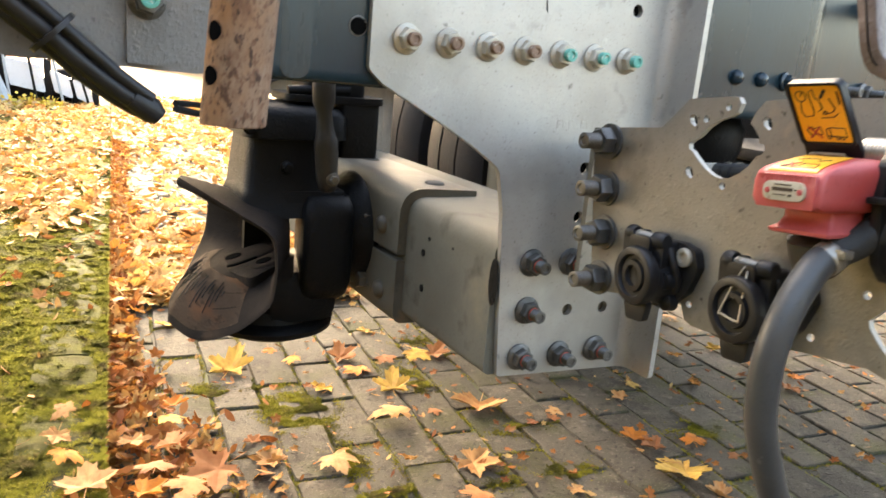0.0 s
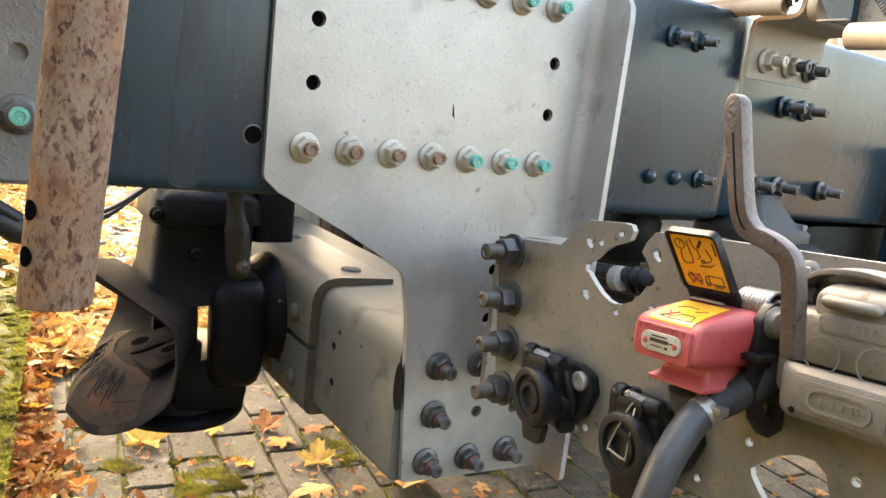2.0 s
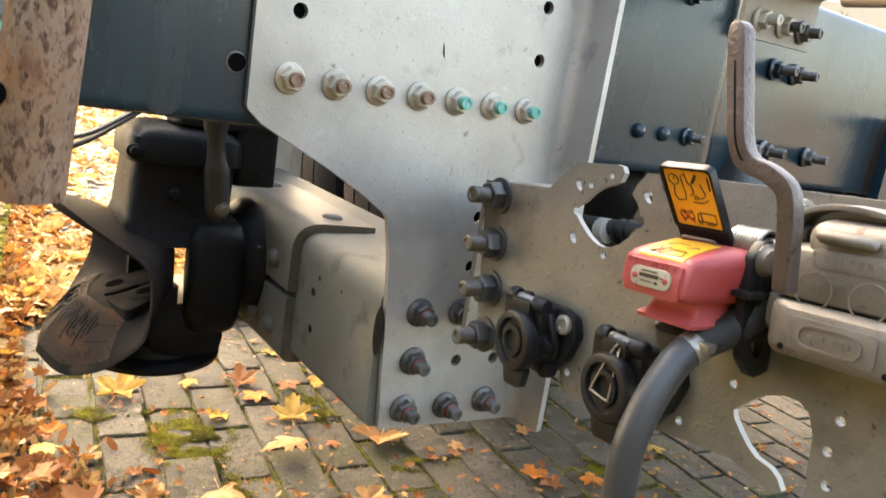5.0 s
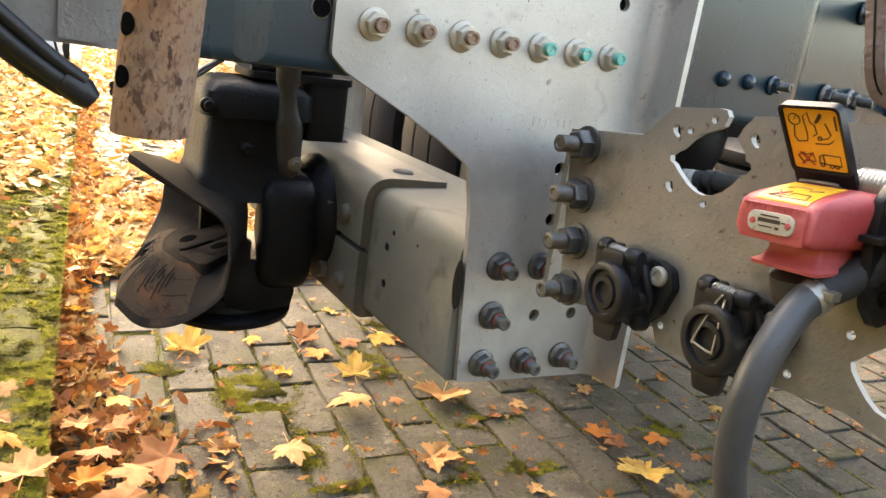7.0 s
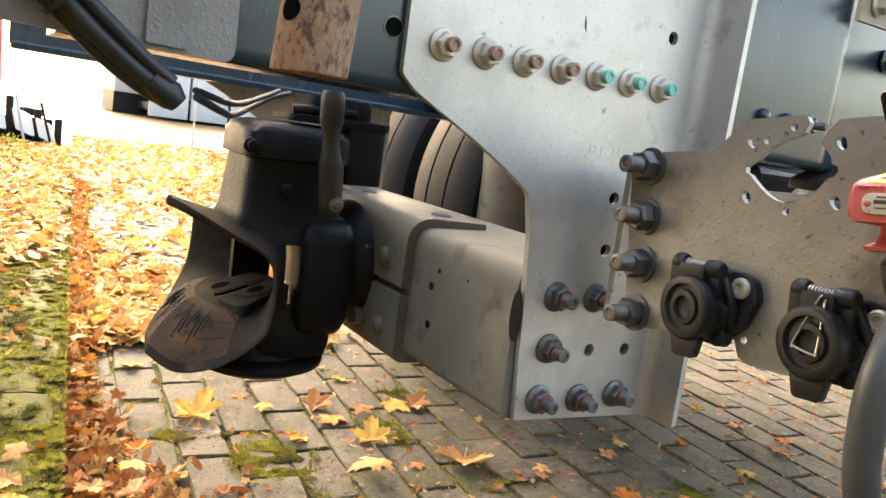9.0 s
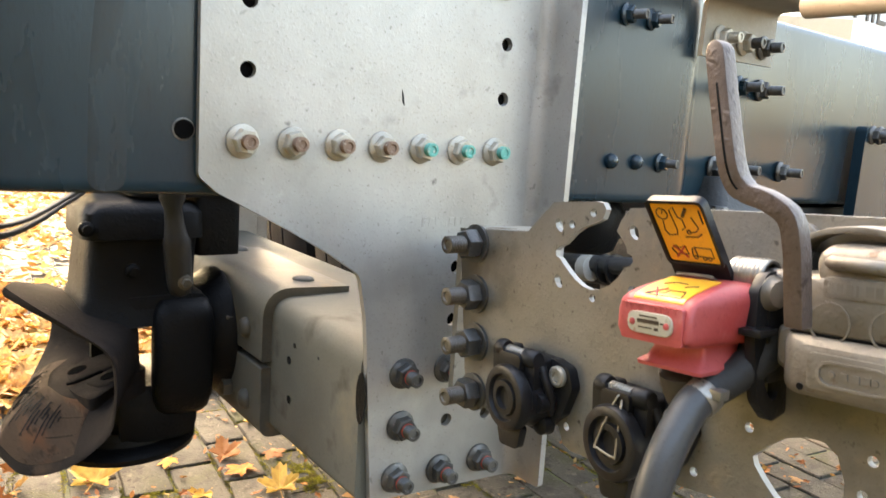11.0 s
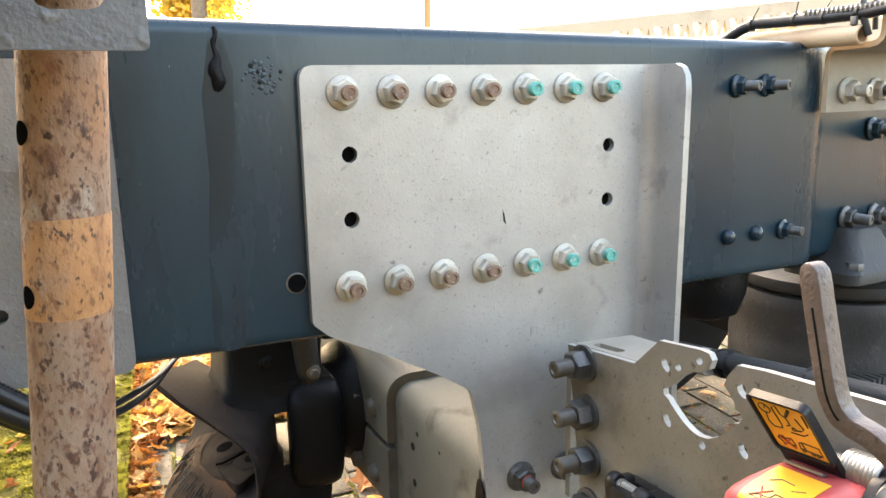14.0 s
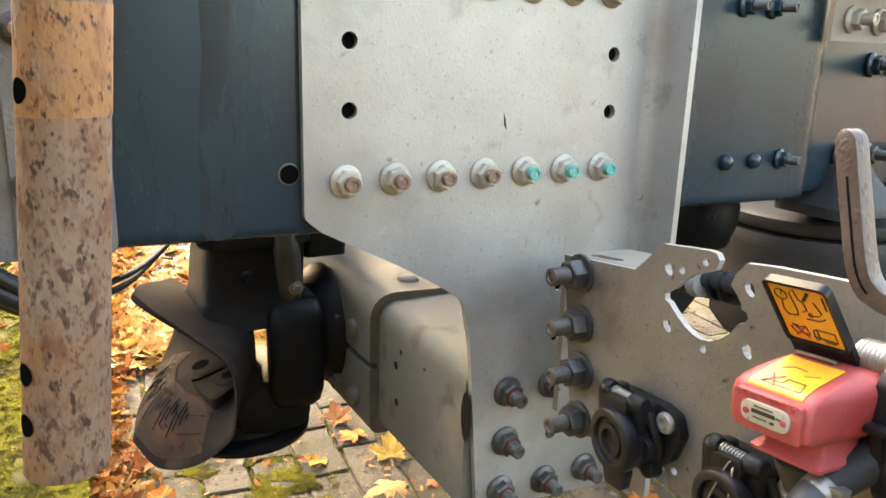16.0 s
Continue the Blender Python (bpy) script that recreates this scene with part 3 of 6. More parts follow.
def strap(top):
    """Half of the mounting shell wrapped round the beam's rear."""
    g, xr = 0.014, 0.147
    if top:
        pts = rounded([(xr - g, 0.480), (xr - g, 0.568 + g), (0.262, 0.568 + g * 0.6), (0.262, 0.568), (xr, 0.568), (xr, 0.480)], [0.003, 0.042, 0, 0, 0.03, 0], 7)
    else:
        pts = rounded([(xr - g, 0.471), (xr - g, 0.385 - g), (0.27, 0.385 - g), (0.27, 0.385), (xr, 0.385), (xr, 0.471)], [0.003, 0.02, 0, 0, 0.012, 0], 7)
    return loft([[(p.x, y, p.y) for p in pts] for y in (0.248, 0.250, 0.41, 0.576, 0.578)])


# shell faces not turned along x take the darker BEAM_DARK
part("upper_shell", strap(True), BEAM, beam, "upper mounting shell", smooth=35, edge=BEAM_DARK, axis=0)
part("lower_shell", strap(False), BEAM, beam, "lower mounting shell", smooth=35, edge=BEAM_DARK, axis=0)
for y, z in ((0.358, 0.514), (0.362, 0.411), (0.50, 0.514), (0.50, 0.411)):
    part("hex_bolt", hexagon(bmesh.new(), 0.0155, 0, 0.013, toward((0.133, y, z), (-1, 0, 0), 0.4)), BEAM_DARK, beam)
for y, z in ((0.303, 0.515), (0.300, 0.412), (0.55, 0.515), (0.55, 0.412)):
    dome(beam, (0.133, y, z), (-1, 0, 0), 0.0145, 0.011, BEAM_DARK)
for y in (0.30, 0.55):
    dome(beam, (0.215, y, 0.576), (0, 0, 1), 0.0165, 0.009, BEAM_DARK)
part("rusty_cap", turned([(0.014, 0), (0.013, 0.004), (0.005, 0.006)], toward((0.176, 0.56, 0.578), (0, 0, 1)), 14), RUST, beam, "rust-stained cap")
for y, z, r in ((0.192, 0.498, 0.0055), (0.189, 0.446, 0.0055), (0.177, 0.522, 0.0035), (0.11, 0.525, 0.0022)):
    part("drain_hole", turned([(r, -0.002), (r, 0.0006)], toward((0.147, y, z), (-1, 0, 0)), 12), BLACK, beam)
part("end_notch", sheet(ring2(0.020, 0.51, 0.010, 20, 3.0), [], 0.0008, lambda u, v, w: (0.1465 - w, u - 0.014, v)), BLACK, beam)

# ---- trailer coupling ----
CY = 0.43
coupling = thing("trailer_coupling", "black cast-iron trailer coupling with a funnel-shaped jaw", "coupling", (0.03, CY, 0.32))


RIM = [(0, 0.552, -0.147), (0.06, 0.546, -0.127), (0.12, 0.532, -0.093), (0.182, 0.5175, -0.0635), (0.198, 0.49, -0.0575), (0.199, 0.445, -0.060), (0.190, 0.418, -0.070), (0.15, 0.378, -0.103), (0.09, 0.354, -0.140), (0, 0.351, -0.160)]
THROAT = [(0, 0.520, 0.0), (0.03, 0.520, 0.0), (0.058, 0.516, 0.0), (0.070, 0.503, 0.0), (0.073, 0.486, 0.0), (0.073, 0.462, 0.0), (0.068, 0.44, 0.0), (0.05, 0.432, 0.0), (0.03, 0.430, 0.0), (0, 0.430, 0.0)]


def ring_of(points):
    half = smooth_path([Vector(p) for p in points], 9)
    return half + [Vector((-p.x, p.y, p.z)) for p in half[-2:0:-1]]


RIM_LOOP, THROAT_LOOP = ring_of(RIM), ring_of(THROAT)


def jaw_loop(k, grow=0.0):
    """k from 0 at the throat to 1 at the flared rim; grow pushes the wall outwards."""
    out = []
    for r, t in zip(RIM_LOOP, THROAT_LOOP):
        low = max(0.0, min(1.0, (0.455 - r.y) / 0.08))      # 1 on the lower lip, which rolls over and down
        f, fz, fx = k ** 1.35, k ** (1.35 + 1.9 * low), k ** (1 - 0.3 * low)
        dy, z, x = t.x + (r.x - t.x) * f, t.y + (r.y - t.y) * fz, t.z + (r.z - t.z) * fx
        away = Vector((dy, z - 0.46)).normalized() * grow
        out.append((x, CY + dy + away.x, z + away.y))
    return out


ks = [0, 0.12, 0.25, 0.4, 0.55, 0.7, 0.85, 0.95, 1.0]
bm = loft([jaw_loop(k, 0.013) for k in ks] + [jaw_loop(1.015, 0.008), jaw_loop(1.015, 0.003)] + [jaw_loop(k) for k in ks[::-1]], False)
part("jaw", bm, JAW, coupling, "flared funnel jaw", smooth=50)
NJ = len(RIM_LOOP)
bm = bmesh.new()
lo, hi = NJ // 2 - 20, NJ // 2 + 21
rows = [[bm.verts.new(p) for p in jaw_loop(k, -0.0022)[lo:hi]] for k in (0.5, 0.62, 0.75, 0.88, 0.97, 1.0)]
for a, b in zip(rows, rows[1:]):
    for i in range(1, len(a)):
        bm.faces.new((a[i - 1], a[i], b[i], b[i - 1]))
bmesh.ops.solidify(bm, geom=bm.faces[:], thickness=0.0018)
part("wear_plate", bm, WORN, coupling, "scuffed brown wear plate with worn raised lettering", smooth=50)
for i in range(24):
    c = lo + 7 + i * (hi - lo - 15) / 23
    i0, q = int(c), c - int(c)
    k0, k1 = 0.60 + 0.05 * ((i * 7) % 3), 0.90 - 0.05 * ((i * 5) % 4)
    pts = [Vector(jaw_loop(k, -0.003)[i0]).lerp(Vector(jaw_loop(k, -0.003)[i0 + 1]), q) for k in (k0, (k0 + k1) / 2, k1)]
    part("raised_letter", tube(pts, 0.0009, 5), BLACK, coupling)
# pin housing
hb = []
for z, x0, x1, hw in ((0.40, -0.035, 0.005, 0.075), (0.518, -0.062, 0.075, 0.088), (0.535, -0.070, 0.078, 0.080), (0.555, -0.064, 0.082, 0.072), (0.60, -0.060, 0.085, 0.068), (0.635, -0.056, 0.088, 0.066)):
    hb.append([(p.x, CY + p.y, z) for p in rounded([(x0, -hw), (x1, -hw), (x1, hw), (x0, hw)], 0.028, 6)])
part("pin_housing", loft(hb[1:]), BLACK, coupling, smooth=45)
cap = []
for z, g in ((0.632, 0.0), (0.634, 0.007), (0.668, 0.006), (0.680, -0.004), (0.684, -0.02)):
    cap.append([(p.x, CY + p.y, z) for p in rounded([(-0.058 - g, -0.066 - g), (0.088 + g, -0.066 - g), (0.088 + g, 0.066 + g), (-0.058 - g, 0.066 + g)], 0.03, 6)])
part("housing_cap", loft(cap), BLACK, coupling, smooth=45)
part("top_plate", sheet(rounded([(0.0, -0.05), (0.158, -0.06), (0.158, 0.06), (0.0, 0.05)], 0.025, 6), [], 0.011, lambda u, v, w: (u, CY + v, 0.688 + w)), BLACK, coupling, smooth=35, bevel=0.002)
part("top_block", sheet(rounded([(0.03, -0.045), (0.13, -0.045), (0.13, 0.045), (0.03, 0.045)], 0.02, 6), [], 0.03, lambda u, v, w: (u, CY + v, 0.697 + w)), BLACK, coupling, smooth=35, bevel=0.004)
part("spring_box", sheet(rounded([(0.085, -0.055), (0.15, -0.055), (0.15, 0.055), (0.085, 0.055)], 0.012, 4), [], 0.085, lambda u, v, w: (u, CY + v, 0.605 + w)), BLACK, coupling, smooth=35, bevel=0.003)
part("top_pin", tube([(0.004, CY - 0.035, 0.703), (0.05, CY - 0.04, 0.707), (0.10, CY - 0.04, 0.708)], 0.008, 10), BLACK, coupling)
part("hand_lever", tube([(x, 0.325, z) for x, z in ((0.034, 0.735), (0.034, 0.73), (0.035, 0.715), (0.036, 0.693), (0.037, 0.680), (0.039, 0.660), (0.041, 0.644), (0.042, 0.636), (0.043, 0.628), (0.045, 0.600), (0.047, 0.578), (0.048, 0.566), (0.048, 0.561))], [0.014, 0.0165, 0.0168, 0.0165, 0.0115, 0.0125, 0.0150, 0.0180, 0.0178, 0.0172, 0.0165, 0.0135, 0.005], 16), CAST, coupling, "release lever", smooth=50)
part("lever_bolt", hexagon(turned([(0.0105, 0), (0.0105, 0.004), (0.008, 0.006)], toward((0.050, 0.313, 0.583), (0, -1, 0)), 16), 0.0065, 0.005, 0.012, toward((0.050, 0.313, 0.583), (0, -1, 0))), BEAM_DARK, coupling)
for x, z in ((-0.005, 0.592), (-0.062, 0.650)):
    part("plug_bolt", turned([(0.010, 0), (0.010, 0.006), (0.006, 0.009), (0.006, 0.015)], toward((x, CY - 0.068, z), (0, -1, 0)), 12), BLACK, coupling)
neck = [Vector(q) for q in ((0.0115, 0.328), (0.10, 0.322), (0.10, 0.50), (0.058, 0.50))]
mid = Vector((0.075, 0.41))
part("neck", loft([[(q.x, q.y, z) for q in [mid + (k - mid) * g for k in rounded(neck, 0.022, 5)]] for z, g in ((0.385, 0.72), (0.395, 0.86), (0.415, 0.97), (0.44, 1.0), (0.52, 1.0), (0.535, 0.95), (0.55, 0.8))]), BLACK, coupling, smooth=60)
part("far_cheek", sheet(rounded([(-0.03, 0.425), (0.030, 0.425), (0.030, 0.52), (-0.03, 0.52)], 0.008, 3), [], 0.014, lambda u, v, w: (u, CY + 0.062 + w, v)), BLACK, coupling)
part("collar", turned([(0.055, -0.076), (0.072, -0.072), (0.076, -0.05), (0.084, -0.038), (0.094, -0.022), (0.095, -0.012), (0.088, -0.006), (0.088, 0.0)], toward((0.146, CY, 0.482), (1, 0, 0)), 36), BLACK, coupling, "round swivel collar", smooth=45)
part("upper_bridge", boxes(((-0.02, CY - 0.078, 0.512), (0.095, CY + 0.078, 0.560))), BLACK, coupling, bevel=0.018)
part("lower_bridge", boxes(((-0.03, CY - 0.080, 0.340), (0.090, CY + 0.080, 0.436))), BLACK, coupling, bevel=0.032)
part("base_dish", turned([(0.02, 0.300), (0.075, 0.305), (0.098, 0.316), (0.100, 0.324), (0.094, 0.330), (0.075, 0.332), (0.07, 0.35)], Matrix.Translation((0.0, CY, 0.012)), 36), BLACK, coupling, "round bottom dish", smooth=45)


def bed(x, y, up=0.0):
    """A point on the insert that fills the jaw behind the wear plate."""
    return (x, y, 0.4110 + 0.33 * (x + 0.095) - 0.087 * (y - 0.48) + up)


def pad(points, r, up, drop, squeeze=0.0):
    """A raised casting on the insert, its top edge drawn in."""
    ring = rounded(points, r, 6)
    c = sum(ring, Vector((0, 0))) / len(ring)
    tiers = ((1.0, -drop), (1.0, up * 0.6), (0.95 - squeeze, up * 0.9), (0.86 - squeeze, up))
    return loft([[bed(*(c + (p - c) * g), h) for p in ring] for g, h in tiers])


part("insert", pad([(-0.088, 0.525), (-0.074, 0.35), (-0.066, 0.31), (-0.04, 0.325), (0.01, 0.345), (0.01, 0.50), (-0.03, 0.525)], 0.012, 0.004, 0.03), JAW, coupling, "cast insert behind the wear plate", smooth=40)
part("lug", pad([(-0.075, 0.487), (-0.072, 0.415), (-0.030, 0.40), (0.0, 0.41), (0.0, 0.49)], 0.026, 0.007, 0.01, 0.05), JAW, coupling, smooth=50)
part("lug", pad([(-0.062, 0.395), (-0.050, 0.335), (0.0, 0.34), (0.005, 0.40)], 0.018, 0.007, 0.01, 0.05), JAW, coupling, smooth=50)
for x, y, a, b in ((-0.057, 0.452, 0.013, 0.017), (-0.033, 0.366, 0.012, 0.014)):
    part("recess", loft([[bed(x + a * g * math.cos(q), y + b * g * math.sin(q), h) for q in np.linspace(0, 6.283, 17)[:-1]] for g, h in ((1.0, 0.002), (0.94, 0.0078))]), VOID, coupling)
part("rim_line", tube([bed(x, y, 0.0075) for x, y in ((-0.078, 0.405), (-0.070, 0.398), (-0.055, 0.3965), (-0.035, 0.397))], 0.0022, 6), VOID, coupling)


# ---- air-line bracket, hung slightly askew ----
XB, ROLL = 0.215, radians(5.5)


def mount(y, z):
    """Local frame on the bracket's face: x along it, y up it, z out of it."""
    c, k = math.cos(ROLL), math.sin(ROLL)
    return Matrix(((0, 0, -1, XB), (-c, k, 0, y), (k, c, 0, z), (0, 0, 0, 1)))


def lpart(name, bm, mat, parent, m, label="", **kw):
    bm.transform(m)
    return part(name, bm, mat, parent, label, **kw)


def plan(v, pts, r, n=4):
    """A level outline at height v from (along, out) corners."""
    return [(p.x, v, p.y) for p in rounded(pts, r, n)]


def slab(points, r, w0, w1, holes=(), n=4):
    """A plate in the local frame, from w0 to w1 off the bracket."""
    return sheet(rounded(points, r, n), list(holes), w1 - w0, lambda u, v, w: (u, v, w0 + w))


bracket = thing("air_line_bracket", "bare grey steel bracket plate with cut-outs and drilled holes", "bracket", (0.218, -0.3, 0.5))
left = [(-0.062, 0.708), (-0.165, 0.7203), (-0.196, 0.7515), (-0.245, 0.7578), (-0.2535, 0.7575), (-0.2572, 0.7525), (-0.2545, 0.744), (-0.247, 0.7398)]
keyhole = [(-0.234, 0.7345), (-0.224, 0.7275), (-0.214, 0.7165), (-0.2085, 0.7135), (-0.2035, 0.709), (-0.2045, 0.704), (-0.2095, 0.7025), (-0.2135, 0.699), (-0.221, 0.6935), (-0.2295, 0.688), (-0.239, 0.684), (-0.2475, 0.6828), (-0.257, 0.6845), (-0.2675, 0.6905), (-0.2765, 0.699), (-0.2825, 0.7085), (-0.2875, 0.7105), (-0.2905, 0.715), (-0.2885, 0.7195), (-0.2835, 0.7205), (-0.282, 0.7255), (-0.2765, 0.7315), (-0.2705, 0.7365), (-0.274, 0.746)]
right = [(-0.2825, 0.757), (-0.309, 0.761), (-0.356, 0.7653), (-0.51, 0.779), (-0.66, 0.793), (-0.66, 0.48), (-0.52, 0.48), (-0.484, 0.557)]
window = [(-0.4775, 0.585), (-0.4755, 0.608), (-0.469, 0.623), (-0.4595, 0.6285), (-0.448, 0.6275), (-0.4335, 0.621), (-0.4225, 0.611), (-0.413, 0.6), (-0.415, 0.5945), (-0.4225, 0.5865), (-0.431, 0.579), (-0.4395, 0.574), (-0.4525, 0.572), (-0.459, 0.568), (-0.4645, 0.5605)]
bottom = [(-0.455, 0.556), (-0.42, 0.5625), (-0.366, 0.555), (-0.2785, 0.538), (-0.243, 0.5355), (-0.2339, 0.5385), (-0.2264, 0.553), (-0.2, 0.549), (-0.11, 0.53), (-0.09, 0.54)]
BH = [(-0.2037, 0.7325), (-0.22, 0.7347), (-0.2435, 0.748), (-0.2087, 0.683), (-0.2514, 0.6762), (-0.2875, 0.7390), (-0.2925, 0.6905), (-0.2364, 0.5554), (-0.4075, 0.619), (-0.3686, 0.5695), (-0.49, 0.628), (-0.4873, 0.604), (-0.4925, 0.581)]
slots = [[Vector((y + dy, z + dz)) for dy, dz in ((0.0042, 0.001), (0.003, 0.0042), (-0.0005, 0.005), (-0.0042, 0.0025), (-0.0062, -0.003), (-0.005, -0.0062), (-0.0015, -0.006), (0.0025, -0.003))] if i in (0, 3, 5, 6) else ring2(y, z, 0.0036, 12) for i, (y, z) in enumerate(BH)]
part("plate", sheet([Vector(p) for p in left + keyhole + right + window + bottom], slots, 0.006, lambda u, v, w: (XB + w, u, v)), BRACKET, bracket, smooth=30, edge=CUT, axis=0)
# top gusset tying the plate to the flange, with its slot
gusset = rounded([(XB + 0.0065, -0.064), (XB + 0.0065, -0.161), (0.283, -0.127), (0.2865, -0.077)], [0.002, 0.002, 0.004, 0.003], 4)
slot = [Vector((XB + 0.0195 + p.y, -0.104 + p.x)) for p in slot2(0, 0, 0.016, 0.0058)]
part("top_gusset", sheet(gusset, [slot], 0.006, lambda u, v, w: (u, v, 0.7015 - 0.115 * v - w)), GUSSET, bracket, "pale dusty top plate with a slot", smooth=30)
part("side_web", boxes(((XB + 0.0065, -0.060, 0.53), (0.31, -0.052, 0.690))), BRACKET, bracket)
for y, z in ((-0.0915, 0.6965), (-0.0965, 0.6455), (-0.1015, 0.5965), (-0.1045, 0.5445)):
    m0 = (XB, y, z)
    part("washer", turned([(0.0195, 0), (0.0195, 0.003), (0.014, 0.0034)], toward(m0, (-1, 0, 0)), 24), NUT_DARK, bracket)
    part("nut", hexagon(bmesh.new(), 0.0155, 0.003, 0.0185, toward(m0, (-1, 0, 0), 0.3 + z * 9)), NUT_DARK, bracket)
    again("bolt_end", end_mesh(THREAD, 0.021, 0.0088), bracket, toward((XB - 0.0175, y, z), (-1, 0, 0)), "threaded bolt end")
part("disc_bolt", hexagon(turned([(0.0105, 0), (0.0105, 0.003), (0.009, 0.004)], toward((XB, -0.428, 0.756), (-1, 0, 0)), 20), 0.0075, 0.003, 0.009, toward((XB, -0.428, 0.756), (-1, 0, 0))), BRACKET, bracket)


# ---- capped couplings ----
def capped(y, z, pin):
    """Black parking coupling: a capped round mouth, a sprung hinge and a bolted flange."""
    ob = thing("dummy_coupling", "black plastic parking coupling with a round cap" + (" and a wire clip" if pin else ""), "hose coupling", (XB, y, z), "parking couplings")
    m = mount(y, z)
    z_ = lambda u, v, w: Matrix.Translation((u, v, w))
    tip = z_(0, 0, 0.036) @ Matrix.Rotation(radians(-6), 4, "Y")
    lpart("flange", slab([(-0.030, -0.030), (0.012, -0.034), (0.040, -0.012), (0.052, 0.014), (0.047, 0.031), (0.030, 0.036), (-0.028, 0.038)], [0.008, 0.012, 0.012, 0.009, 0.009, 0.01, 0.006], 0.0005, 0.0105), RUBBER, ob, m, smooth=35, bevel=0.002)
    lpart("body", turned([(0.029, 0.010), (0.028, 0.018), (0.0255, 0.026), (0.0245, 0.034)], z_(0.002, -0.001, 0), 28), RUBBER, ob, m, smooth=45)
    lpart("round_cap", turned([(0.026, -0.006), (0.0295, -0.003), (0.0300, 0.004), (0.0285, 0.0075), (0.0265, 0.0085), (0.0215, 0.0085), (0.0200, 0.0045), (0.0165, 0.0045), (0.0155, 0.0075), (0.0105, 0.0078), (0.0095, 0.0035), (0.003, 0.003)], tip, 34), RUBBER, ob, m, smooth=32)
    lpart("cap_strap", slab([(-0.013, 0.012), (0.012, 0.012), (0.014, 0.040), (-0.015, 0.040)], [0.003, 0.003, 0.006, 0.006], 0.028, 0.037), RUBBER, ob, m, smooth=35, bevel=0.002)
    lpart("pull_tab", slab([(-0.013, -0.046), (0.010, -0.046), (0.016, -0.024), (-0.018, -0.024)], 0.005, 0.028, 0.036), RUBBER, ob, m, smooth=35, bevel=0.002)
    lpart("hinge_ear", turned([(0.0075, -0.005), (0.0088, -0.002), (0.0088, 0.004), (0.0065, 0.0075), (0.002, 0.0085)], z_(-0.0195, 0.0395, 0.026) @ Matrix.Rotation(radians(-90), 4, "Y"), 16), RUBBER, ob, m, smooth=50)
    lpart("hinge_post", slab([(-0.026, 0.012), (-0.0125, 0.012), (-0.0125, 0.043), (-0.026, 0.043)], 0.004, 0.009, 0.034), RUBBER, ob, m, smooth=35, bevel=0.003)
    lpart("hinge_knuckle", turned([(0.0085, -0.007), (0.0085, 0.006), (0.0065, 0.008)], z_(0.018, 0.0365, 0.026) @ Matrix.Rotation(radians(90), 4, "Y"), 16), RUBBER, ob, m, smooth=45)
    lpart("knuckle_post", slab([(0.010, 0.010), (0.025, 0.008), (0.026, 0.036), (0.011, 0.040)], 0.004, 0.009, 0.031), RUBBER, ob, m, smooth=35, bevel=0.003)
    lpart("hinge_pin", tube([(-0.020, 0.0395, 0.026), (0.016, 0.037, 0.026)], 0.0026, 8), NUT_DARK, ob, m, smooth=60)
    turns = [(-0.0125 + 0.024 * a / 56, 0.039 - 0.0016 * a / 56 + 0.0045 * math.sin(a), 0.026 + 0.0045 * math.cos(a)) for a in np.linspace(0, 56, 112)]
    lpart("hinge_spring", tube(turns, 0.0011, 5), SPRINGM, ob, m, "coiled steel spring", smooth=60)
    lpart("fixing_bolt", turned([(0.0095, 0), (0.0095, 0.003), (0.0078, 0.0045), (0.0048, 0.0045), (0.0042, 0.002)], z_(0.0355, 0.0225, 0.0105), 18), NUT, ob, m, "pale worn bolt head")
    lpart("plug_screw", turned([(0.0095, 0), (0.0095, 0.014), (0.0088, 0.017), (0.003, 0.0175)], z_(0.0245, -0.0015, 0.0105), 18), RUBBER, ob, m, smooth=40)
    lpart("cheek_rib", tube(smooth_path([(0.024, 0.030, 0.020), (0.030, 0.016, 0.020), (0.033, 0.002, 0.016), (0.028, -0.012, 0.012)], 4), 0.0042, 8), RUBBER, ob, m, smooth=60)
    lpart("lower_boss", turned([(0.010, 0), (0.009, 0.010), (0.006, 0.012)], z_(0.020, -0.024, 0.008), 14), RUBBER, ob, m, smooth=40)
    if pin:
        lpart("wire_clip", tube(smooth_path([(0.0045, 0.033, 0.034), (0.0025, 0.036, 0.038), (-0.0105, -0.001, 0.046), (-0.008, -0.0045, 0.0465), (0.0075, -0.0075, 0.0465), (0.0095, -0.004, 0.046), (0.0075, 0.031, 0.039), (0.006, 0.034, 0.035)], 6), 0.0009, 6), SPRINGM, ob, m, "bent steel wire clip")
    return ob


capped(-0.1985, 0.5765, False)
capped(-0.3215, 0.5815, True)

# ---- red twin air coupling with its raised flap, lever and hose ----
RM = mount(-0.3835, 0.6972)
red = thing("twin_air_coupling", "faded red plastic twin air-line coupling with a raised flap", "air coupling", (0.2, -0.378, 0.66))


def red_plan(v, a, b, front, flare, r=0.006):
    return plan(v, [(-a, 0.014), (-a, front), (b, front), (b + flare, 0.036), (b + flare - 0.004, 0.014)], [0.004, r, r * 0.7, 0.006, 0.004], 5)


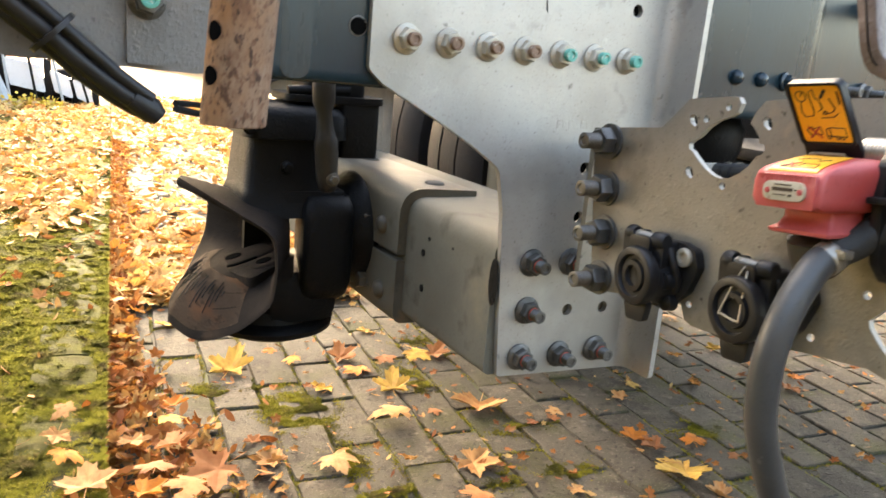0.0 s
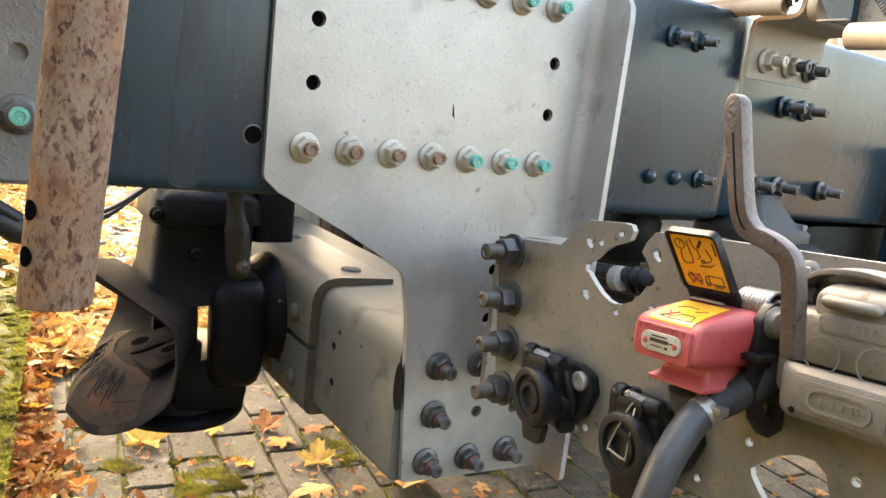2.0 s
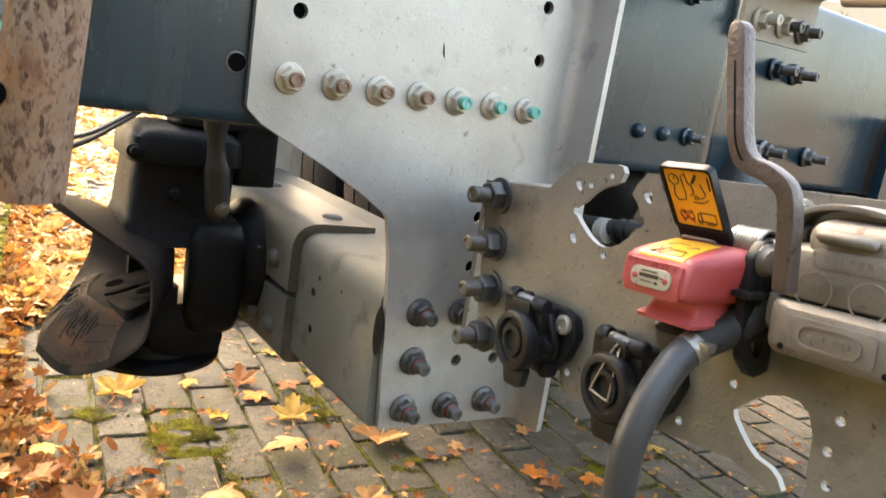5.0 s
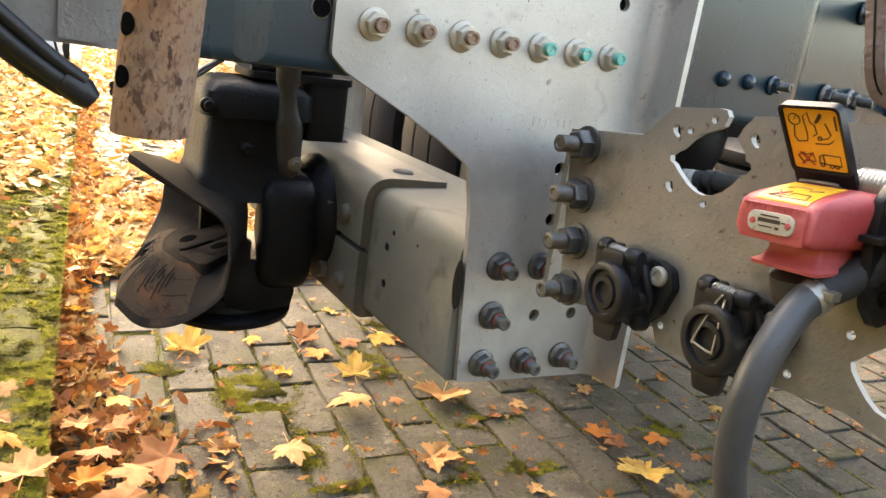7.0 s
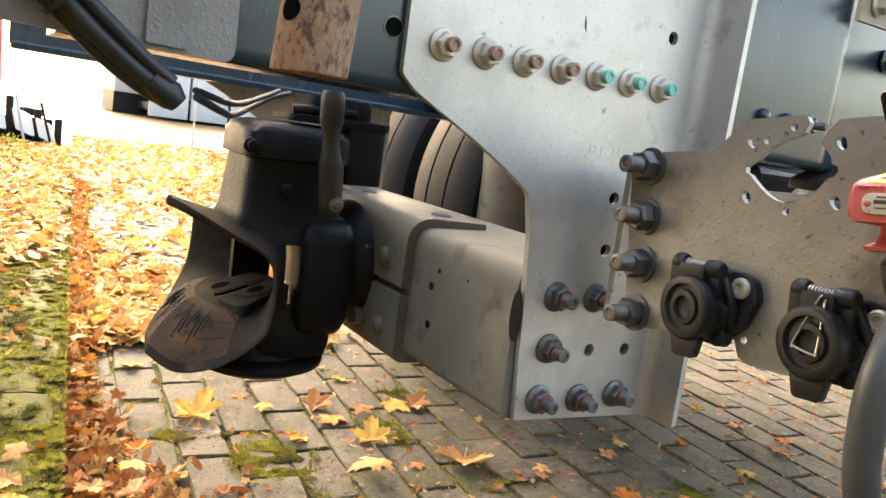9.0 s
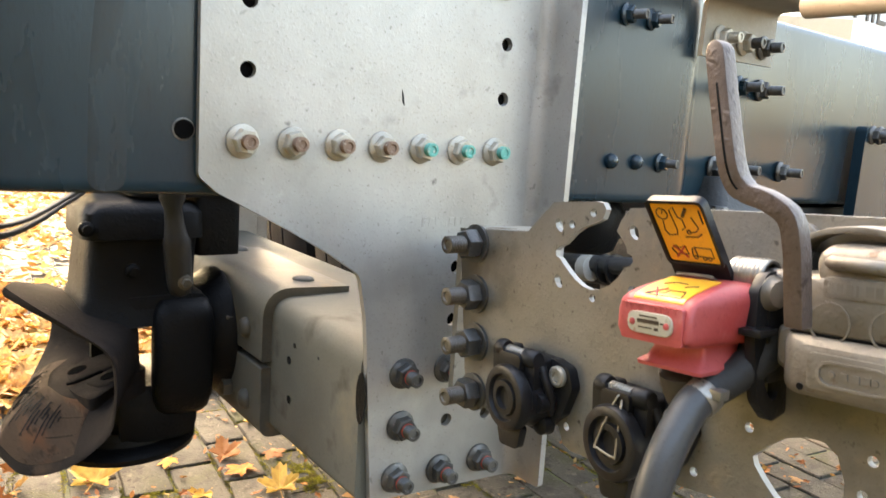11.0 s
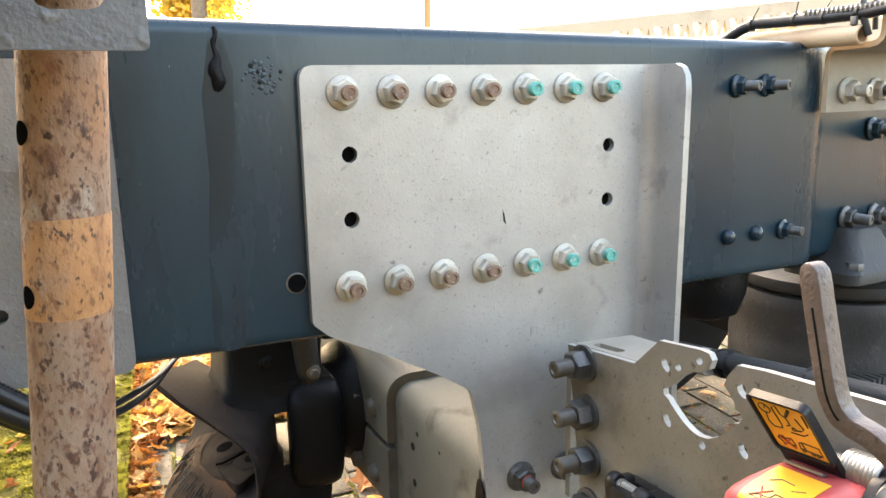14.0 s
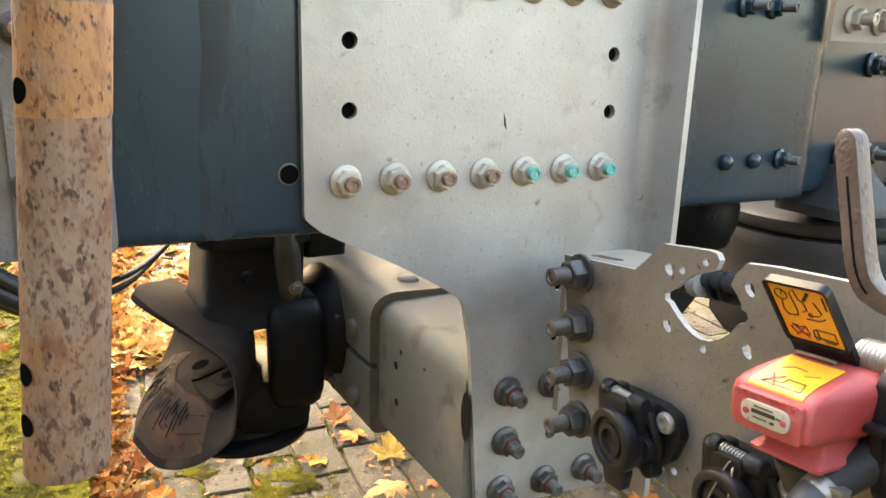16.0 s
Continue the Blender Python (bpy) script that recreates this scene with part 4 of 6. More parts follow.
part("cover", loft([[RM @ Vector(p) for p in loop] for loop in (
    red_plan(-0.0145, 0.019, 0.022, 0.072, 0.004), red_plan(-0.0130, 0.026, 0.026, 0.083, 0.006), red_plan(-0.0100, 0.0295, 0.0275, 0.0875, 0.007), red_plan(-0.0060, 0.0305, 0.028, 0.0885, 0.008),
    red_plan(0.0060, 0.0315, 0.0275, 0.0865, 0.0105), red_plan(0.0125, 0.0312, 0.027, 0.0845, 0.012, 0.007), red_plan(0.0160, 0.0300, 0.0265, 0.0805, 0.0125, 0.008), red_plan(0.0195, 0.0280, 0.0255, 0.070, 0.0125, 0.009), red_plan(0.0225, 0.0255, 0.024, 0.056, 0.0115, 0.010), red_plan(0.0245, 0.0225, 0.021, 0.044, 0.009, 0.010), red_plan(0.0250, 0.017, 0.015, 0.034, 0.006, 0.008))]), RED, red, "faded red moulded cover", smooth=38)
part("skirt", loft([[RM @ Vector(p) for p in loop] for loop in (
    red_plan(-0.0325, 0.0205, 0.0255, 0.072, 0.002, 0.004), red_plan(-0.0315, 0.0225, 0.0275, 0.0755, 0.002, 0.004), red_plan(-0.0290, 0.0230, 0.0280, 0.0760, 0.002, 0.004), red_plan(-0.0260, 0.0205, 0.0245, 0.0690, 0.002, 0.006), red_plan(-0.0205, 0.0190, 0.0225, 0.0650, 0.002, 0.006), red_plan(-0.0140, 0.0190, 0.0225, 0.0650, 0.003, 0.006))]), RED, red, "red skirt flaring out below", smooth=38)
lpart("letter_panel", slab([(-0.0245, -0.0125), (0.0235, -0.0125), (0.0235, 0.0118), (-0.0245, 0.0118)], 0.0025, 0.082, 0.0893), RED, red, RM, smooth=30, bevel=0.0008)
lpart("name_plate", slab([(-0.0178, -0.0072), (0.0172, -0.0072), (0.0172, 0.0068), (-0.0178, 0.0068)], 0.0067, 0.0885, 0.0912), CREAM, red, RM, "cream name plate", smooth=35, bevel=0.0006)
for u0, u1, v, h in ((-0.008, 0.006, 0.0042, 0.0005), (-0.0095, 0.0075, 0.0010, 0.0013), (0.0085, 0.0115, 0.0010, 0.0005), (-0.0085, 0.002, -0.0030, 0.0004), (0.004, 0.007, -0.0032, 0.0009)):
    lpart("print_bar", boxes(((u0, v - h, 0.0910), (u1, v + h, 0.0915))), INK, red, RM)
for u in (-0.0135, 0.0132):
    lpart("stud", turned([(0.0023, 0), (0.0021, 0.0007), (0.0010, 0.0011)], Matrix.Translation((u, -0.0003, 0.0911)), 12), RED, red, RM)
for i, w in enumerate((0.0042, 0.0040, 0.0042, 0.0020, 0.0048, 0.0042, 0.0040, 0.0018, 0.0040)):
    u = -0.0215 + 0.0048 * i
    lpart("raised_letter", boxes(((u, 0.0075, 0.0888), (u + w * 0.3, 0.0112, 0.0899)), ((u, 0.0100, 0.0888), (u + w * 0.85, 0.0112, 0.0899))), RED, red, RM)


def roof(w):
    """Height of the cover's top at that distance from the bracket."""
    return float(np.interp(w, (0.034, 0.044, 0.056, 0.070, 0.0805, 0.0845), (0.0250, 0.0245, 0.0225, 0.0195, 0.0160, 0.0125)))


lpart("top_sticker", loft([[(-0.0195, roof(w) + 0.0002, w), (-0.0195, roof(w) + 0.0009, w), (0.0195, roof(w) + 0.0009, w), (0.0195, roof(w) + 0.0002, w)] for w in (0.0835, 0.082, 0.0805, 0.075, 0.070, 0.063, 0.056, 0.050, 0.044)]), YELLOW, red, RM, "yellow warning sticker", smooth=60)
for pts, mat, r in (([(-0.013, 0.080), (-0.008, 0.077), (0.0, 0.0765), (0.001, 0.072), (0.013, 0.072), (0.015, 0.080), (-0.013, 0.080)], INK, 0.0005), ([(-0.013, 0.080), (-0.002, 0.070)], REDINK, 0.0008), ([(-0.011, 0.070), (-0.003, 0.081)], REDINK, 0.0008), ([(-0.012, 0.062), (-0.006, 0.057), (0.004, 0.058)], INK, 0.0005), ([(0.006, 0.064), (0.014, 0.060)], INK, 0.0005)):
    fine = [Vector(p).lerp(Vector(q), t) for p, q in zip(pts, pts[1:]) for t in (0, 0.25, 0.5, 0.75, 1.0)]
    lpart("pictogram_line", tube([(p.x, roof(p.y) + 0.0010, p.y) for p in fine], r, 5), mat, red, RM)
# raised flap with the yellow sticker, leaning towards the rear
fa = radians(34)
FM = RM @ Matrix.Translation((-0.006, 0.0525, 0.0445)) @ Matrix.Rotation(fa, 4, "X")
fpt = lambda u, v, w: FM @ Vector((u * 0.97, v * 0.97, w))
flap = part("flap", sheet(rounded([(-0.0235, -0.036), (0.0235, -0.036), (0.0235, 0.034), (-0.0235, 0.034)], [0.002, 0.002, 0.006, 0.006], 5), [], 0.004, lambda u, v, w: fpt(u, v, w - 0.002)), RUBBER, red, "black spring-loaded flap", smooth=35)
part("flap_rim", sheet(rounded([(-0.0235, -0.022), (0.0235, -0.022), (0.0235, 0.034), (-0.0235, 0.034)], 0.006, 5), [rounded([(-0.0212, -0.0195), (0.0212, -0.0195), (0.0212, 0.0315), (-0.0212, 0.0315)], 0.004, 4)], 0.0022, lambda u, v, w: fpt(u, v, w + 0.002)), RUBBER, flap)
part("sticker", sheet(rounded([(-0.0206, -0.0188), (0.0206, -0.0188), (0.0206, 0.0308), (-0.0206, 0.0308)], 0.003, 3), [], 0.0006, lambda u, v, w: fpt(u, v, w + 0.002)), YELLOW, flap, "orange-yellow instruction sticker with pictograms")


def stroke(pts, mat=INK, r=0.00042, name="pictogram_line"):
    part(name, tube([fpt(u, v, 0.0029) for u, v in pts], r, 5), mat, flap)


stroke([(-0.013 + 0.0045 * math.cos(a), 0.022 + 0.0045 * math.sin(a)) for a in np.linspace(0, 6.28, 14)])
stroke([(-0.013, 0.022), (-0.0115, 0.025)], r=0.0004)
stroke([(-0.014, 0.0165), (-0.0155, 0.008), (-0.013, 0.004), (-0.006, 0.005), (-0.005, 0.010), (-0.006, 0.025), (-0.002, 0.028), (-0.001, 0.020), (0.002, 0.018), (0.0025, 0.011), (-0.001, 0.009)])
stroke([(0.008, 0.027), (0.0035, 0.0205)], r=0.0013)
stroke([(0.010, 0.020), (0.013, 0.011), (0.010, 0.008), (0.006, 0.007)])
stroke([(0.004 + 0.0015 * math.cos(a), 0.0075 + 0.0015 * math.sin(a)) for a in np.linspace(0, 6.28, 9)])
stroke([(0.000, 0.003), (0.010, 0.0035), (0.014, 0.0065)])
stroke([(-0.016, -0.008), (-0.011, -0.005), (-0.010, -0.007), (-0.004, -0.005), (-0.003, -0.012), (-0.011, -0.012), (-0.012, -0.0145), (-0.016, -0.008)])
stroke([(-0.014, -0.005), (-0.004, -0.015)], REDINK, 0.0007)
stroke([(-0.014, -0.015), (-0.004, -0.005)], REDINK, 0.0007)
stroke([(0.000, -0.013), (0.001, -0.007), (0.004, -0.0055), (0.0165, -0.006), (0.0165, -0.014), (0.000, -0.013)])
stroke([(0.0035, -0.0055), (0.0040, -0.0132)])
for u, v in ((0.002, -0.0142), (0.009, -0.0148), (0.013, -0.0148)):
    stroke([(u + 0.0014 * math.cos(a), v + 0.0014 * math.sin(a)) for a in np.linspace(0, 6.28, 9)])
stroke([(0.0178, 0.015), (0.0178, 0.026)], r=0.0006, name="print_bar")
part("wire_bail", tube(smooth_path([fpt(-0.013, -0.034, 0.0035), fpt(-0.014, -0.028, 0.008), fpt(-0.012, -0.0255, 0.009), fpt(0.012, -0.0255, 0.009), fpt(0.014, -0.028, 0.008), fpt(0.013, -0.034, 0.0035)], 5), 0.0013, 6), SPRINGM, flap, "bent wire bail")
# spindle with torsion spring, black side cheek
lpart("spindle", tube([(-0.025, 0.0285, 0.016), (0.058, 0.0285, 0.016)], 0.0065, 12), NUT_DARK, red, RM)
lpart("torsion_spring", tube([(0.012 + 0.026 * a / 56, 0.0285 + 0.0105 * math.sin(a), 0.016 + 0.0105 * math.cos(a)) for a in np.linspace(0, 56, 126)], 0.0019, 6), SPRINGM, red, RM, "coiled steel torsion spring", smooth=60)
cheek = rounded([(0.002, -0.062), (0.020, -0.066), (0.036, -0.050), (0.042, -0.010), (0.040, 0.022), (0.030, 0.033), (0.014, 0.034), (0.002, 0.020)], [0.003, 0.010, 0.012, 0.012, 0.010, 0.010, 0.010, 0.004], 4)
eye_hole = rounded([(0.012, -0.050), (0.020, -0.052), (0.028, -0.040), (0.028, -0.028), (0.014, -0.028)], 0.005, 3)
lpart("side_cheek", sheet(cheek, [eye_hole], 0.007, lambda u, v, w: (0.036 + w, v, u)), RUBBER, red, RM, "black side cheek with a slot", smooth=30, bevel=0.0012)
lpart("spindle_nut", turned([(0.0115, 0), (0.0115, 0.003), (0.0095, 0.0045), (0.0085, 0.008), (0.004, 0.009)], Matrix.Translation((0.043, 0.020, 0.026)) @ Matrix.Rotation(radians(75), 4, "Y"), 18), ALU, red, RM)
lpart("rear_block", boxes(((-0.020, -0.040, 0.001), (0.046, 0.020, 0.030))), RUBBER, red, RM, bevel=0.006)
lpart("latch_tongue", boxes(((0.036, -0.006, 0.030), (0.052, -0.001, 0.050))), RUBBER, red, RM, bevel=0.0015)
lpart("lower_fitting", turned([(0.012, -0.020), (0.020, -0.012), (0.0215, 0.0), (0.0215, 0.012)], Matrix.Translation((-0.002, -0.046, 0.040)) @ Matrix.Rotation(radians(-70), 4, "X"), 18), BEAM_DARK, red, RM, "grimy brown lower fitting", smooth=45)
part("hose_elbow", tube(smooth_path([(0.200, -0.425, 0.690), (0.190, -0.421, 0.676), (0.174, -0.415, 0.664), (0.152, -0.409, 0.654)], 6), [0.0125] * 10 + [0.0118] * 9, 14), TANK, red, smooth=60)


# flat steel lever, cranked at mid height
def bar(points, half, depth, x0):
    """Flat bar following points (y, z), of that width in the plane and depth along x."""
    pts = [Vector((0, *p)) for p in points]
    loops = []
    for i, p in enumerate(pts):
        way = (pts[min(i + 1, len(pts) - 1)] - pts[max(i - 1, 0)]).normalized()
        n = Vector((0, -way.z, way.y))
        h = half[i] if isinstance(half, (list, tuple)) else half
        a, b = p + n * h, p - n * h
        xx = x0[i] if isinstance(x0, (list, tuple)) else x0
        loops.append([(xx, a.y, a.z), (xx + depth, a.y, a.z), (xx + depth, b.y, b.z), (xx, b.y, b.z)])
    return loft(loops)


lp = smooth_path([(0, -0.4025, 0.866), (0, -0.4105, 0.835), (0, -0.4215, 0.797), (0, -0.4300, 0.7865), (0, -0.4450, 0.7825), (0, -0.4575, 0.7745), (0, -0.4615, 0.758), (0, -0.4625, 0.742), (0, -0.4640, 0.712)], 5)
lp = [Vector((0, -0.4008, 0.8725)), Vector((0, -0.4012, 0.8705)), Vector((0, -0.4018, 0.868))] + lp
lx = [0.130 + 0.020 * min(1, max(0, (0.80 - p.z) / 0.10)) for p in lp]
part("lever", bar([(p.y, p.z) for p in lp], [0.0018, 0.0042, 0.0057, 0.0063] + [0.0065] * 14 + [0.0058] * (len(lp) - 18), 0.012, lx), LEVER, red, "brown weathered steel hand lever", bevel=0.0028, smooth=35)
part("lever_groove", bar([(p.y, p.z) for p in lp[6:18]], 0.0006, 0.0012, [x - 0.0004 for x in lx[6:18]]), BLACK, red)

hose = thing("air_hose", "grey-black rubber air hose in a hose clamp", "hose", (0.1, -0.41, 0.3))
hp = smooth_path([(0.160, -0.411, 0.657), (0.142, -0.409, 0.647), (0.121, -0.41, 0.621), (0.109, -0.41, 0.588), (0.1085, -0.41, 0.556), (0.115, -0.41, 0.524), (0.134, -0.41, 0.484), (0.160, -0.412, 0.435), (0.195, -0.414, 0.36), (0.23, -0.416, 0.24), (0.27, -0.42, 0.13), (0.40, -0.42, 0.075), (0.8, -0.40, 0.06), (1.6, -0.2, 0.12)], 8)
part("rubber", tube(hp, 0.0116, 18), HOSE, hose, smooth=70)
cw = Vector((-0.018, 0.002, -0.0105)).normalized()
cc = Vector((0.1515, -0.410, 0.6525))
part("hose_clamp", tube([cc + cw * k for k in (-0.005, -0.0042, 0.0042, 0.005)], [0.0120, 0.0125, 0.0125, 0.0120], 20), SPRINGM, hose, "bright steel worm clamp")
part("clamp_screw", boxes(((0.146, -0.426, 0.655), (0.156, -0.414, 0.6615))), SPRINGM, hose, bevel=0.001)

# ---- grey cast twin coupling ----
GM = mount(-0.4440, 0.7385)
grey = thing("twin_air_coupling", "grey cast-aluminium twin air-line coupling with raised lettering", "air coupling", (0.175, -0.487, 0.70))


def upright(w, u0, u1, v0, v1, r):
    return [(p.x, p.y, w) for p in rounded([(u0, v0), (u0, v1), (u1, v1), (u1, v0)], r, 5)]


lpart("upper_cover", loft([upright(0.004, 0.000, 0.084, -0.0345, 0.002, 0.004), upright(0.034, 0.000, 0.083, -0.0345, 0.001, 0.004), upright(0.0385, 0.001, 0.0815, -0.0338, -0.0008, 0.005), upright(0.0400, 0.003, 0.0795, -0.032, -0.003, 0.005)]), ALU, grey, GM, smooth=34)
lpart("letter_band", slab([(0.020, -0.0115), (0.072, -0.0115), (0.072, 0.0005), (0.020, 0.0005)], 0.003, 0.038, 0.0408), ALU, grey, GM, bevel=0.0008)
lpart("hood", loft([upright(0.004, 0.010, 0.074, -0.004, 0.020, 0.012), upright(0.024, 0.011, 0.073, -0.004, 0.019, 0.012), upright(0.0345, 0.013, 0.071, -0.004, 0.0165, 0.012), upright(0.0385, 0.016, 0.068, -0.004, 0.0115, 0.010)]), ALU, grey, GM, smooth=45)
lpart("hood_rib", tube([(0.0215, 0.0085, 0.0395), (0.024, 0.0090, 0.041), (0.056, 0.0080, 0.041), (0.0585, 0.0070, 0.0395)], [0.0028, 0.0042, 0.0042, 0.0028], 8), ALU, grey, GM, smooth=60)
arch = smooth_path([(-0.012, 0.004, 0), (-0.006, 0.014, 0), (0.008, 0.0225, 0), (0.030, 0.0255, 0), (0.055, 0.0225, 0), (0.078, 0.0135, 0), (0.092, 0.001, 0)], 6)
lpart("hood_arch", loft([[(p.x, p.y, 0.002), (p.x, p.y, 0.026), (p.x, p.y + 0.004, 0.026), (p.x, p.y + 0.004, 0.002)] for p in arch]), ALU, grey, GM, "arched rib over the hood", smooth=40, bevel=0.001)
lpart("lower_cover", loft([upright(0.004, -0.006, 0.098, -0.070, -0.0352, 0.006), upright(0.036, -0.004, 0.097, -0.072, -0.0352, 0.008), upright(0.043, 0.000, 0.094, -0.071, -0.0365, 0.010), upright(0.0465, 0.006, 0.088, -0.067, -0.040, 0.010)]), ALU, grey, GM, smooth=40)
lpart("left_ear", loft([upright(0.002, -0.016, 0.004, -0.062, -0.034, 0.006), upright(0.024, -0.016, 0.004, -0.062, -0.034, 0.006), upright(0.030, -0.012, 0.004, -0.058, -0.036, 0.006)]), ALU, grey, GM, smooth=40)
lpart("right_foot", loft([upright(0.004, 0.086, 0.108, -0.074, -0.034, 0.007), upright(0.038, 0.088, 0.107, -0.074, -0.035, 0.007), upright(0.047, 0.091, 0.104, -0.070, -0.040, 0.006)]), ALU, grey, GM, smooth=40)
lpart("right_lug", loft([upright(0.002, 0.078, 0.100, -0.036, 0.004, 0.006), upright(0.026, 0.080, 0.097, -0.034, 0.000, 0.006), upright(0.030, 0.082, 0.094, -0.031, -0.004, 0.005)]), ALU, grey, GM, smooth=40)
lpart("badge_panel", slab([(0.016, -0.0655), (0.072, -0.0655), (0.072, -0.0435), (0.016, -0.0435)], 0.004, 0.0455, 0.0478, n=3), ALU, grey, GM, bevel=0.0008)
lpart("badge_rim", sheet(slot2(0.043, -0.0545, 0.0135, 0.0078), [slot2(0.043, -0.0545, 0.013, 0.0062)], 0.0018, lambda u, v, w: (u, v, 0.0474 + w)), ALU, grey, GM)
for u in (0.031, 0.055):
    lpart("rivet", turned([(0.0022, 0), (0.0018, 0.0012)], Matrix.Translation((u, -0.0545, 0.0475)), 10), ALU, grey, GM)
for u in (0.036, 0.0425, 0.0485):
    lpart("raised_mark", boxes(((u, -0.0565, 0.0470), (u + 0.0042, -0.0525, 0.0486))), ALU, grey, GM)
for u in (0.024, 0.059):
    lpart("port_ring", sheet(ring2(u, -0.0265, 0.0125, 28), [ring2(u, -0.0265, 0.0113, 28)], 0.0010, lambda a, b, w: (a, b, 0.0396 + w)), ALU, grey, GM)
for i, w in enumerate((0.0046, 0.0044, 0.0046, 0.0020, 0.0052, 0.0046, 0.0044, 0.0018, 0.0044)):
    u = 0.0225 + 0.0054 * i
    lpart("raised_letter", boxes(((u, -0.0092, 0.0400), (u + w * 0.85, -0.0028, 0.0409))), ALU, grey, GM)
for u, v in ((0.012, -0.0655), (0.079, -0.0655)):
    lpart("drain_hole", turned([(0.0022, 0), (0.0022, 0.0008)], Matrix.Translation((u, v, 0.0464)), 10), BLACK, grey, GM)
lpart("split_gap", boxes(((0.0, -0.0352, 0.010), (0.083, -0.0344, 0.0392))), BLACK, grey, GM)
lpart("rusty_pin", turned([(0.0048, 0), (0.0048, 0.010), (0.002, 0.011)], Matrix.Translation((0.0845, -0.001, 0.024)), 12), RUST, grey, GM)
lpart("pivot", turned([(0.006, -0.004), (0.006, 0.012), (0.004, 0.014)], Matrix.Translation((-0.004, 0.006, 0.012)) @ Matrix.Rotation(radians(-90), 4, "Y"), 14), BEAM_DARK, grey, GM)

# ---- things under and behind the rail ----
air_spring = thing("air_spring", "dusty black air-spring bellows under a chassis rail", "air spring", (0.90, 0.12, 0.3))
AX, AY = 0.905, 0.15
part("top_disc", turned([(0.10, 0.640), (0.150, 0.643), (0.157, 0.650), (0.156, 0.664), (0.145, 0.670), (0.05, 0.676), (0.02, 0.72)], Matrix.Translation((AX + 0.005, AY, 0)), 40), TANK, air_spring, smooth=50)
part("bellows", turned([(0.09, 0.44), (0.13, 0.445), (0.150, 0.47), (0.153, 0.55), (0.150, 0.585), (0.152, 0.588), (0.149, 0.610), (0.151, 0.613), (0.146, 0.636), (0.10, 0.644)], Matrix.Translation((AX, AY, 0)), 48), TANK, air_spring, smooth=50)
part("fixing_plate", boxes(((0.84, 0.02, 0.685), (0.93, 0.07, 0.70))), RAIL, air_spring, bevel=0.004)
tiers = ((0.688, 0.730, 0.892, 0.062), (0.703, 0.730, 0.892, 0.062), (0.708, 0.735, 0.886, 0.058), (0.722, 0.752, 0.865, 0.045), (0.744, 0.762, 0.846, 0.034), (0.756, 0.765, 0.84, 0.030), (0.760, 0.768, 0.836, 0.027))
part("foot", loft([[(p.x, 0.045 + p.y, z) for p in rounded([(x0, -h), (x1, -h), (x1, h), (x0, h)], 0.022, 5)] for z, x0, x1, h in tiers]), TANK, air_spring, "tapered cast pedestal", smooth=40)
for x in (0.752, 0.868):
    part("foot_nut", hexagon(bmesh.new(), 0.012, 0, 0.011, toward((x, -0.002, 0.707), (0, 0, 1))), NUT_DARK, air_spring)
for i in range(6):
    part("raised_mark", boxes(((AX - 0.10 + 0.012 * i, AY - 0.155, 0.50), (AX - 0.093 + 0.012 * i, AY - 0.10, 0.53))), TANK, air_spring)

bush = thing("rubber_buffer", "black rubber buffer hanging below the rail", "rubber buffer", (0.56, 0.14, 0.6))
part("rubber", turned([(0.03, 0.63), (0.05, 0.64), (0.06, 0.67), (0.062, 0.70), (0.05, 0.72)], Matrix.Translation((0.60, 0.13, 0)), 20), BLACK, bush, smooth=50)

conduit = thing("cable_conduit", "black cable conduit with zip ties beside a steel pipe", "cable conduit", (0.5, -0.15, 0.66))
part("pipe", tube([(0.41, 0.02, 0.650), (0.41, -0.10, 0.665), (0.41, -0.36, 0.700), (0.41, -0.66, 0.74)], 0.0105, 12), TANK, conduit, "dull steel pipe", smooth=60)
part("sleeve", tube([(0.425, 0.03, 0.637), (0.425, -0.10, 0.650), (0.425, -0.36, 0.683), (0.425, -0.66, 0.72)], 0.012, 12), RUBBER, conduit, smooth=60)
for y in (-0.085, -0.10, -0.20, -0.33):
    part("zip_tie", tube([(0.415, y, 0.660 - 0.1333 * (y + 0.1)), (0.415, y - 0.004, 0.6605 - 0.1333 * (y + 0.1))], 0.0175, 14), RUBBER, conduit)
part("pipe_cap", tube([(0.405, -0.062, 0.655), (0.405, -0.075, 0.657)], 0.016, 12), CUT, conduit)

axle_wheel = thing("wheel_axle", "truck axle with twin black tyres in the shade", "axle", (1.33, 0.41, 0.0))
prof = [(0.26, -0.14), (0.30, -0.152), (0.42, -0.158), (0.47, -0.148), (0.492, -0.12), (0.497, -0.05), (0.487, -0.045), (0.497, -0.04), (0.499, 0.0), (0.497, 0.04), (0.487, 0.045), (0.497, 0.05), (0.492, 0.12), (0.47, 0.148), (0.42, 0.158), (0.30, 0.152), (0.26, 0.14)]
for x, y in ((1.18, 1.46), (1.18, 1.09)):
    part("tyre", turned(prof, toward((x, y, 0.5), (0, 1, 0)), 72), TYRE, axle_wheel, smooth=40)
    part("rim_flange", turned([(0.27, -0.13), (0.25, -0.12), (0.24, 0.0), (0.05, 0.02)], toward((x, y, 0.5), (0, 1, 0)), 40), DULL, axle_wheel)

silencer = thing("air_tank", "grey compressed-air tank standing under the chassis", "air tank", (0.82, 0.93, 0.3))
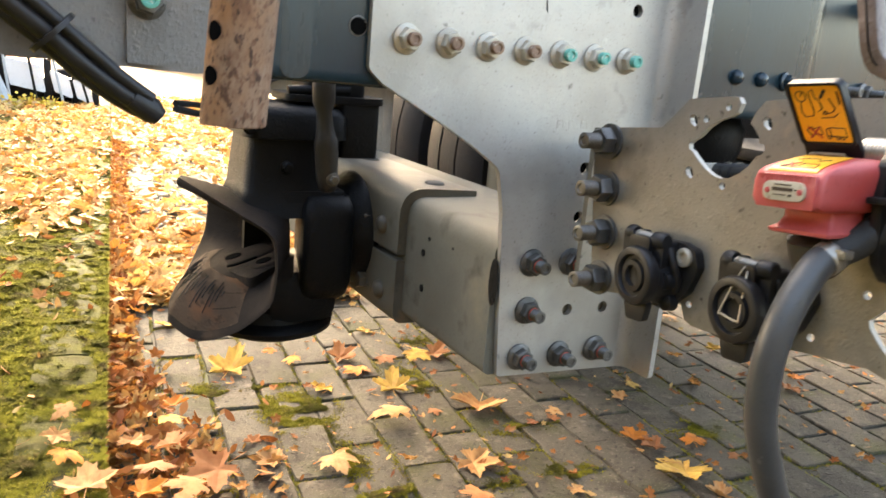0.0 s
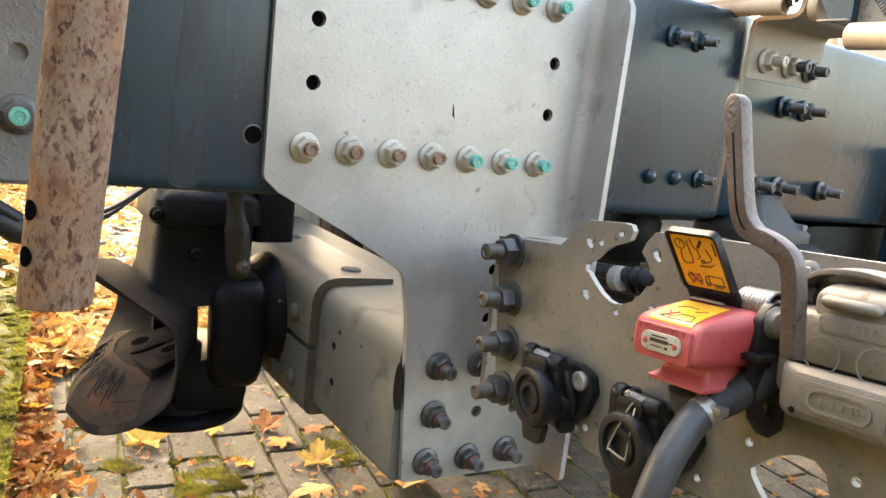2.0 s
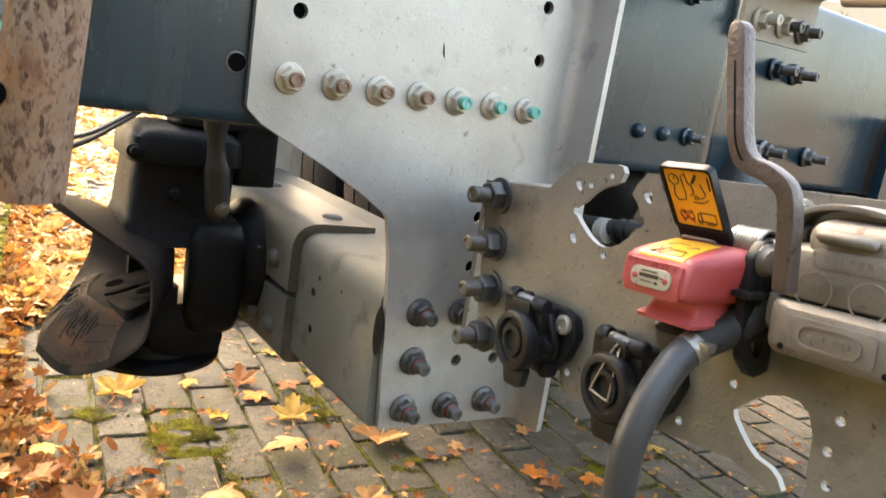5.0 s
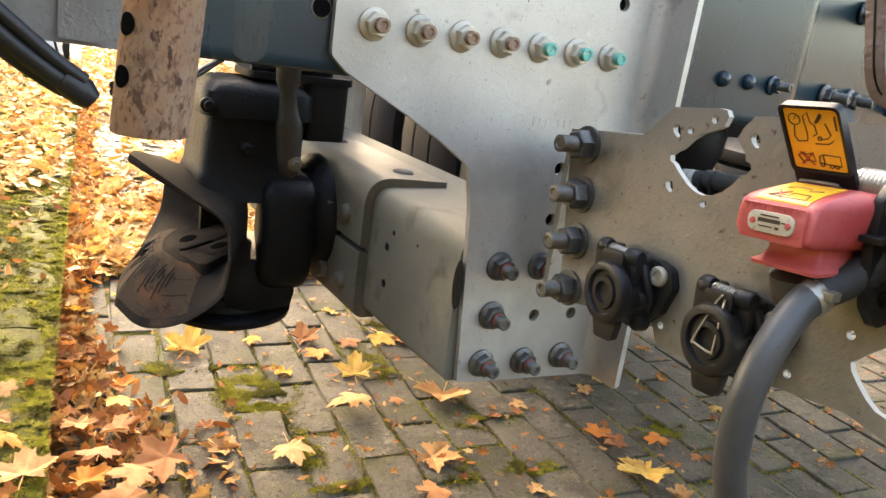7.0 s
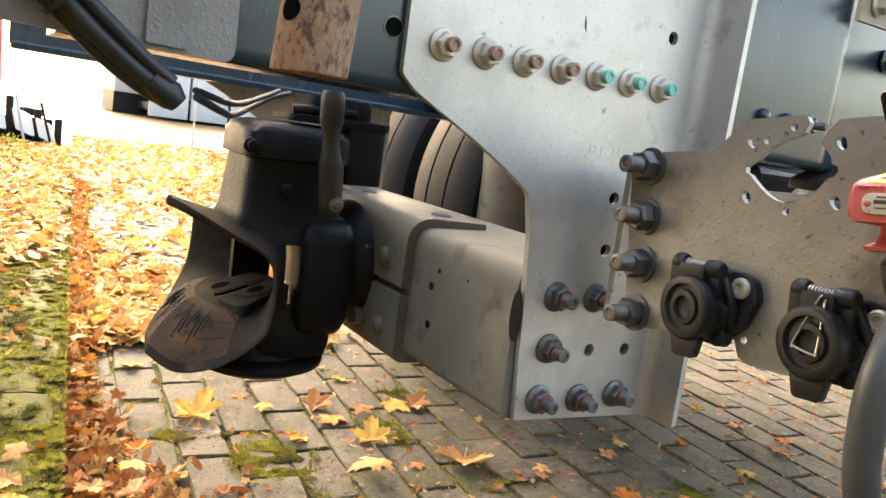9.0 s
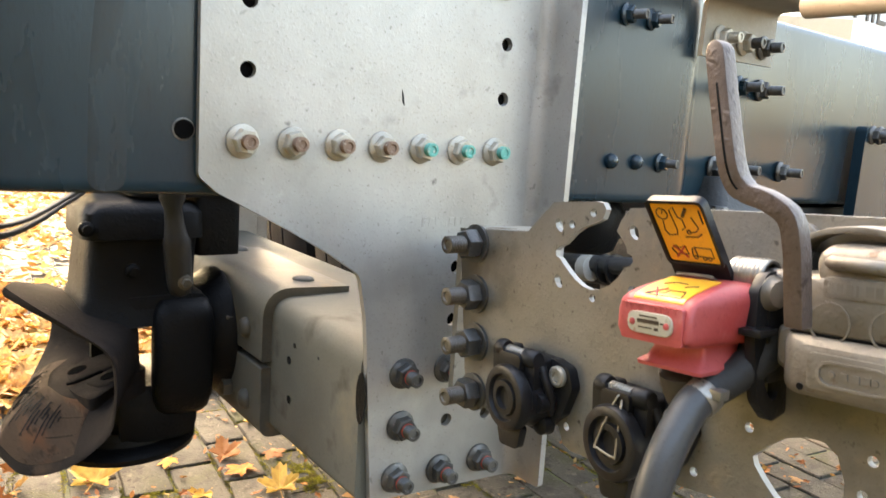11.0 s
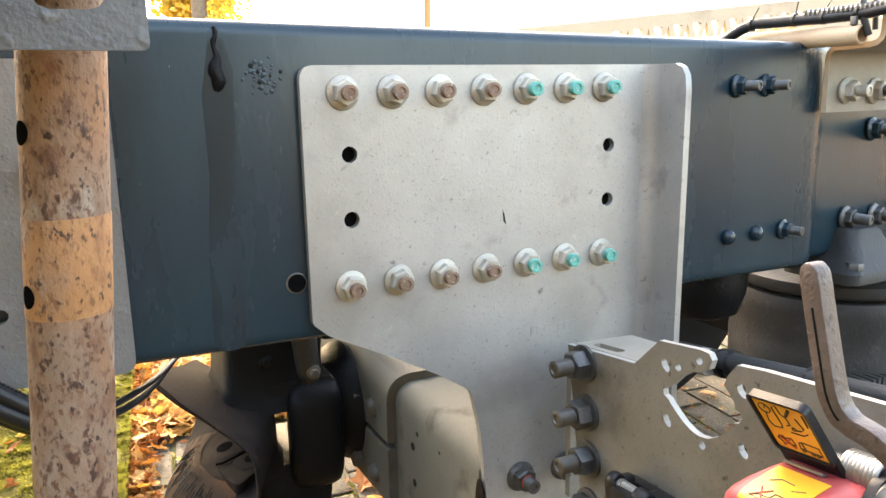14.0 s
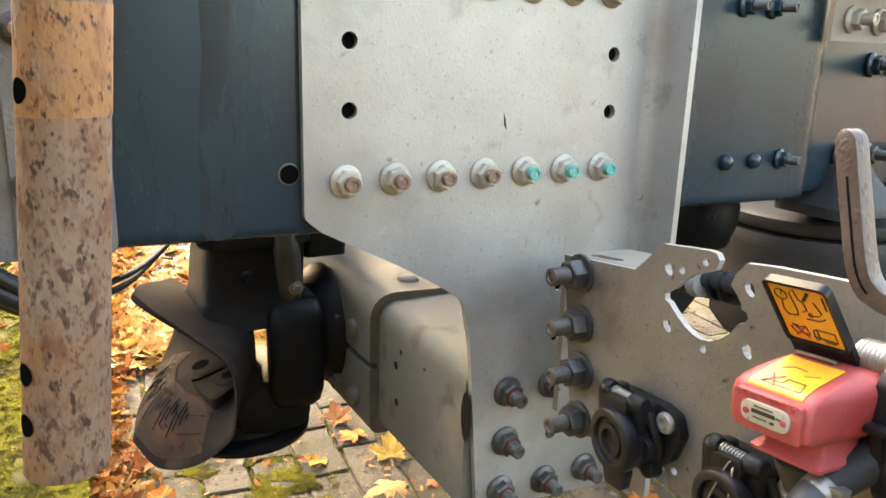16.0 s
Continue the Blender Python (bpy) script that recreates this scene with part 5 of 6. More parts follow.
part("shell", turned([(0.05, 0.36), (0.10, 0.37), (0.118, 0.40), (0.118, 0.74), (0.10, 0.77), (0.05, 0.78)], Matrix.Translation((0.84, 0.92, 0)), 36), BEAM, silencer, smooth=50)
part("strap", turned([(0.12, 0.70), (0.12, 0.73)], Matrix.Translation((0.84, 0.92, 0)), 36), DULL, silencer)
part("hanger", boxes(((0.77, 0.80, 0.76), (0.83, 0.94, 0.79))), DULL, silencer)

fairing = thing("axle_beam", "black axle and suspension parts below the chassis", "axle", (1.40, 0.4, 0.45))
part("tube", tube([(1.33, -0.2, 0.5), (1.33, 1.44, 0.5)], 0.075, 20), BLACK, fairing)
part("spring_carrier", boxes(((1.0, 0.06, 0.44), (1.75, 0.74, 0.71))), BLACK, fairing, bevel=0.03)
part("cross_member", boxes(((0.95, 0.05, 0.80), (1.05, 0.76, 0.98))), RAIL, fairing, bevel=0.01)
part("guard", boxes(((0.62, 0.44, 0.72), (1.25, 0.80, 0.735)), ((0.45, 0.5, 0.735), (0.70, 0.78, 0.80))), BLACK, fairing, bevel=0.006)

arm = thing("cable_bracket", "pale beige stepped steel bracket bolted to the rail", "bracket", (0.74, -0.02, 0.93))


def stepped(points, thick):
    """Outline of a bent flat bar from its centre line, in (y, z)."""
    mid = [Vector(p) for p in points]
    out, back = [], []
    for n, p in enumerate(mid):
        a, b = mid[max(0, n - 1)], mid[min(len(mid) - 1, n + 1)]
        d = (b - a).normalized()
        out.append(p + Vector((-d.y, d.x)) * thick / 2)
        back.append(p - Vector((-d.y, d.x)) * thick / 2)
    return out + back[::-1]


bends = [(-0.0025, 0.9305), (-0.0028, 0.96), (-0.003, 0.998), (-0.0045, 1.0055), (-0.009, 1.0105), (-0.016, 1.012), (-0.060, 1.0135), (-0.068, 1.0155), (-0.0735, 1.0205), (-0.0755, 1.028), (-0.076, 1.05), (-0.0765, 1.085)]
shape = stepped(bends, 0.0072)
# PALE on the end edge carries its warm light; broad faces stay duller GUSSET
part("stepped_plate", sheet(shape, [], 0.172, lambda u, v, w: (0.658 + w, u, v)), PALE, arm, smooth=40, edge=GUSSET, axis=0)
for x in (0.694, 0.750, 0.800):
    bolt(arm, (x, -0.0065, 0.9578 - 0.02 * (x - 0.694)), (0.1, -1, 0), NUT if x < 0.78 else NUT_DARK, NUT if x < 0.72 else NUT_DARK, 1.1, 0.017)
part("pad", sheet(rounded([(-0.098, 1.042), (-0.150, 1.0465), (-0.152, 1.0005), (-0.126, 1.0015)], 0.004, 3), [], 0.05, lambda u, v, w: (0.648 + w, u, v)), RAIL, arm, "dark steel support pad", smooth=30)
for z, t in ((1.0395, 0.004), (1.0045, 0.003)):
    part("pad_lip", boxes(((0.643, -0.150, z - t / 2), (0.652, -0.108, z + t / 2))), GUSSET, arm, bevel=0.001)
part("pad_flange", turned([(0.019, 0), (0.0195, 0.002), (0.0195, 0.010), (0.018, 0.012)], toward((0.662, -0.088, 1.026), (0.15, -1, 0)), 28), PALE, arm, "round beige end flange")

loom = thing("cable_loom", "black cable loom in a corrugated sleeve laid over the rail", "cable", (0.63, 0.0, 1.045))
over = [(0.595, 0.16, 1.00), (0.604, 0.115, 1.030), (0.615, 0.085, 1.0455), (0.622, 0.05, 1.047), (0.634, -0.018, 1.0475), (0.641, -0.055, 1.0490), (0.645, -0.10, 1.0540)]
part("sleeve", tube(smooth_path(over, 6), 0.0072, 12), RUBBER, loom, smooth=60)
part("corrugated_sleeve", tube(smooth_path([(0.629, 0.01, 1.0535), (0.636, -0.03, 1.0545), (0.642, -0.07, 1.0565), (0.645, -0.11, 1.0585), (0.645, -0.134, 1.0590), (0.645, -0.150, 1.0575), (0.645, -0.1635, 1.0505), (0.645, -0.183, 1.0305), (0.645, -0.202, 1.0095), (0.645, -0.233, 0.9917), (0.65, -0.30, 0.985), (0.66, -0.42, 0.98)], 14), 0.0062, 10, 0.0011), HOSE, loom, "grey corrugated sleeve", smooth=0)
for n, (x, y, z) in enumerate(((0.615, 0.083, 1.046), (0.627, 0.025, 1.048), (0.633, -0.012, 1.048), (0.6405, -0.0535, 1.051), (0.645, -0.132, 1.058))):
    part("zip_tie", tube([(x, y + 0.0022, z), (x, y - 0.0022, z)], 0.0085, 12), RUBBER, loom)
    part("tie_tail", tube([(x, y, z + 0.008), (x + 0.004 * (-1) ** n, y - 0.006, z + 0.022)], 0.0008, 5), RUBBER, loom)
part("cable_clip", boxes(((0.632, -0.0570, 1.036), (0.636, -0.0485, 1.0465))), HOSE, loom, bevel=0.001)
part("strap", tube(smooth_path([(0.648, -0.063, 1.024), (0.642, -0.061, 1.04), (0.640, -0.058, 1.055), (0.643, -0.0555, 1.082)], 4), 0.0045, 8), HOSE, loom, "grey plastic strap", smooth=60)
part("strap", tube([(0.655, -0.066, 1.030), (0.653, -0.064, 1.078)], 0.0035, 8), HOSE, loom, "grey plastic strap", smooth=60)

crossbar = thing("load_bar", "beige painted round load bar laid across the chassis rail", "load bar", (0.64, 0.05, 1.012))
bm = bmesh.new()
lathe(bm, [(0.0095, 0.0), (0.0095, 0.36), (0.0125, 0.36), (0.0125, 0.0008), (0.0118, 0.0), (0.0095, 0.0)], toward((0.641, -0.0605, 1.0245), (-0.03, 1, 0.0)), 24, False)
part("tube", bm, PALE, crossbar, smooth=60)
outer_bar = thing("load_bar", "thick beige painted bar standing out beside the rail", "load bar", (0.64, -0.3, 0.965))
part("bar", turned([(0.0150, 0.0), (0.0165, 0.0015), (0.0168, 0.30)], toward((0.645, -0.156, 0.984), (0.0, -1, 0.0)), 28), PALE, outer_bar, smooth=50)
part("fin", sheet([(-0.152, 0.998), (-0.24, 0.998), (-0.198, 1.0), (-0.165, 1.04), (-0.149, 1.043)], [], 0.006, lambda u, v, w: (0.662 + w, u, v)), BEIGE, outer_bar, smooth=30)

# ---- rear left: slotted plate, rusty pipe, clamp and box ----
slotted = thing("slotted_plate", "rough grey primed plate with oblong slots at the rail's end", "steel plate", (-0.30, 0.0, 0.74))
part("plate", sheet(rounded([(-0.52, 0.745), (-0.197, 0.735), (-0.197, 1.00), (-0.52, 1.0)], [0.004, 0.012, 0.004, 0.004], 4), [slot2(-0.298, 0.922, 0.0085, 0.0062), slot2(-0.3034, 0.7996, 0.010, 0.0062), slot2(-0.349, 0.922, 0.009, 0.0062), slot2(-0.353, 0.8005, 0.009, 0.0062)], 0.007, lambda u, v, w: (u, w - 0.0005, v)), DULL, slotted, smooth=30)
part("strap", sheet(rounded([(-0.269, 0.741), (-0.2365, 0.740), (-0.2365, 0.8625), (-0.269, 0.8625)], 0.002, 2), [ring2(-0.2525, 0.846, 0.0075, 16)], 0.005, lambda u, v, w: (u, -0.0008 - w, v)), DULL, slotted, "narrow welded strap")
bolt(slotted, (-0.2525, -0.006, 0.7955), (0, -1, 0), NUT_DARK, END_TEAL, 1.05, 0.008, "zinc nut on a teal bolt end")
for z in (0.912, 0.789):
    bolt(slotted, (-0.352, -0.001, z), (0, -1, 0), NUT_DARK, NUT_DARK, 0.9, 0.008)
bolt(slotted, (-0.254, -0.001, 0.913), (0, -1, 0), NUT_DARK, END_BROWN, 0.8, 0.008)

pipe = thing("vertical_pipe", "rusty galvanised steel pipe hanging from a clamp", "pipe", (-0.2535, -0.313, 0.722))
PX, PY, PR, PLEAN = -0.2405, -0.313, 0.0178, 0.079
PM = Matrix(((1, 0, PLEAN, PX - PLEAN * 0.88), (0, 1, 0, PY), (0, 0, 1, 0), (0, 0, 0, 1)))


def open_pipe(z0, z1, thick=0.003, grow=0.0):
    bm = bmesh.new()
    r = PR + grow
    lathe(bm, [(r - thick, z1), (r - thick, z0), (r - 0.0005, z0), (r, z0 + 0.0008), (r, z1)], PM, 40, False)
    return bm


part("tube", open_pipe(0.7225, 1.10), RUST, pipe, "weathered lower length with rust spots", smooth=60)
part("band", open_pipe(0.878, 0.9215, 0.0002, 0.0003), BAND, pipe, "orange rusted band", smooth=60)
for z in (0.7487, 0.7717, 0.888, 0.9575):
    bm = bmesh.new()
    a0 = math.atan2(-0.42, -0.9)
    rim = [bm.verts.new(PM @ Vector(((PR + 0.0005) * math.cos(a0 + 0.0052 / PR * math.cos(k * math.pi / 8)), (PR + 0.0005) * math.sin(a0 + 0.0052 / PR * math.cos(k * math.pi / 8)), z + 0.0052 * math.sin(k * math.pi / 8)))) for k in range(16)]
    c = bm.verts.new(PM @ Vector(((PR + 0.0005) * math.cos(a0), (PR + 0.0005) * math.sin(a0), z)))
    for k in range(16):
        bm.faces.new((c, rim[k - 1], rim[k]))
    part("drilled_hole", bm, VOID, pipe)


clamp = thing("pipe_clamp", "rough grey clamp plate with a slot and a teal bolt", "clamp", (-0.24, -0.33, 0.98))
part("plate", sheet(rounded([(-0.40, 0.978), (-0.1955, 0.977), (-0.1955, 1.029), (-0.40, 1.03)], [0, 0.003, 0.003, 0], 3), [slot2(-0.222, 0.9975, 0.0065, 0.006)], 0.005, lambda u, v, w: (u, -0.3305 + w, v)), DULL, clamp, smooth=30, bevel=0.0)
part("top_lip", boxes(((-0.40, -0.3305, 1.0295), (-0.197, -0.25, 1.0345))), CUT, clamp, bevel=0.0015)
part("front_plate", sheet(rounded([(-0.42, 0.9855), (-0.2455, 0.9855), (-0.2435, 1.16), (-0.42, 1.16)], [0, 0.003, 0, 0], 3), [], 0.006, lambda u, v, w: (u, -0.400 + w, v)), DULL, clamp, "grey front plate", smooth=30)
part("front_edge", boxes(((-0.42, -0.394, 0.9855), (-0.2505, -0.332, 0.9905))), DULL, clamp)
part("teal_bolt", hexagon(turned([(0.0162, 0), (0.0165, 0.001), (0.0162, 0.003)], toward((-0.2715, -0.4002, 1.0035), (0, -1, 0)), 28), 0.0128, 0.0025, 0.0105, toward((-0.2715, -0.4002, 1.0035), (0, -1, 0), 0.25)), TEAL, clamp, "large teal-painted hexagon bolt", bevel=0.0008)

for ob in clamp.children:
    ob.matrix_basis = Matrix.Translation((-0.0065, -0.0335, 0.0115))
crossbox = thing("underrun_beam", "chipped beige rectangular steel beam end with rust spots", "steel beam", (-0.3, -0.29, 1.035))
bx = []
for z, g in ((1.0355, -0.004), (1.0375, 0.0), (1.12, 0.0), (1.20, 0.0)):
    bx.append([(p.x, p.y, z) for p in rounded([(-0.62 - g, -0.338 - g), (-0.1835 + g, -0.338 - g), (-0.1835 + g, -0.20 + g), (-0.62 - g, -0.20 + g)], 0.012, 5)])
part("box_section", loft(bx), BEIGE, crossbox, smooth=45).matrix_basis = Matrix.Translation((-0.0065, -0.0335, 0.0115))

cables = thing("cable_bundle", "black cables and corrugated conduit tied below the rail end", "cable", (-0.36, -0.05, 0.72))
for i, (dx, dz, r, rib) in enumerate(((0, 0, 0.0085, 0.0), (0.012, 0.012, 0.0065, 0.001), (-0.004, 0.016, 0.0055, 0.0), (0.006, -0.010, 0.006, 0.0))):
    pts = smooth_path([(-0.50, -0.03 + dx, 0.86 + dz), (-0.40, -0.03 + dx, 0.81 + dz), (-0.345, -0.03 + dx, 0.772 + dz), (-0.305, -0.03 + dx, 0.738 + dz), (-0.275, -0.03 + dx, 0.716 + dz * 0.8), (-0.252, -0.03 + dx, 0.703 + dz * 0.6)], 24 if rib else 6)
    part("corrugated_conduit" if rib else "cable", tube(pts, r, 10, rib), RUBBER, cables, smooth=0 if rib else 60)
part("tie_wrap", tube([(-0.329, -0.03, 0.763), (-0.326, -0.03, 0.760)], 0.022, 14), RUBBER, cables)
part("plug", tube([(-0.268, -0.03, 0.713), (-0.253, -0.03, 0.703), (-0.246, -0.03, 0.697)], [0.010, 0.012, 0.008], 12), RUBBER, cables)
part("thin_wire", tube(smooth_path([(-0.23, -0.02, 0.704), (-0.19, 0.05, 0.694), (-0.15, 0.15, 0.690), (-0.10, 0.25, 0.700), (-0.05, 0.33, 0.715), (0.0, 0.40, 0.725)], 6), 0.0035, 8), RUBBER, cables, smooth=60)
part("thin_wire", tube(smooth_path([(-0.23, -0.015, 0.709), (-0.17, 0.08, 0.702), (-0.10, 0.22, 0.712), (-0.04, 0.33, 0.725)], 6), 0.003, 8), RUBBER, cables, smooth=60)

# ---- background ----
def far_tree(loc, h, trunk_r, crown_r, seed, label, low=0.3, dense=150, leaf=0.06, limbs=22, skirt=0):
    rnd = random.Random(seed)
    ob = thing("tree", label, "tree", loc, "background trees")
    x, y, z = loc
    bm = tube([(x + 0.06 * math.sin(i), y, z + h * 0.75 * i / 8) for i in range(9)], [trunk_r * (1.15 - 0.1 * i) for i in range(9)], 12)
    part("trunk", bm, BARK, ob, smooth=60)
    tips = []
    for k in range(limbs):
        a, zz = rnd.uniform(0, 6.28), h * rnd.uniform(low, 0.78)
        base = Vector((x, y, z + zz))
        tip = base + Vector((math.cos(a), math.sin(a), rnd.uniform(0.1, 0.7))) * crown_r * rnd.uniform(0.5, 1.0)
        mid = (base + tip) / 2 + Vector((0, 0, 0.15))
        part("limb", tube([base, mid, tip], [trunk_r * 0.3, trunk_r * 0.2, trunk_r * 0.05], 6), BARK, ob)
        tips += [mid, tip, tip + Vector((rnd.uniform(-1, 1), rnd.uniform(-1, 1), rnd.uniform(-0.3, 1))) * crown_r * 0.3]
    sprays = [(t, dense, crown_r * 0.18) for t in tips]
    for k in range(skirt):
        base = Vector((x + 0.1, y, z + rnd.uniform(0.08, 0.30) * h))
        tip = base + Vector((rnd.uniform(0.5, 1.5) * (0.5 + 0.12 * (base.z - z)), rnd.uniform(-0.4, 0.4), rnd.uniform(-0.3, 0.3)))
        part("twig", tube([base, (base + tip) / 2 + Vector((0, 0, 0.1)), tip], [0.035, 0.02, 0.008], 5), BARK, ob)
        sprays += [(tip, 22, 0.16), ((base + tip) / 2, 30, 0.18)]
    vs, fs = [], []
    for t, many, reach in sprays:
        for _ in range(many):
            c = t + Vector((rnd.gauss(0, 1), rnd.gauss(0, 1), rnd.gauss(0, 0.8))) * reach
            u = Vector((rnd.uniform(-1, 1), rnd.uniform(-1, 1), rnd.uniform(-1, 1))).normalized() * leaf
            v = u.cross(Vector((rnd.uniform(-1, 1), rnd.uniform(-1, 1), 0.4))).normalized() * leaf * 0.8
            i = len(vs)
            vs += [c - u, c + v, c + u, c - v]
            fs.append((i, i + 1, i + 2, i + 3))
    me = bpy.data.meshes.new("crown")
    me.from_pydata([Vector(q) - Vector(loc) for q in vs], [], fs)
    me.materials.append(CROWN)
    cr = new("crown", me)
    cr.parent = ob
    cr["label"] = "yellow autumn leaves with gaps"
    return ob


# trunk and low twigs show; the high dense crown is added to shade the truck
far_tree((3.86, 23.3, 0.0), 19.0, 0.24, 2.9, 3, "tall roadside tree with yellow autumn leaves, its unseen high crown added for shade", 0.694, 480, 0.075, 48, 26)
far_tree((6.1, 40.0, 0.0), 13.0, 0.25, 2.6, 14, "slender tree with yellow autumn leaves", 0.22, 110, 0.15)
far_tree((-4.6, 17.0, 0.0), 9.0, 0.24, 2.6, 5, "roadside tree with yellow autumn leaves")
far_tree((33.5, 27.0, 0.0), 4.6, 0.14, 1.6, 9, "small distant tree with green-yellow leaves")

mast = thing("lamp_mast", "orange-red painted steel mast in the yard", "mast", (5.0, 10.2, 0))
part("pole", turned([(0.06, 0), (0.055, 1.2), (0.045, 7.5), (0.03, 7.6)], Matrix.Translation((5.0, 10.2, 0)), 14), ORANGE, mast)
part("collar", turned([(0.09, 1.46), (0.10, 1.5), (0.10, 1.62), (0.07, 1.66)], Matrix.Translation((5.0, 10.2, 0)), 12), ORANGE, mast)
thin = thing("thin_mast", "thin grey wire mast far off", "mast", (1.95, 9.5, 0))
part("pole", tube([(1.98, 9.0, 0), (1.98, 9.0, 2.9)], 0.011, 8), GREYP, thin)
thin2 = thing("thin_mast", "thin grey wire mast far off", "mast", (30, 25, 0))
part("pole", tube([(31.5, 24.0, 0), (31.5, 24.0, 6.4)], 0.04, 8), GREYP, thin2)

trailer = thing("flatbed_trailer", "low flatbed trailer under a blue sheet", "trailer", (3.0, 9.6, 0.0))
part("deck", boxes(((1.55, 9.3, 1.22), (4.6, 11.6, 1.37))), WHITEP, trailer, bevel=0.02)
for k in range(6):
    part("side_panel", boxes(((1.58 + 0.5 * k, 9.32, 0.50), (2.05 + 0.5 * k, 9.38, 1.21))), GREYP, trailer, bevel=0.015)
part("underframe", boxes(((1.6, 9.4, 0.56), (4.55, 11.5, 0.66))), BLACK, trailer, bevel=0.02)
bm = bmesh.new()
n = 28
top = [[bm.verts.new((1.55 + 3.0 * i / n, y, 1.42 + h + 0.012 * math.sin(i * 1.9) + 0.01 * math.sin(i * 0.7))) for i in range(n + 1)] for y, h in ((9.25, -0.125), (9.25, -0.02), (9.6, 0.0), (11.5, -0.01))]
for a, b in zip(top, top[1:]):
    for i in range(n):
        bm.faces.new((a[i], a[i + 1], b[i + 1], b[i]))
part("sheet", bm, BLUETARP, trailer, "blue tarpaulin")
for x in (3.3, 4.2):
    part("wheel", turned([(0.1, -0.08), (0.21, -0.08), (0.23, -0.05), (0.23, 0.05), (0.21, 0.08), (0.1, 0.08)], toward((x, 9.7, 0.704), (0, 1, 0)), 28), TYRE, trailer)
part("headboard", sheet(rounded([(4.6, 1.3), (4.75, 1.3), (4.75, 1.62), (4.6, 1.56)], 0.02, 3), [], 1.6, lambda u, v, w: (u, 9.4 + w, v)), ORANGE, trailer)

grow = Matrix.Translation((-0.235, -0.684, 1.0)) @ Matrix.Scale(1.9, 4) @ Matrix.Translation((0.235, 0.684, -1.0))
for ob in trailer.children:
    ob.matrix_basis = trailer.matrix_basis.inverted() @ grow @ trailer.matrix_basis
truss = thing("perforated_beam", "pale beige beam with a row of triangular cut-outs", "steel beam", (1.5, 0.8, 1.03))
tris = []
for i in range(56):
    c = 0.53 + 0.031 * i
    zt = 1.083 + 0.099 * (c - 0.58)
    w = 0.0135
    tris.append([Vector((c - w, zt - 0.072)), Vector((c + w, zt - 0.072)), Vector((c, zt - 0.030))] if i % 2 else [Vector((c - w, zt - 0.030)), Vector((c, zt - 0.072)), Vector((c + w, zt - 0.030))])
part("web", sheet([Vector((0.49, 1.03)), Vector((2.6, 0.99)), Vector((2.6, 1.283)), Vector((0.49, 1.074))], tris, 0.012, lambda u, v, w: (u, 0.79 + w, v)), PALE, truss, smooth=0)
part("foot", boxes(((0.58, 0.74, 1.005), (2.6, 0.81, 1.03))), PALE, truss)
signboard = thing("lettered_panel", "white panel with black lettering beyond the rail", "panel", (8.0, 3.0, 0))
part("board", boxes(((6.2, 3.0, 0.3), (10.5, 3.15, 2.6))), WHITEP, signboard, bevel=0.02)
part("yellow_strip", boxes(((6.35, 2.99, 2.08), (6.75, 3.0, 2.16))), YELLOW, signboard)
letters = bpy.data.curves.new("letters", "FONT")
letters.body, letters.size, letters.extrude = "MILD", 0.42, 0.004
tmp = bpy.data.objects.new("letters", letters)
me = bpy.data.meshes.new_from_object(tmp)
me.transform(pose(6.84, 2.99, 2.0, 90, 0, 0))
bm = bmesh.new()
bm.from_mesh(me)
part("lettering", bm, INK, signboard, "black printed letters", smooth=0)
part("post", boxes(((6.3, 3.02, 0), (6.42, 3.12, 0.3)), ((10.2, 3.02, 0), (10.32, 3.12, 0.3))), GREYP, signboard)
drum = thing("roof_hump", "dark rounded vehicle roof far off", "vehicle", (6.5, 12.0, 0))
part("body", loft([[(x, y, z) for y, z in [(12.0, 0.0), (12.0, 1.45 + h), (12.4, 1.6 + h), (13.4, 1.6 + h), (13.8, 1.45 + h), (13.8, 0.0)]] for x, h in ((5.8, -0.05), (6.2, 0.10), (6.9, 0.16), (7.6, 0.12), (8.2, -0.02))]), GREYP, drum)

loader = thing("parked_machine", "red and white parked machine with black tyres", "vehicle", (-0.6, 7.2, 0))
part("red_body", boxes(((-1.6, 7.6, 0.45), (-0.12, 8.4, 1.5))), REDP, loader, bevel=0.05)
for x0, x1, z0, z1 in ((-1.3, -0.43, 0.25, 0.56), (-0.36, -0.075, 0.17, 0.47), (-0.005, 0.15, 0.125, 0.38), (0.18, 0.32, 0.075, 0.31)):
    part("white_panel", sheet(rounded([(x0, z0 + 0.06), (x1, z0), (x1 - 0.04, z1 - 0.06), (x0 - 0.04, z1)], 0.02, 3), [], 0.05, lambda u, v, w: (u, 7.15 + w, v)), WHITEP, loader, smooth=30)
    part("dark_gap", boxes(((x1 - 0.01, 7.22, 0.05), (x1 + 0.05, 7.3, z1))), BLACK, loader, bevel=0.01)
part("sloping_leg", tube([(-0.48, 7.1, 0.33), (-0.36, 7.0, 0.02)], 0.04, 8), GREYP, loader)
for k in range(4):
    part("pole", tube([(-0.42 + 0.2 * k, 7.1, 0.62 - 0.06 * k), (-0.36 + 0.21 * k, 7.08, 0.08)], 0.012, 8), BLACK if k % 2 else GREYP, loader)
part("chassis", boxes(((-1.5, 7.3, 0.12), (0.3, 8.3, 0.3))), BLACK, loader, bevel=0.03)
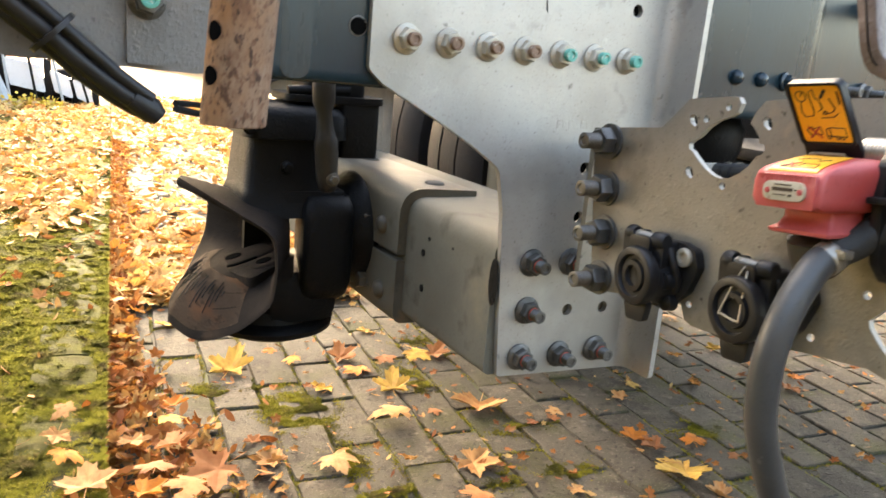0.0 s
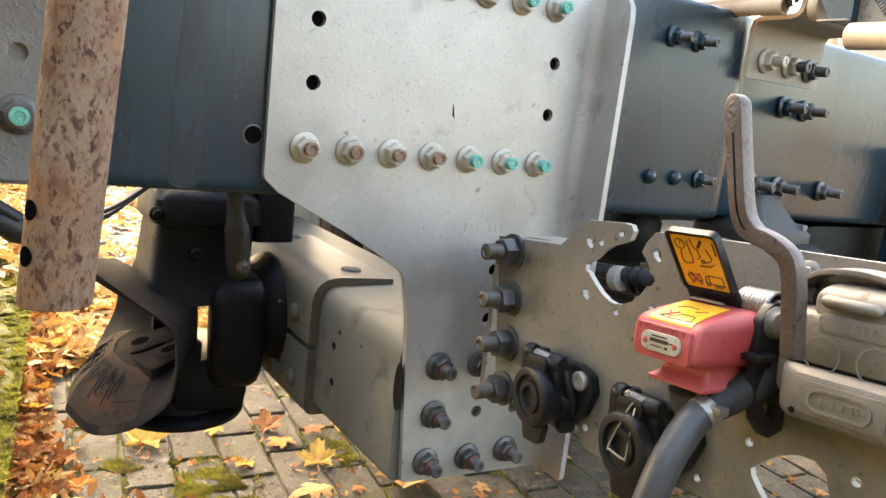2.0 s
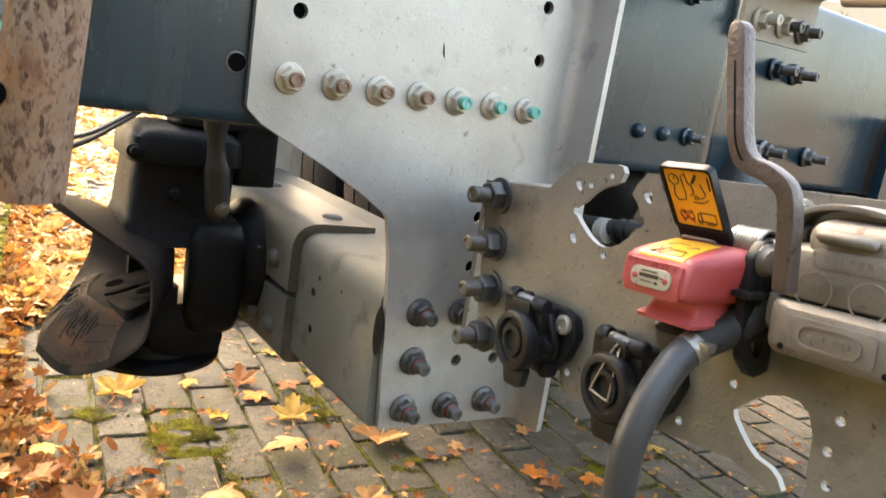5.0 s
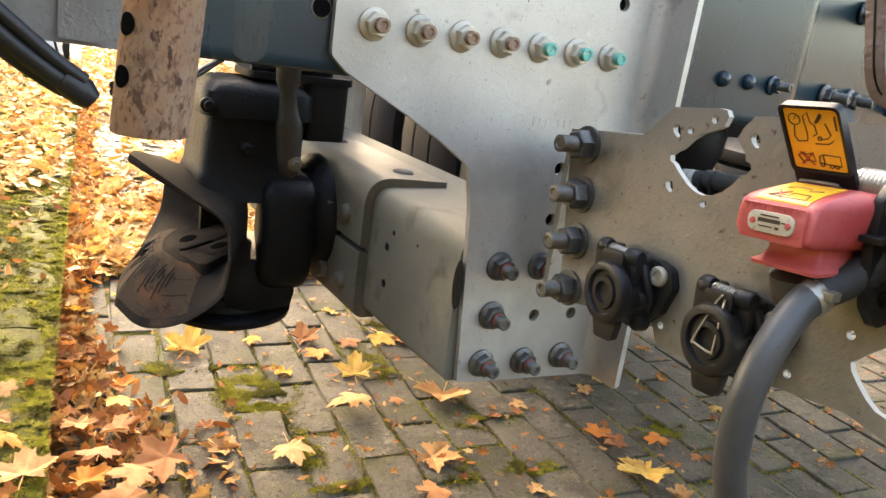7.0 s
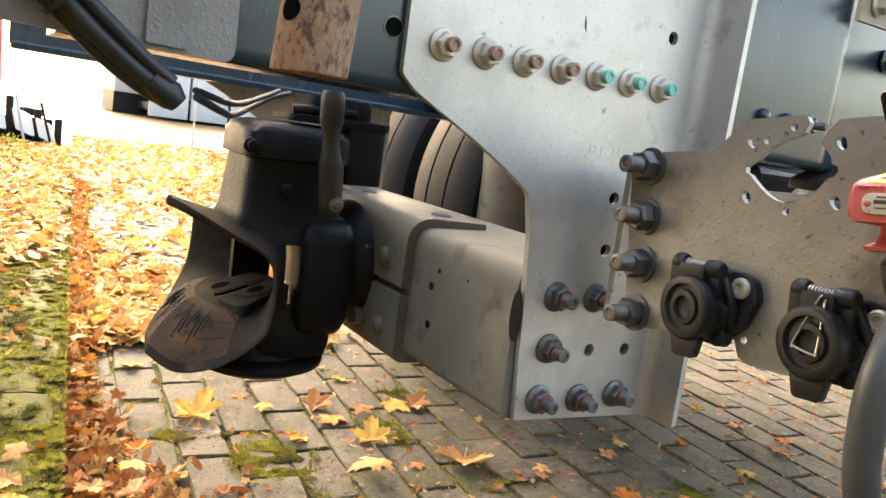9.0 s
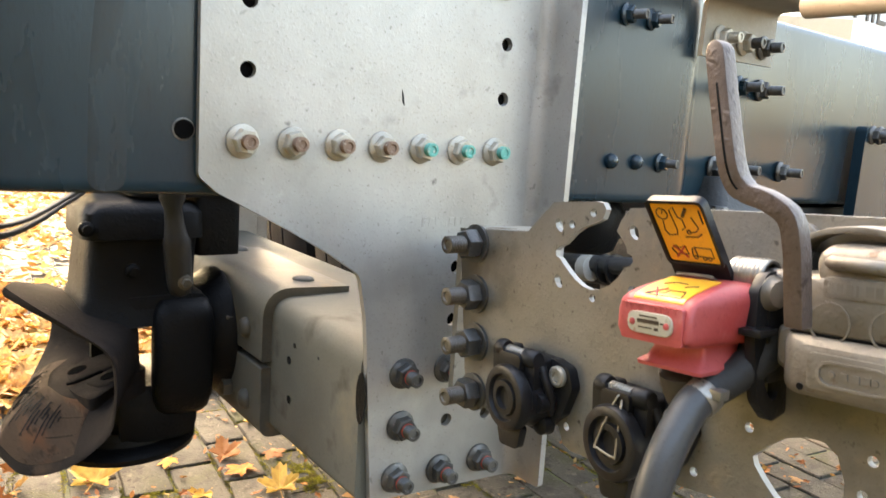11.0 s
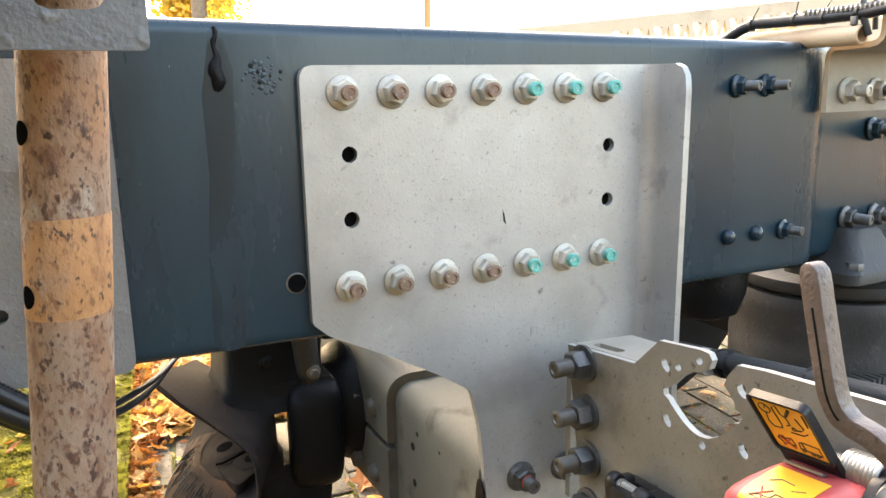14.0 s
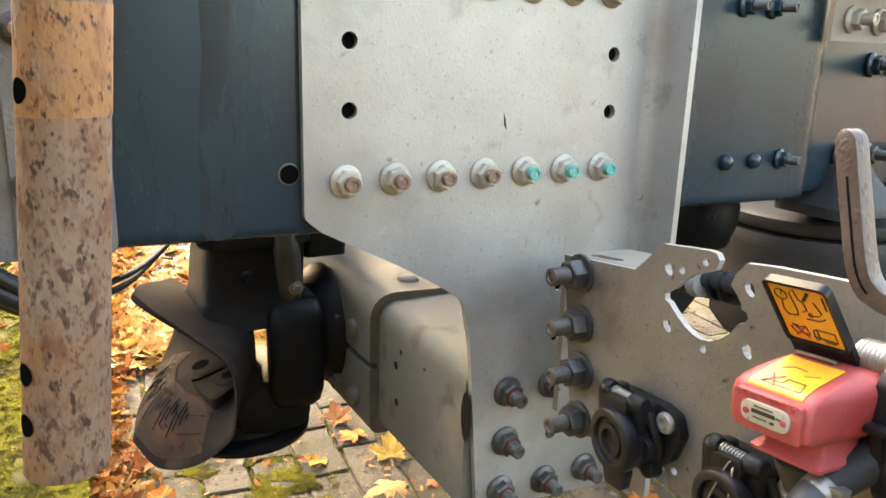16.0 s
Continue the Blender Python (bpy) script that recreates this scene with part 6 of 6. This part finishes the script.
for x in (-1.0, 0.1):
    part("tyre", turned([(0.08, -0.08), (0.17, -0.08), (0.19, -0.05), (0.19, 0.05), (0.17, 0.08), (0.08, 0.08)], toward((x, 7.6, 0.19), (0, 1, 0)), 24), TYRE, loader)
bushes = random.Random(77)
bv, bf = [], []
for k in range(2600):
    bx, by, bz = bushes.uniform(-1.1, 0.05), bushes.uniform(6.7, 7.05), abs(bushes.gauss(0, 0.055))
    u = Vector((bushes.uniform(-1, 1), bushes.uniform(-1, 1), bushes.uniform(-1, 1))).normalized() * 0.022
    v = u.cross(Vector((bushes.uniform(-1, 1), bushes.uniform(-1, 1), 0.4))).normalized() * 0.015
    q, o = Vector((bx, by, bz)), len(bv)
    bv += [q - u, q + v, q + u, q - v]
    bf.append((o, o + 1, o + 2, o + 3))
me = bpy.data.meshes.new("low_shrubs")
me.from_pydata(bv, [], bf)
tagged(new("low_shrubs", finish(me, CROWN, 0)), "low yellow-green shrubs before the parked machine", "shrubs", kind="stuff")
cont = thing("site_container", "pale blue-grey container behind the yard", "container", (5.6, 20, 0))
part("wall", boxes(((2.7, 20, 0.5), (6.6, 22, 1.8))), GREYP, cont, bevel=0.03)
for x in (3.2, 4.1, 5.0, 5.9):
    part("rib", boxes(((x, 19.94, 0.5), (x + 0.08, 20.0, 1.8))), WHITEP, cont)
part("skirt", boxes(((2.7, 20.1, 0.0), (6.6, 21.9, 0.5))), BLACK, cont)
wall = thing("boundary_wall", "pale rendered yard wall far behind", "wall", (0, 45, 0), kind="structure")
part("wall", boxes(((-40, 45, 0), (70, 45.3, 0.9))), WHITEP, wall)

# ---- ground ----
D = Vector((0.1065, 0.9943, 0))            # along the kerb
E = Vector((0.9943, -0.1065, 0))           # across it
O = Vector((-0.308, 0, 0))                 # kerb's face at y = 0


def on(a, b, z=0.0):
    """a metres from the kerb's face, b metres along it."""
    p = O + E * a + D * b
    return Vector((p.x, p.y, z))


ground = thing("ground", "yard ground of leaf-strewn soil and gravel", "ground", (0, 0, 0), kind="structure")
bm = bmesh.new()
vs = [bm.verts.new(p) for p in ((-1500, -1500, -0.022), (1500, -1500, -0.022), (1500, 1500, -0.022), (-1500, 1500, -0.022))]
bm.faces.new(vs)
part("soil", bm, FARGROUND, ground, smooth=0)
part("bedding", loft([[on(-0.02, b, z) for z in (-0.0062, -0.0063)] + [on(7, b, z) for z in (-0.0063, -0.0062)] for b in (-3.0, 5.6)]), SOIL, ground, "dark joint soil with moss", smooth=0)

# unseen hedges, added to darken reflections and low light on plate, bracket and jaw
hedge = thing("boundary_hedge", "unseen dark hedge added behind and to the left to hold back low sky light", "hedge", (0, -7, 0), kind="structure")
part("hedge", boxes(((-30, -6.0, -0.02), (1.2, -5.0, 2.8))), HEDGE, hedge)
part("hedge", boxes(((-5.0, -5.0, -0.02), (-4.0, 2.0, 3.0))), HEDGE, hedge)
# unseen ground, coloured dark and warm for what the plates reflect of it
part("yard_surface", boxes(((-60, -60, -0.03), (60, -2.7, -0.009))), BOUNCE_GROUND, ground, "unseen dark ground added to dim and warm reflected light", smooth=0)

verge = thing("verge", "mossy verge beside the kerb with fallen leaves", "verge", (-1, 2, 0), kind="structure")
bm = bmesh.new()
na, nb = 40, 90


def verge_z(a, b):
    """Height of the verge or, next to the paving, of the kerb's top."""
    if a > -0.14:
        return 0.069
    i, j = na * ((-a - 0.125) / 3.0) ** 0.625, (b + 2) * nb / 11
    return 0.062 + 0.018 * noise.noise((i * 0.35, j * 0.4, 1)) * min(1, i / 3) + 0.04 * (i / na)


grid = [[bm.verts.new(on(-0.125 - 3.0 * (i / na) ** 1.6, -2 + 11 * j / nb, 0.062 + 0.018 * noise.noise((i * 0.35, j * 0.4, 1)) * min(1, i / 3) + 0.04 * (i / na))) for j in range(nb + 1)] for i in range(na + 1)]
for a, b in zip(grid, grid[1:]):
    for j in range(nb):
        bm.faces.new((a[j], a[j + 1], b[j + 1], b[j]))
part("turf", bm, VERGE, verge, smooth=60)

kerb = thing("kerb", "weathered concrete kerb overgrown with moss", "kerb", (-0.3, 2, 0), kind="structure")
for k in range(10):
    bm = bmesh.new()
    b0, b1 = -2.0 + 1.0 * k + 0.004, -1.0 + 1.0 * k - 0.004
    sec = rounded([(0.0, -0.02), (0.0, 0.068), (-0.135, 0.070), (-0.135, -0.02)], [0, 0.014, 0.004, 0], 4)
    loops = []
    for j in range(41):
        b = b0 + (b1 - b0) * j / 40
        w = 0.009 * noise.noise((k * 3.1, b * 5, 2)) + 0.006 * noise.noise((3.3, b * 26, 5))
        loops.append([on(p.x + (w if p.x > -0.1 else 0), b, p.y + (0.006 * noise.noise((p.x * 20, b * 7, 4)) + 0.005 * noise.noise((p.x * 60, b * 30, 8))) * (p.y > 0)) for p in rounded([(0.0, -0.02), (0.0, 0.068), (-0.03, 0.071), (-0.06, 0.071), (-0.095, 0.071), (-0.135, 0.070), (-0.135, -0.02)], [0, 0.02, 0, 0, 0, 0.004, 0], 4)])
    part("kerb_stone", loft(loops), KERB, kerb, smooth=50)

# ---- leaves ----
def leaf_outline(rnd):
    """Five-lobed maple outline as (angle, reach)."""
    out = []
    lobes = [(-2.2, 0.62), (-1.12, 0.88), (0.0, 1.0), (1.12, 0.88), (2.2, 0.62)]
    for i, (a, r) in enumerate(lobes):
        r *= rnd.uniform(0.85, 1.1)
        a += rnd.uniform(-0.06, 0.06)
        out += [(a - 0.40, r * 0.66), (a - 0.31, r * 0.86), (a - 0.21, r * 0.79), (a - 0.05, r * 0.97), (a, r), (a + 0.06, r * 0.95), (a + 0.21, r * 0.79), (a + 0.31, r * 0.87), (a + 0.40, r * 0.66)]
        if i < 4:
            out.append((a + 0.56, 0.53 * rnd.uniform(0.85, 1.12)))
    out.append((math.pi, 0.14))
    return out


def leaf_verts(rnd, size, curl):
    """Vertices and faces of a curled leaf lying near z = 0."""
    vs, fs = [Vector((0, 0, 0))], []
    o = leaf_outline(rnd)
    bend, fold, fx = rnd.uniform(-1, 1), rnd.uniform(-0.5, 1), rnd.uniform(0, 6.28)
    qs = (0.34, 0.68, 1.0)
    for a, r in o:
        for q in qs:
            x, y = r * q * math.sin(a), r * q * math.cos(a)
            d = max(0.0, x * math.cos(fx) + y * math.sin(fx) - 0.25)
            z = curl * (0.30 * (r * q) ** 2 + 0.25 * bend * x * y + 0.13 * abs(math.sin(2.8 * a)) * q * r + 0.9 * fold * d * d) + 0.03 * math.sin(5 * x + 3 * bend) * q + (0.0 if any(abs(a - c) < 0.09 for c in (-2.2, -1.12, 0.0, 1.12, 2.2)) else 0.05 * q)
            vs.append(Vector((x, y, z)) * size)
    k, m = len(o), len(qs)
    for i in range(k):
        j = (i + 1) % k
        fs.append((0, 1 + m * i, 1 + m * j))
        for t in range(m - 1):
            fs.append((1 + m * i + t, 2 + m * i + t, 2 + m * j + t, 1 + m * j + t))
    # stalk
    s = len(vs)
    w = 0.012
    vs += [Vector((-w, 0, 0.01)) * size, Vector((w, 0, 0.01)) * size, Vector((0.1 * bend + w, -0.85, 0.1)) * size, Vector((0.1 * bend - w, -0.85, 0.1)) * size]
    fs.append((s, s + 1, s + 2, s + 3))
    return vs, fs


rnd = random.Random(11)
MAPLES = [[], [], [], []]
for tone in range(4):
    for k in range(5):
        me = bpy.data.meshes.new("maple_leaf")
        vs, fs = leaf_verts(rnd, 0.066, (rnd.uniform(0.5, 1.1) if tone == 3 else rnd.uniform(0.4, 1.05)) * (1 if k % 3 else -0.8))
        low = min(v.z for v in vs)
        me.from_pydata([(v.x, v.y, v.z - low) for v in vs], [], fs)
        MAPLES[tone].append(finish(me, TONES[tone], 60))
# (x, y, size, tone): 0 tan, 1 yellow, 2 orange, 3 brown
SPOTS = [(0.069, 0.971, 1.1, 1), (0.234, 0.988, 0.5, 2), (0.351, 0.970, 0.85, 3), (0.364, 0.873, 0.8, 2), (0.251, 0.810, 0.55, 1), (0.402, 0.757, 0.9, 1), (0.550, 0.939, 0.85, 1), (0.60, 0.925, 0.8, 3), (0.332, 0.599, 1.0, 0), (0.557, 0.616, 1.25, 0),
         (0.048, 0.532, 0.68, 0), (0.153, 0.485, 0.85, 0), (0.408, 0.396, 1.0, 0), (0.345, 0.285, 0.8, 3), (-0.008, 1.327, 0.7, 1), (0.033, 0.618, 0.36, 3), (0.703, 0.532, 0.46, 0), (0.542, 0.245, 0.4, 0), (-0.040, 0.627, 0.3, 3),
         (0.799, 0.366, 0.75, 2), (0.814, 0.315, 0.6, 3), (0.911, 0.297, 0.6, 2), (0.802, 0.214, 1.15, 1), (1.191, 0.369, 0.5, 1), (1.178, 0.538, 0.4, 2), (0.918, 0.538, 0.5, 0), (0.996, 0.595, 0.48, 1), (1.281, 0.717, 0.42, 2),
         (1.451, 0.588, 0.5, 2), (1.498, 0.472, 0.45, 2), (1.414, 0.430, 0.6, 3), (1.515, 0.209, 0.4, 0), (1.442, 0.713, 0.5, 1), (0.958, 0.222, 0.3, 3), (0.806, 0.121, 0.6, 0), (0.62, 0.50, 0.35, 3), (0.44, 0.62, 0.35, 3), (0.68, 0.50, 0.32, 3)]
PILED = [(-0.281, 0.432, 0.95, 0), (-0.311, 0.539, 0.6, 2), (-0.313, 0.620, 0.55, 0), (-0.293, 0.698, 0.5, 0), (-0.179, 0.350, 0.6, 2), (-0.070, 0.472, 1.0, 3), (-0.116, 0.682, 0.6, 1), (-0.099, 0.744, 0.55, 2),
         (-0.17, 0.50, 0.7, 3), (-0.13, 0.58, 0.7, 3), (-0.19, 0.62, 0.6, 0), (-0.12, 0.42, 0.8, 3), (-0.20, 0.44, 0.7, 2), (-0.15, 0.36, 0.9, 3), (-0.19, 0.95, 0.5, 2), (-0.15, 1.15, 0.5, 1), (-0.13, 1.42, 0.6, 0), (-0.10, 1.55, 0.6, 1)]
for i in range(30):
    SPOTS.append((rnd.uniform(0.1, 2.8), rnd.uniform(0.75, 2.8), rnd.uniform(0.4, 0.9), rnd.randrange(4)))
TONE_WORDS = ("dry tan", "yellow", "bright orange", "curled brown")
for rows, top in ((SPOTS, 0.003), (PILED, 0.045)):
    for i, (x, y, size, tone) in enumerate(rows):
        ob = new("maple_leaf", MAPLES[tone][(i * 4 + 1) % 5])
        tip = 8 if top < 0.01 else 18
        lift = top if x > -0.25 or top < 0.01 else 0.078
        ob.matrix_basis = pose(x, y, lift, rnd.uniform(-tip, tip), rnd.uniform(-tip, tip), rnd.uniform(0, 360)) @ Matrix.Diagonal((size, size, size * rnd.uniform(0.8, 1.5), 1))
        tagged(ob, TONE_WORDS[tone] + (" maple leaf lying on the paving" if top < 0.01 else " maple leaf on the drift by the kerb"), "leaf", "fallen maple leaves")


def scatter(name, count, place, size, mat, label, category, seed, tilt=35):
    """Many small leaves in one mesh."""
    r = random.Random(seed)
    shapes = [leaf_verts(r, 1.0, r.uniform(0.3, 1.1)) for _ in range(8)]
    seeds = []
    for k in range(6):
        n = 5
        vs = [Vector((0.38 * math.sin(math.pi * i / n) * (1 if i <= n else 1), -1 + 2 * i / n, 0.5 * (i / n - 0.5) ** 2)) for i in range(n + 1)]
        vs += [Vector((-0.38 * math.sin(math.pi * i / n), -1 + 2 * i / n, 0.5 * (i / n - 0.5) ** 2 + 0.1)) for i in range(n - 1, 0, -1)]
        seeds.append((vs, [tuple(range(len(vs)))]))
    allv, allf = [], []
    for _ in range(count):
        x, y, z = place(r)
        sh = r.choice(shapes) if r.random() < 0.45 else r.choice(seeds)
        s = size * r.uniform(0.45, 1.1) * (1.0 if len(sh[1]) > 1 else 0.75)
        m = pose(x, y, z, r.gauss(0, tilt), r.gauss(0, tilt), r.uniform(0, 360)) @ Matrix.Diagonal((s, s, s, 1))
        o = len(allv)
        allv += [m @ v for v in sh[0]]
        allf += [tuple(o + i for i in f) for f in sh[1]]
    me = bpy.data.meshes.new(name)
    me.from_pydata(allv, [], allf)
    ob = new(name, finish(me, mat, 60))
    return tagged(ob, label, category, kind="stuff")


def gutter(r):
    b = r.uniform(-0.4, 5.0)
    wide = 0.058 + 0.022 * math.sin(b * 3.1) + (0.085 * max(0, min(1, (0.85 - b) / 0.25)))
    a = abs(r.gauss(0, 1)) * wide * 0.8
    p = on(min(a, 0.3), b)
    return p.x, p.y, 0.006 + r.random() * 0.045 * max(0, 1 - a / 0.16)


def paving(r):
    return r.uniform(-0.15, 2.6), r.uniform(0.1, 3.2), 0.006


def kerbtop(r):
    a, b = -0.02 - abs(r.gauss(0, 0.5)), r.uniform(-0.3, 6)
    p = on(a, b)
    return p.x, p.y, verge_z(a, b) + 0.009


def yard(r):
    b = 1.5 + 8 * r.random() ** 1.1
    p = on(r.uniform(0.01, 0.75) if b < 2.4 else r.uniform(0.01, 3.5), b)
    return p.x, p.y, 0.01 + 0.02 * r.random()


scatter("leaf_litter", 4300, gutter, 0.031, LITTER, "drift of dry brown leaves along the kerb", "leaves", 21)
scatter("leaf_scraps", 2300, paving, 0.016, LITTER, "small leaf scraps and seeds on the paving", "leaves", 22, 14)
scatter("verge_leaves", 520, kerbtop, 0.03, LITTER, "fallen leaves on the mossy verge", "leaves", 23)
def verge_far(r):
    b = 2.5 + 4.8 * r.random() ** 1.1 - 0.4 * r.random()
    a = -0.15 - 2.4 * r.random() ** 1.5 if r.random() < 0.93 else -r.uniform(0.01, 0.15)
    p = on(a, b)
    return p.x, p.y, verge_z(a, b) + 0.01 + 0.02 * r.random()


scatter("verge_carpet", 5200, verge_far, 0.05, LEAF, "carpet of golden leaves over the far verge", "leaves", 25, 22)
scatter("yard_leaves", 9000, yard, 0.055, LEAF, "carpet of sunlit fallen leaves", "leaves", 24, 22)

# ---- paving bond: columns along the kerb, stones half a length apart ----
PW, PLN, A0, B0 = 0.1035, 0.2095, 0.0105, 0.0755


def random_joint(r):
    """A point in one of the joints between the stones."""
    col, row = r.randint(1, 15), r.randint(0, 11)
    if r.random() < 0.62:
        return on(A0 + PW * col + r.gauss(0, 0.005), r.uniform(0.1, 2.4))
    return on(A0 + PW * (col + r.random()), B0 + PLN * (row + 0.5 + 0.5 * (col % 2)) + r.gauss(0, 0.005))


# moss in patches and in the joints
rng = np.random.default_rng(31)


def tufts(name, pts, size, label, mat):
    """Moss: three small leaning blades at every point, in one mesh."""
    n = len(pts)
    pts = np.repeat(np.asarray(pts), 3, axis=0)
    ang, lean = rng.uniform(0, 6.283, 3 * n), rng.uniform(1.0, 2.6, 3 * n)
    h = rng.uniform(0.5, 1.2, 3 * n) * size
    way = np.stack([np.cos(ang), np.sin(ang), np.zeros(3 * n)], 1)
    side = np.stack([-np.sin(ang), np.cos(ang), np.zeros(3 * n)], 1) * (h * 0.6)[:, None]
    tip = pts + way * (h * lean)[:, None] + np.array((0, 0, 0.8)) * h[:, None]
    base = pts - np.array((0, 0, 0.001))
    vs = np.stack([base - side, base + side, tip], 1).reshape(-1, 3)
    me = bpy.data.meshes.new(name)
    me.from_pydata(vs.tolist(), [], np.arange(9 * n).reshape(-1, 3).tolist())
    return tagged(new(name, finish(me, mat, 0)), label, "moss", kind="stuff")


PATCHES = ((0.15, 0.72, 0.03, 0.05), (0.15, 0.63, 0.02, 0.05), (0.20, 0.72, 0.03, 0.03), (0.16, 0.80, 0.02, 0.03), (0.09, 0.87, 0.04, 0.010), (0.0, 0.88, 0.016, 0.02), (0.01, 0.78, 0.010, 0.02), (0.59, 1.02, 0.05, 0.02), (0.48, 0.79, 0.02, 0.05), (0.28, 0.46, 0.025, 0.025), (0.43, 0.34, 0.03, 0.02), (0.19, 0.50, 0.012, 0.03), (0.25, 1.03, 0.04, 0.015), (0.22, 0.36, 0.04, 0.008), (0.59, 0.49, 0.03, 0.012), (0.75, 0.43, 0.03, 0.012), (0.99, 0.34, 0.03, 0.02), (0.58, 0.31, 0.03, 0.012))
r = random.Random(31)
spots = []
for k in range(26000):
    x, y, sx, sy = PATCHES[0 if k % 3 == 0 else k % len(PATCHES)]
    x, y = x + r.gauss(0, sx), y + r.gauss(0, sy)
    if noise.noise((x * 28, y * 28, 2)) > -0.12:
        spots.append((x, y, -0.001 + 0.004 * max(0, noise.noise((x * 40, y * 40, 5)))))
for k in range(30000):
    q = random_joint(r)
    if noise.noise((q.x * 5, q.y * 5, 7)) > -0.12:
        spots.append((q.x, q.y, -0.006 + 0.004 * r.random()))
tufts("moss", spots, 0.0028, "yellow-green moss growing in the paving joints", MOSS)
spots = []
for k in range(120000):
    a, b = -abs(r.gauss(0, 0.24)) + 0.004, r.uniform(-0.1, 2.2) if k % 3 else r.uniform(2.2, 5.0)
    if noise.noise((a * 11, b * 6, 3)) + 0.35 * noise.noise((a * 45, b * 45, 9)) < -0.42:
        continue
    q = on(a, b)
    spots.append((q.x, q.y, verge_z(a, b) - 0.001 + 0.010 * max(0, noise.noise((a * 30, b * 30, 4)))))
for k in range(7000):
    b, zz = r.uniform(0.1, 4.0), r.uniform(0.015, 0.068)
    if noise.noise((zz * 30, b * 8, 6)) < 0.0:
        continue
    q = on(0.003, b)
    spots.append((q.x, q.y, zz))
tufts("kerb_moss", spots, 0.0048, "thick yellow-green moss over the kerb and verge", MOSS)

twig = thing("twig", "grey dry twig lying by the kerb", "twig", (-0.25, 0.6, 0.03))
part("stem", tube([(-0.30, 0.47, 0.05), (-0.25, 0.58, 0.045), (-0.215, 0.68, 0.03)], [0.005, 0.0045, 0.003], 8), BARK, twig)

# ---- paving stones, laid in running bond along the kerb ----
stone_meshes = []
r = random.Random(5)
for k in range(9):
    bm = bmesh.new()
    hw, hl = PW / 2 - r.uniform(0.0022, 0.0038), PLN / 2 - r.uniform(0.0022, 0.0040)
    jag = [(r.uniform(-1, 1) * 0.0022, r.uniform(-1, 1) * 0.0022) for _ in range(12)]
    loops = []
    for z, inset in ((-0.03, 0.001), (-0.008, 0.0), (-0.0028, 0.0010), (-0.0004, 0.0036)):
        a, b, c = hw - inset, hl - inset, 0.0045 + inset * 0.8
        ring = [(-a + c, -b), (a - c, -b), (a, -b + c), (a, -b / 3), (a, b / 3), (a, b - c), (a - c, b), (-a + c, b), (-a, b - c), (-a, b / 3), (-a, -b / 3), (-a, -b + c)]
        loops.append([bm.verts.new((x + j[0], y + j[1], z + r.uniform(-1, 1) * (0.0010 if z > -0.005 else 0))) for (x, y), j in zip(ring, jag)])
    for a, b in zip(loops, loops[1:]):
        for i in range(12):
            bm.faces.new((a[i - 1], a[i], b[i], b[i - 1]))
    mid = [bm.verts.new((r.uniform(-0.008, 0.008), y, r.uniform(-0.0004, 0.0012))) for y in (-hl / 3, hl / 3)]
    t = loops[-1]
    for f in ((t[0], t[1], mid[0]), (t[1], t[2], mid[0]), (t[2], t[3], mid[0]), (t[3], t[4], mid[1], mid[0]), (t[4], t[5], mid[1]), (t[5], t[6], mid[1]), (t[6], t[7], mid[1]), (t[7], t[8], mid[1]), (t[8], t[9], mid[1]), (t[9], t[10], mid[0], mid[1]), (t[10], t[11], mid[0]), (t[11], t[0], mid[0])):
        bm.faces.new(f)
    me = bpy.data.meshes.new("paving_stone")
    bm.to_mesh(me)
    bm.free()
    stone_meshes.append(finish(me, STONE, 14))
turn = Matrix.Rotation(-math.atan2(D.x, D.y), 4, "Z")
pavement = thing("pavement", "grey concrete block paving with mossy joints", "pavement", (0, 0, 0), kind="structure")
rest_v, rest_f = [], []
count = 0
for col in range(0, 60):
    for row in range(-14, 27):
        a = A0 + PW * (col + 0.5)
        b = B0 + PLN * (row + 0.5 * (col % 2))
        p = on(a, b, r.uniform(-0.004, 0.0025))
        m = Matrix.Translation(p) @ turn @ pose(0, 0, 0, r.gauss(0, 0.5), r.gauss(0, 0.7), r.gauss(0, 0.7))
        if -0.3 < p.x < 1.75 and 0.0 < p.y < 2.5 and count < 300:
            again("paving_stone", stone_meshes[r.randrange(9)], pavement, m @ Matrix.Rotation(math.pi * r.randrange(2), 4, "Z"))
            count += 1
        else:
            src = stone_meshes[r.randrange(9)]
            o = len(rest_v)
            rest_v += [m @ v.co for v in src.vertices]
            rest_f += [tuple(o + i for i in f.vertices) for f in src.polygons]
me = bpy.data.meshes.new("far_paving")
me.from_pydata(rest_v, [], rest_f)
ob = new("far_paving", finish(me, STONE, 14))
ob.parent = pavement
tagged(ob, "further rows of the block paving", kind="stuff")
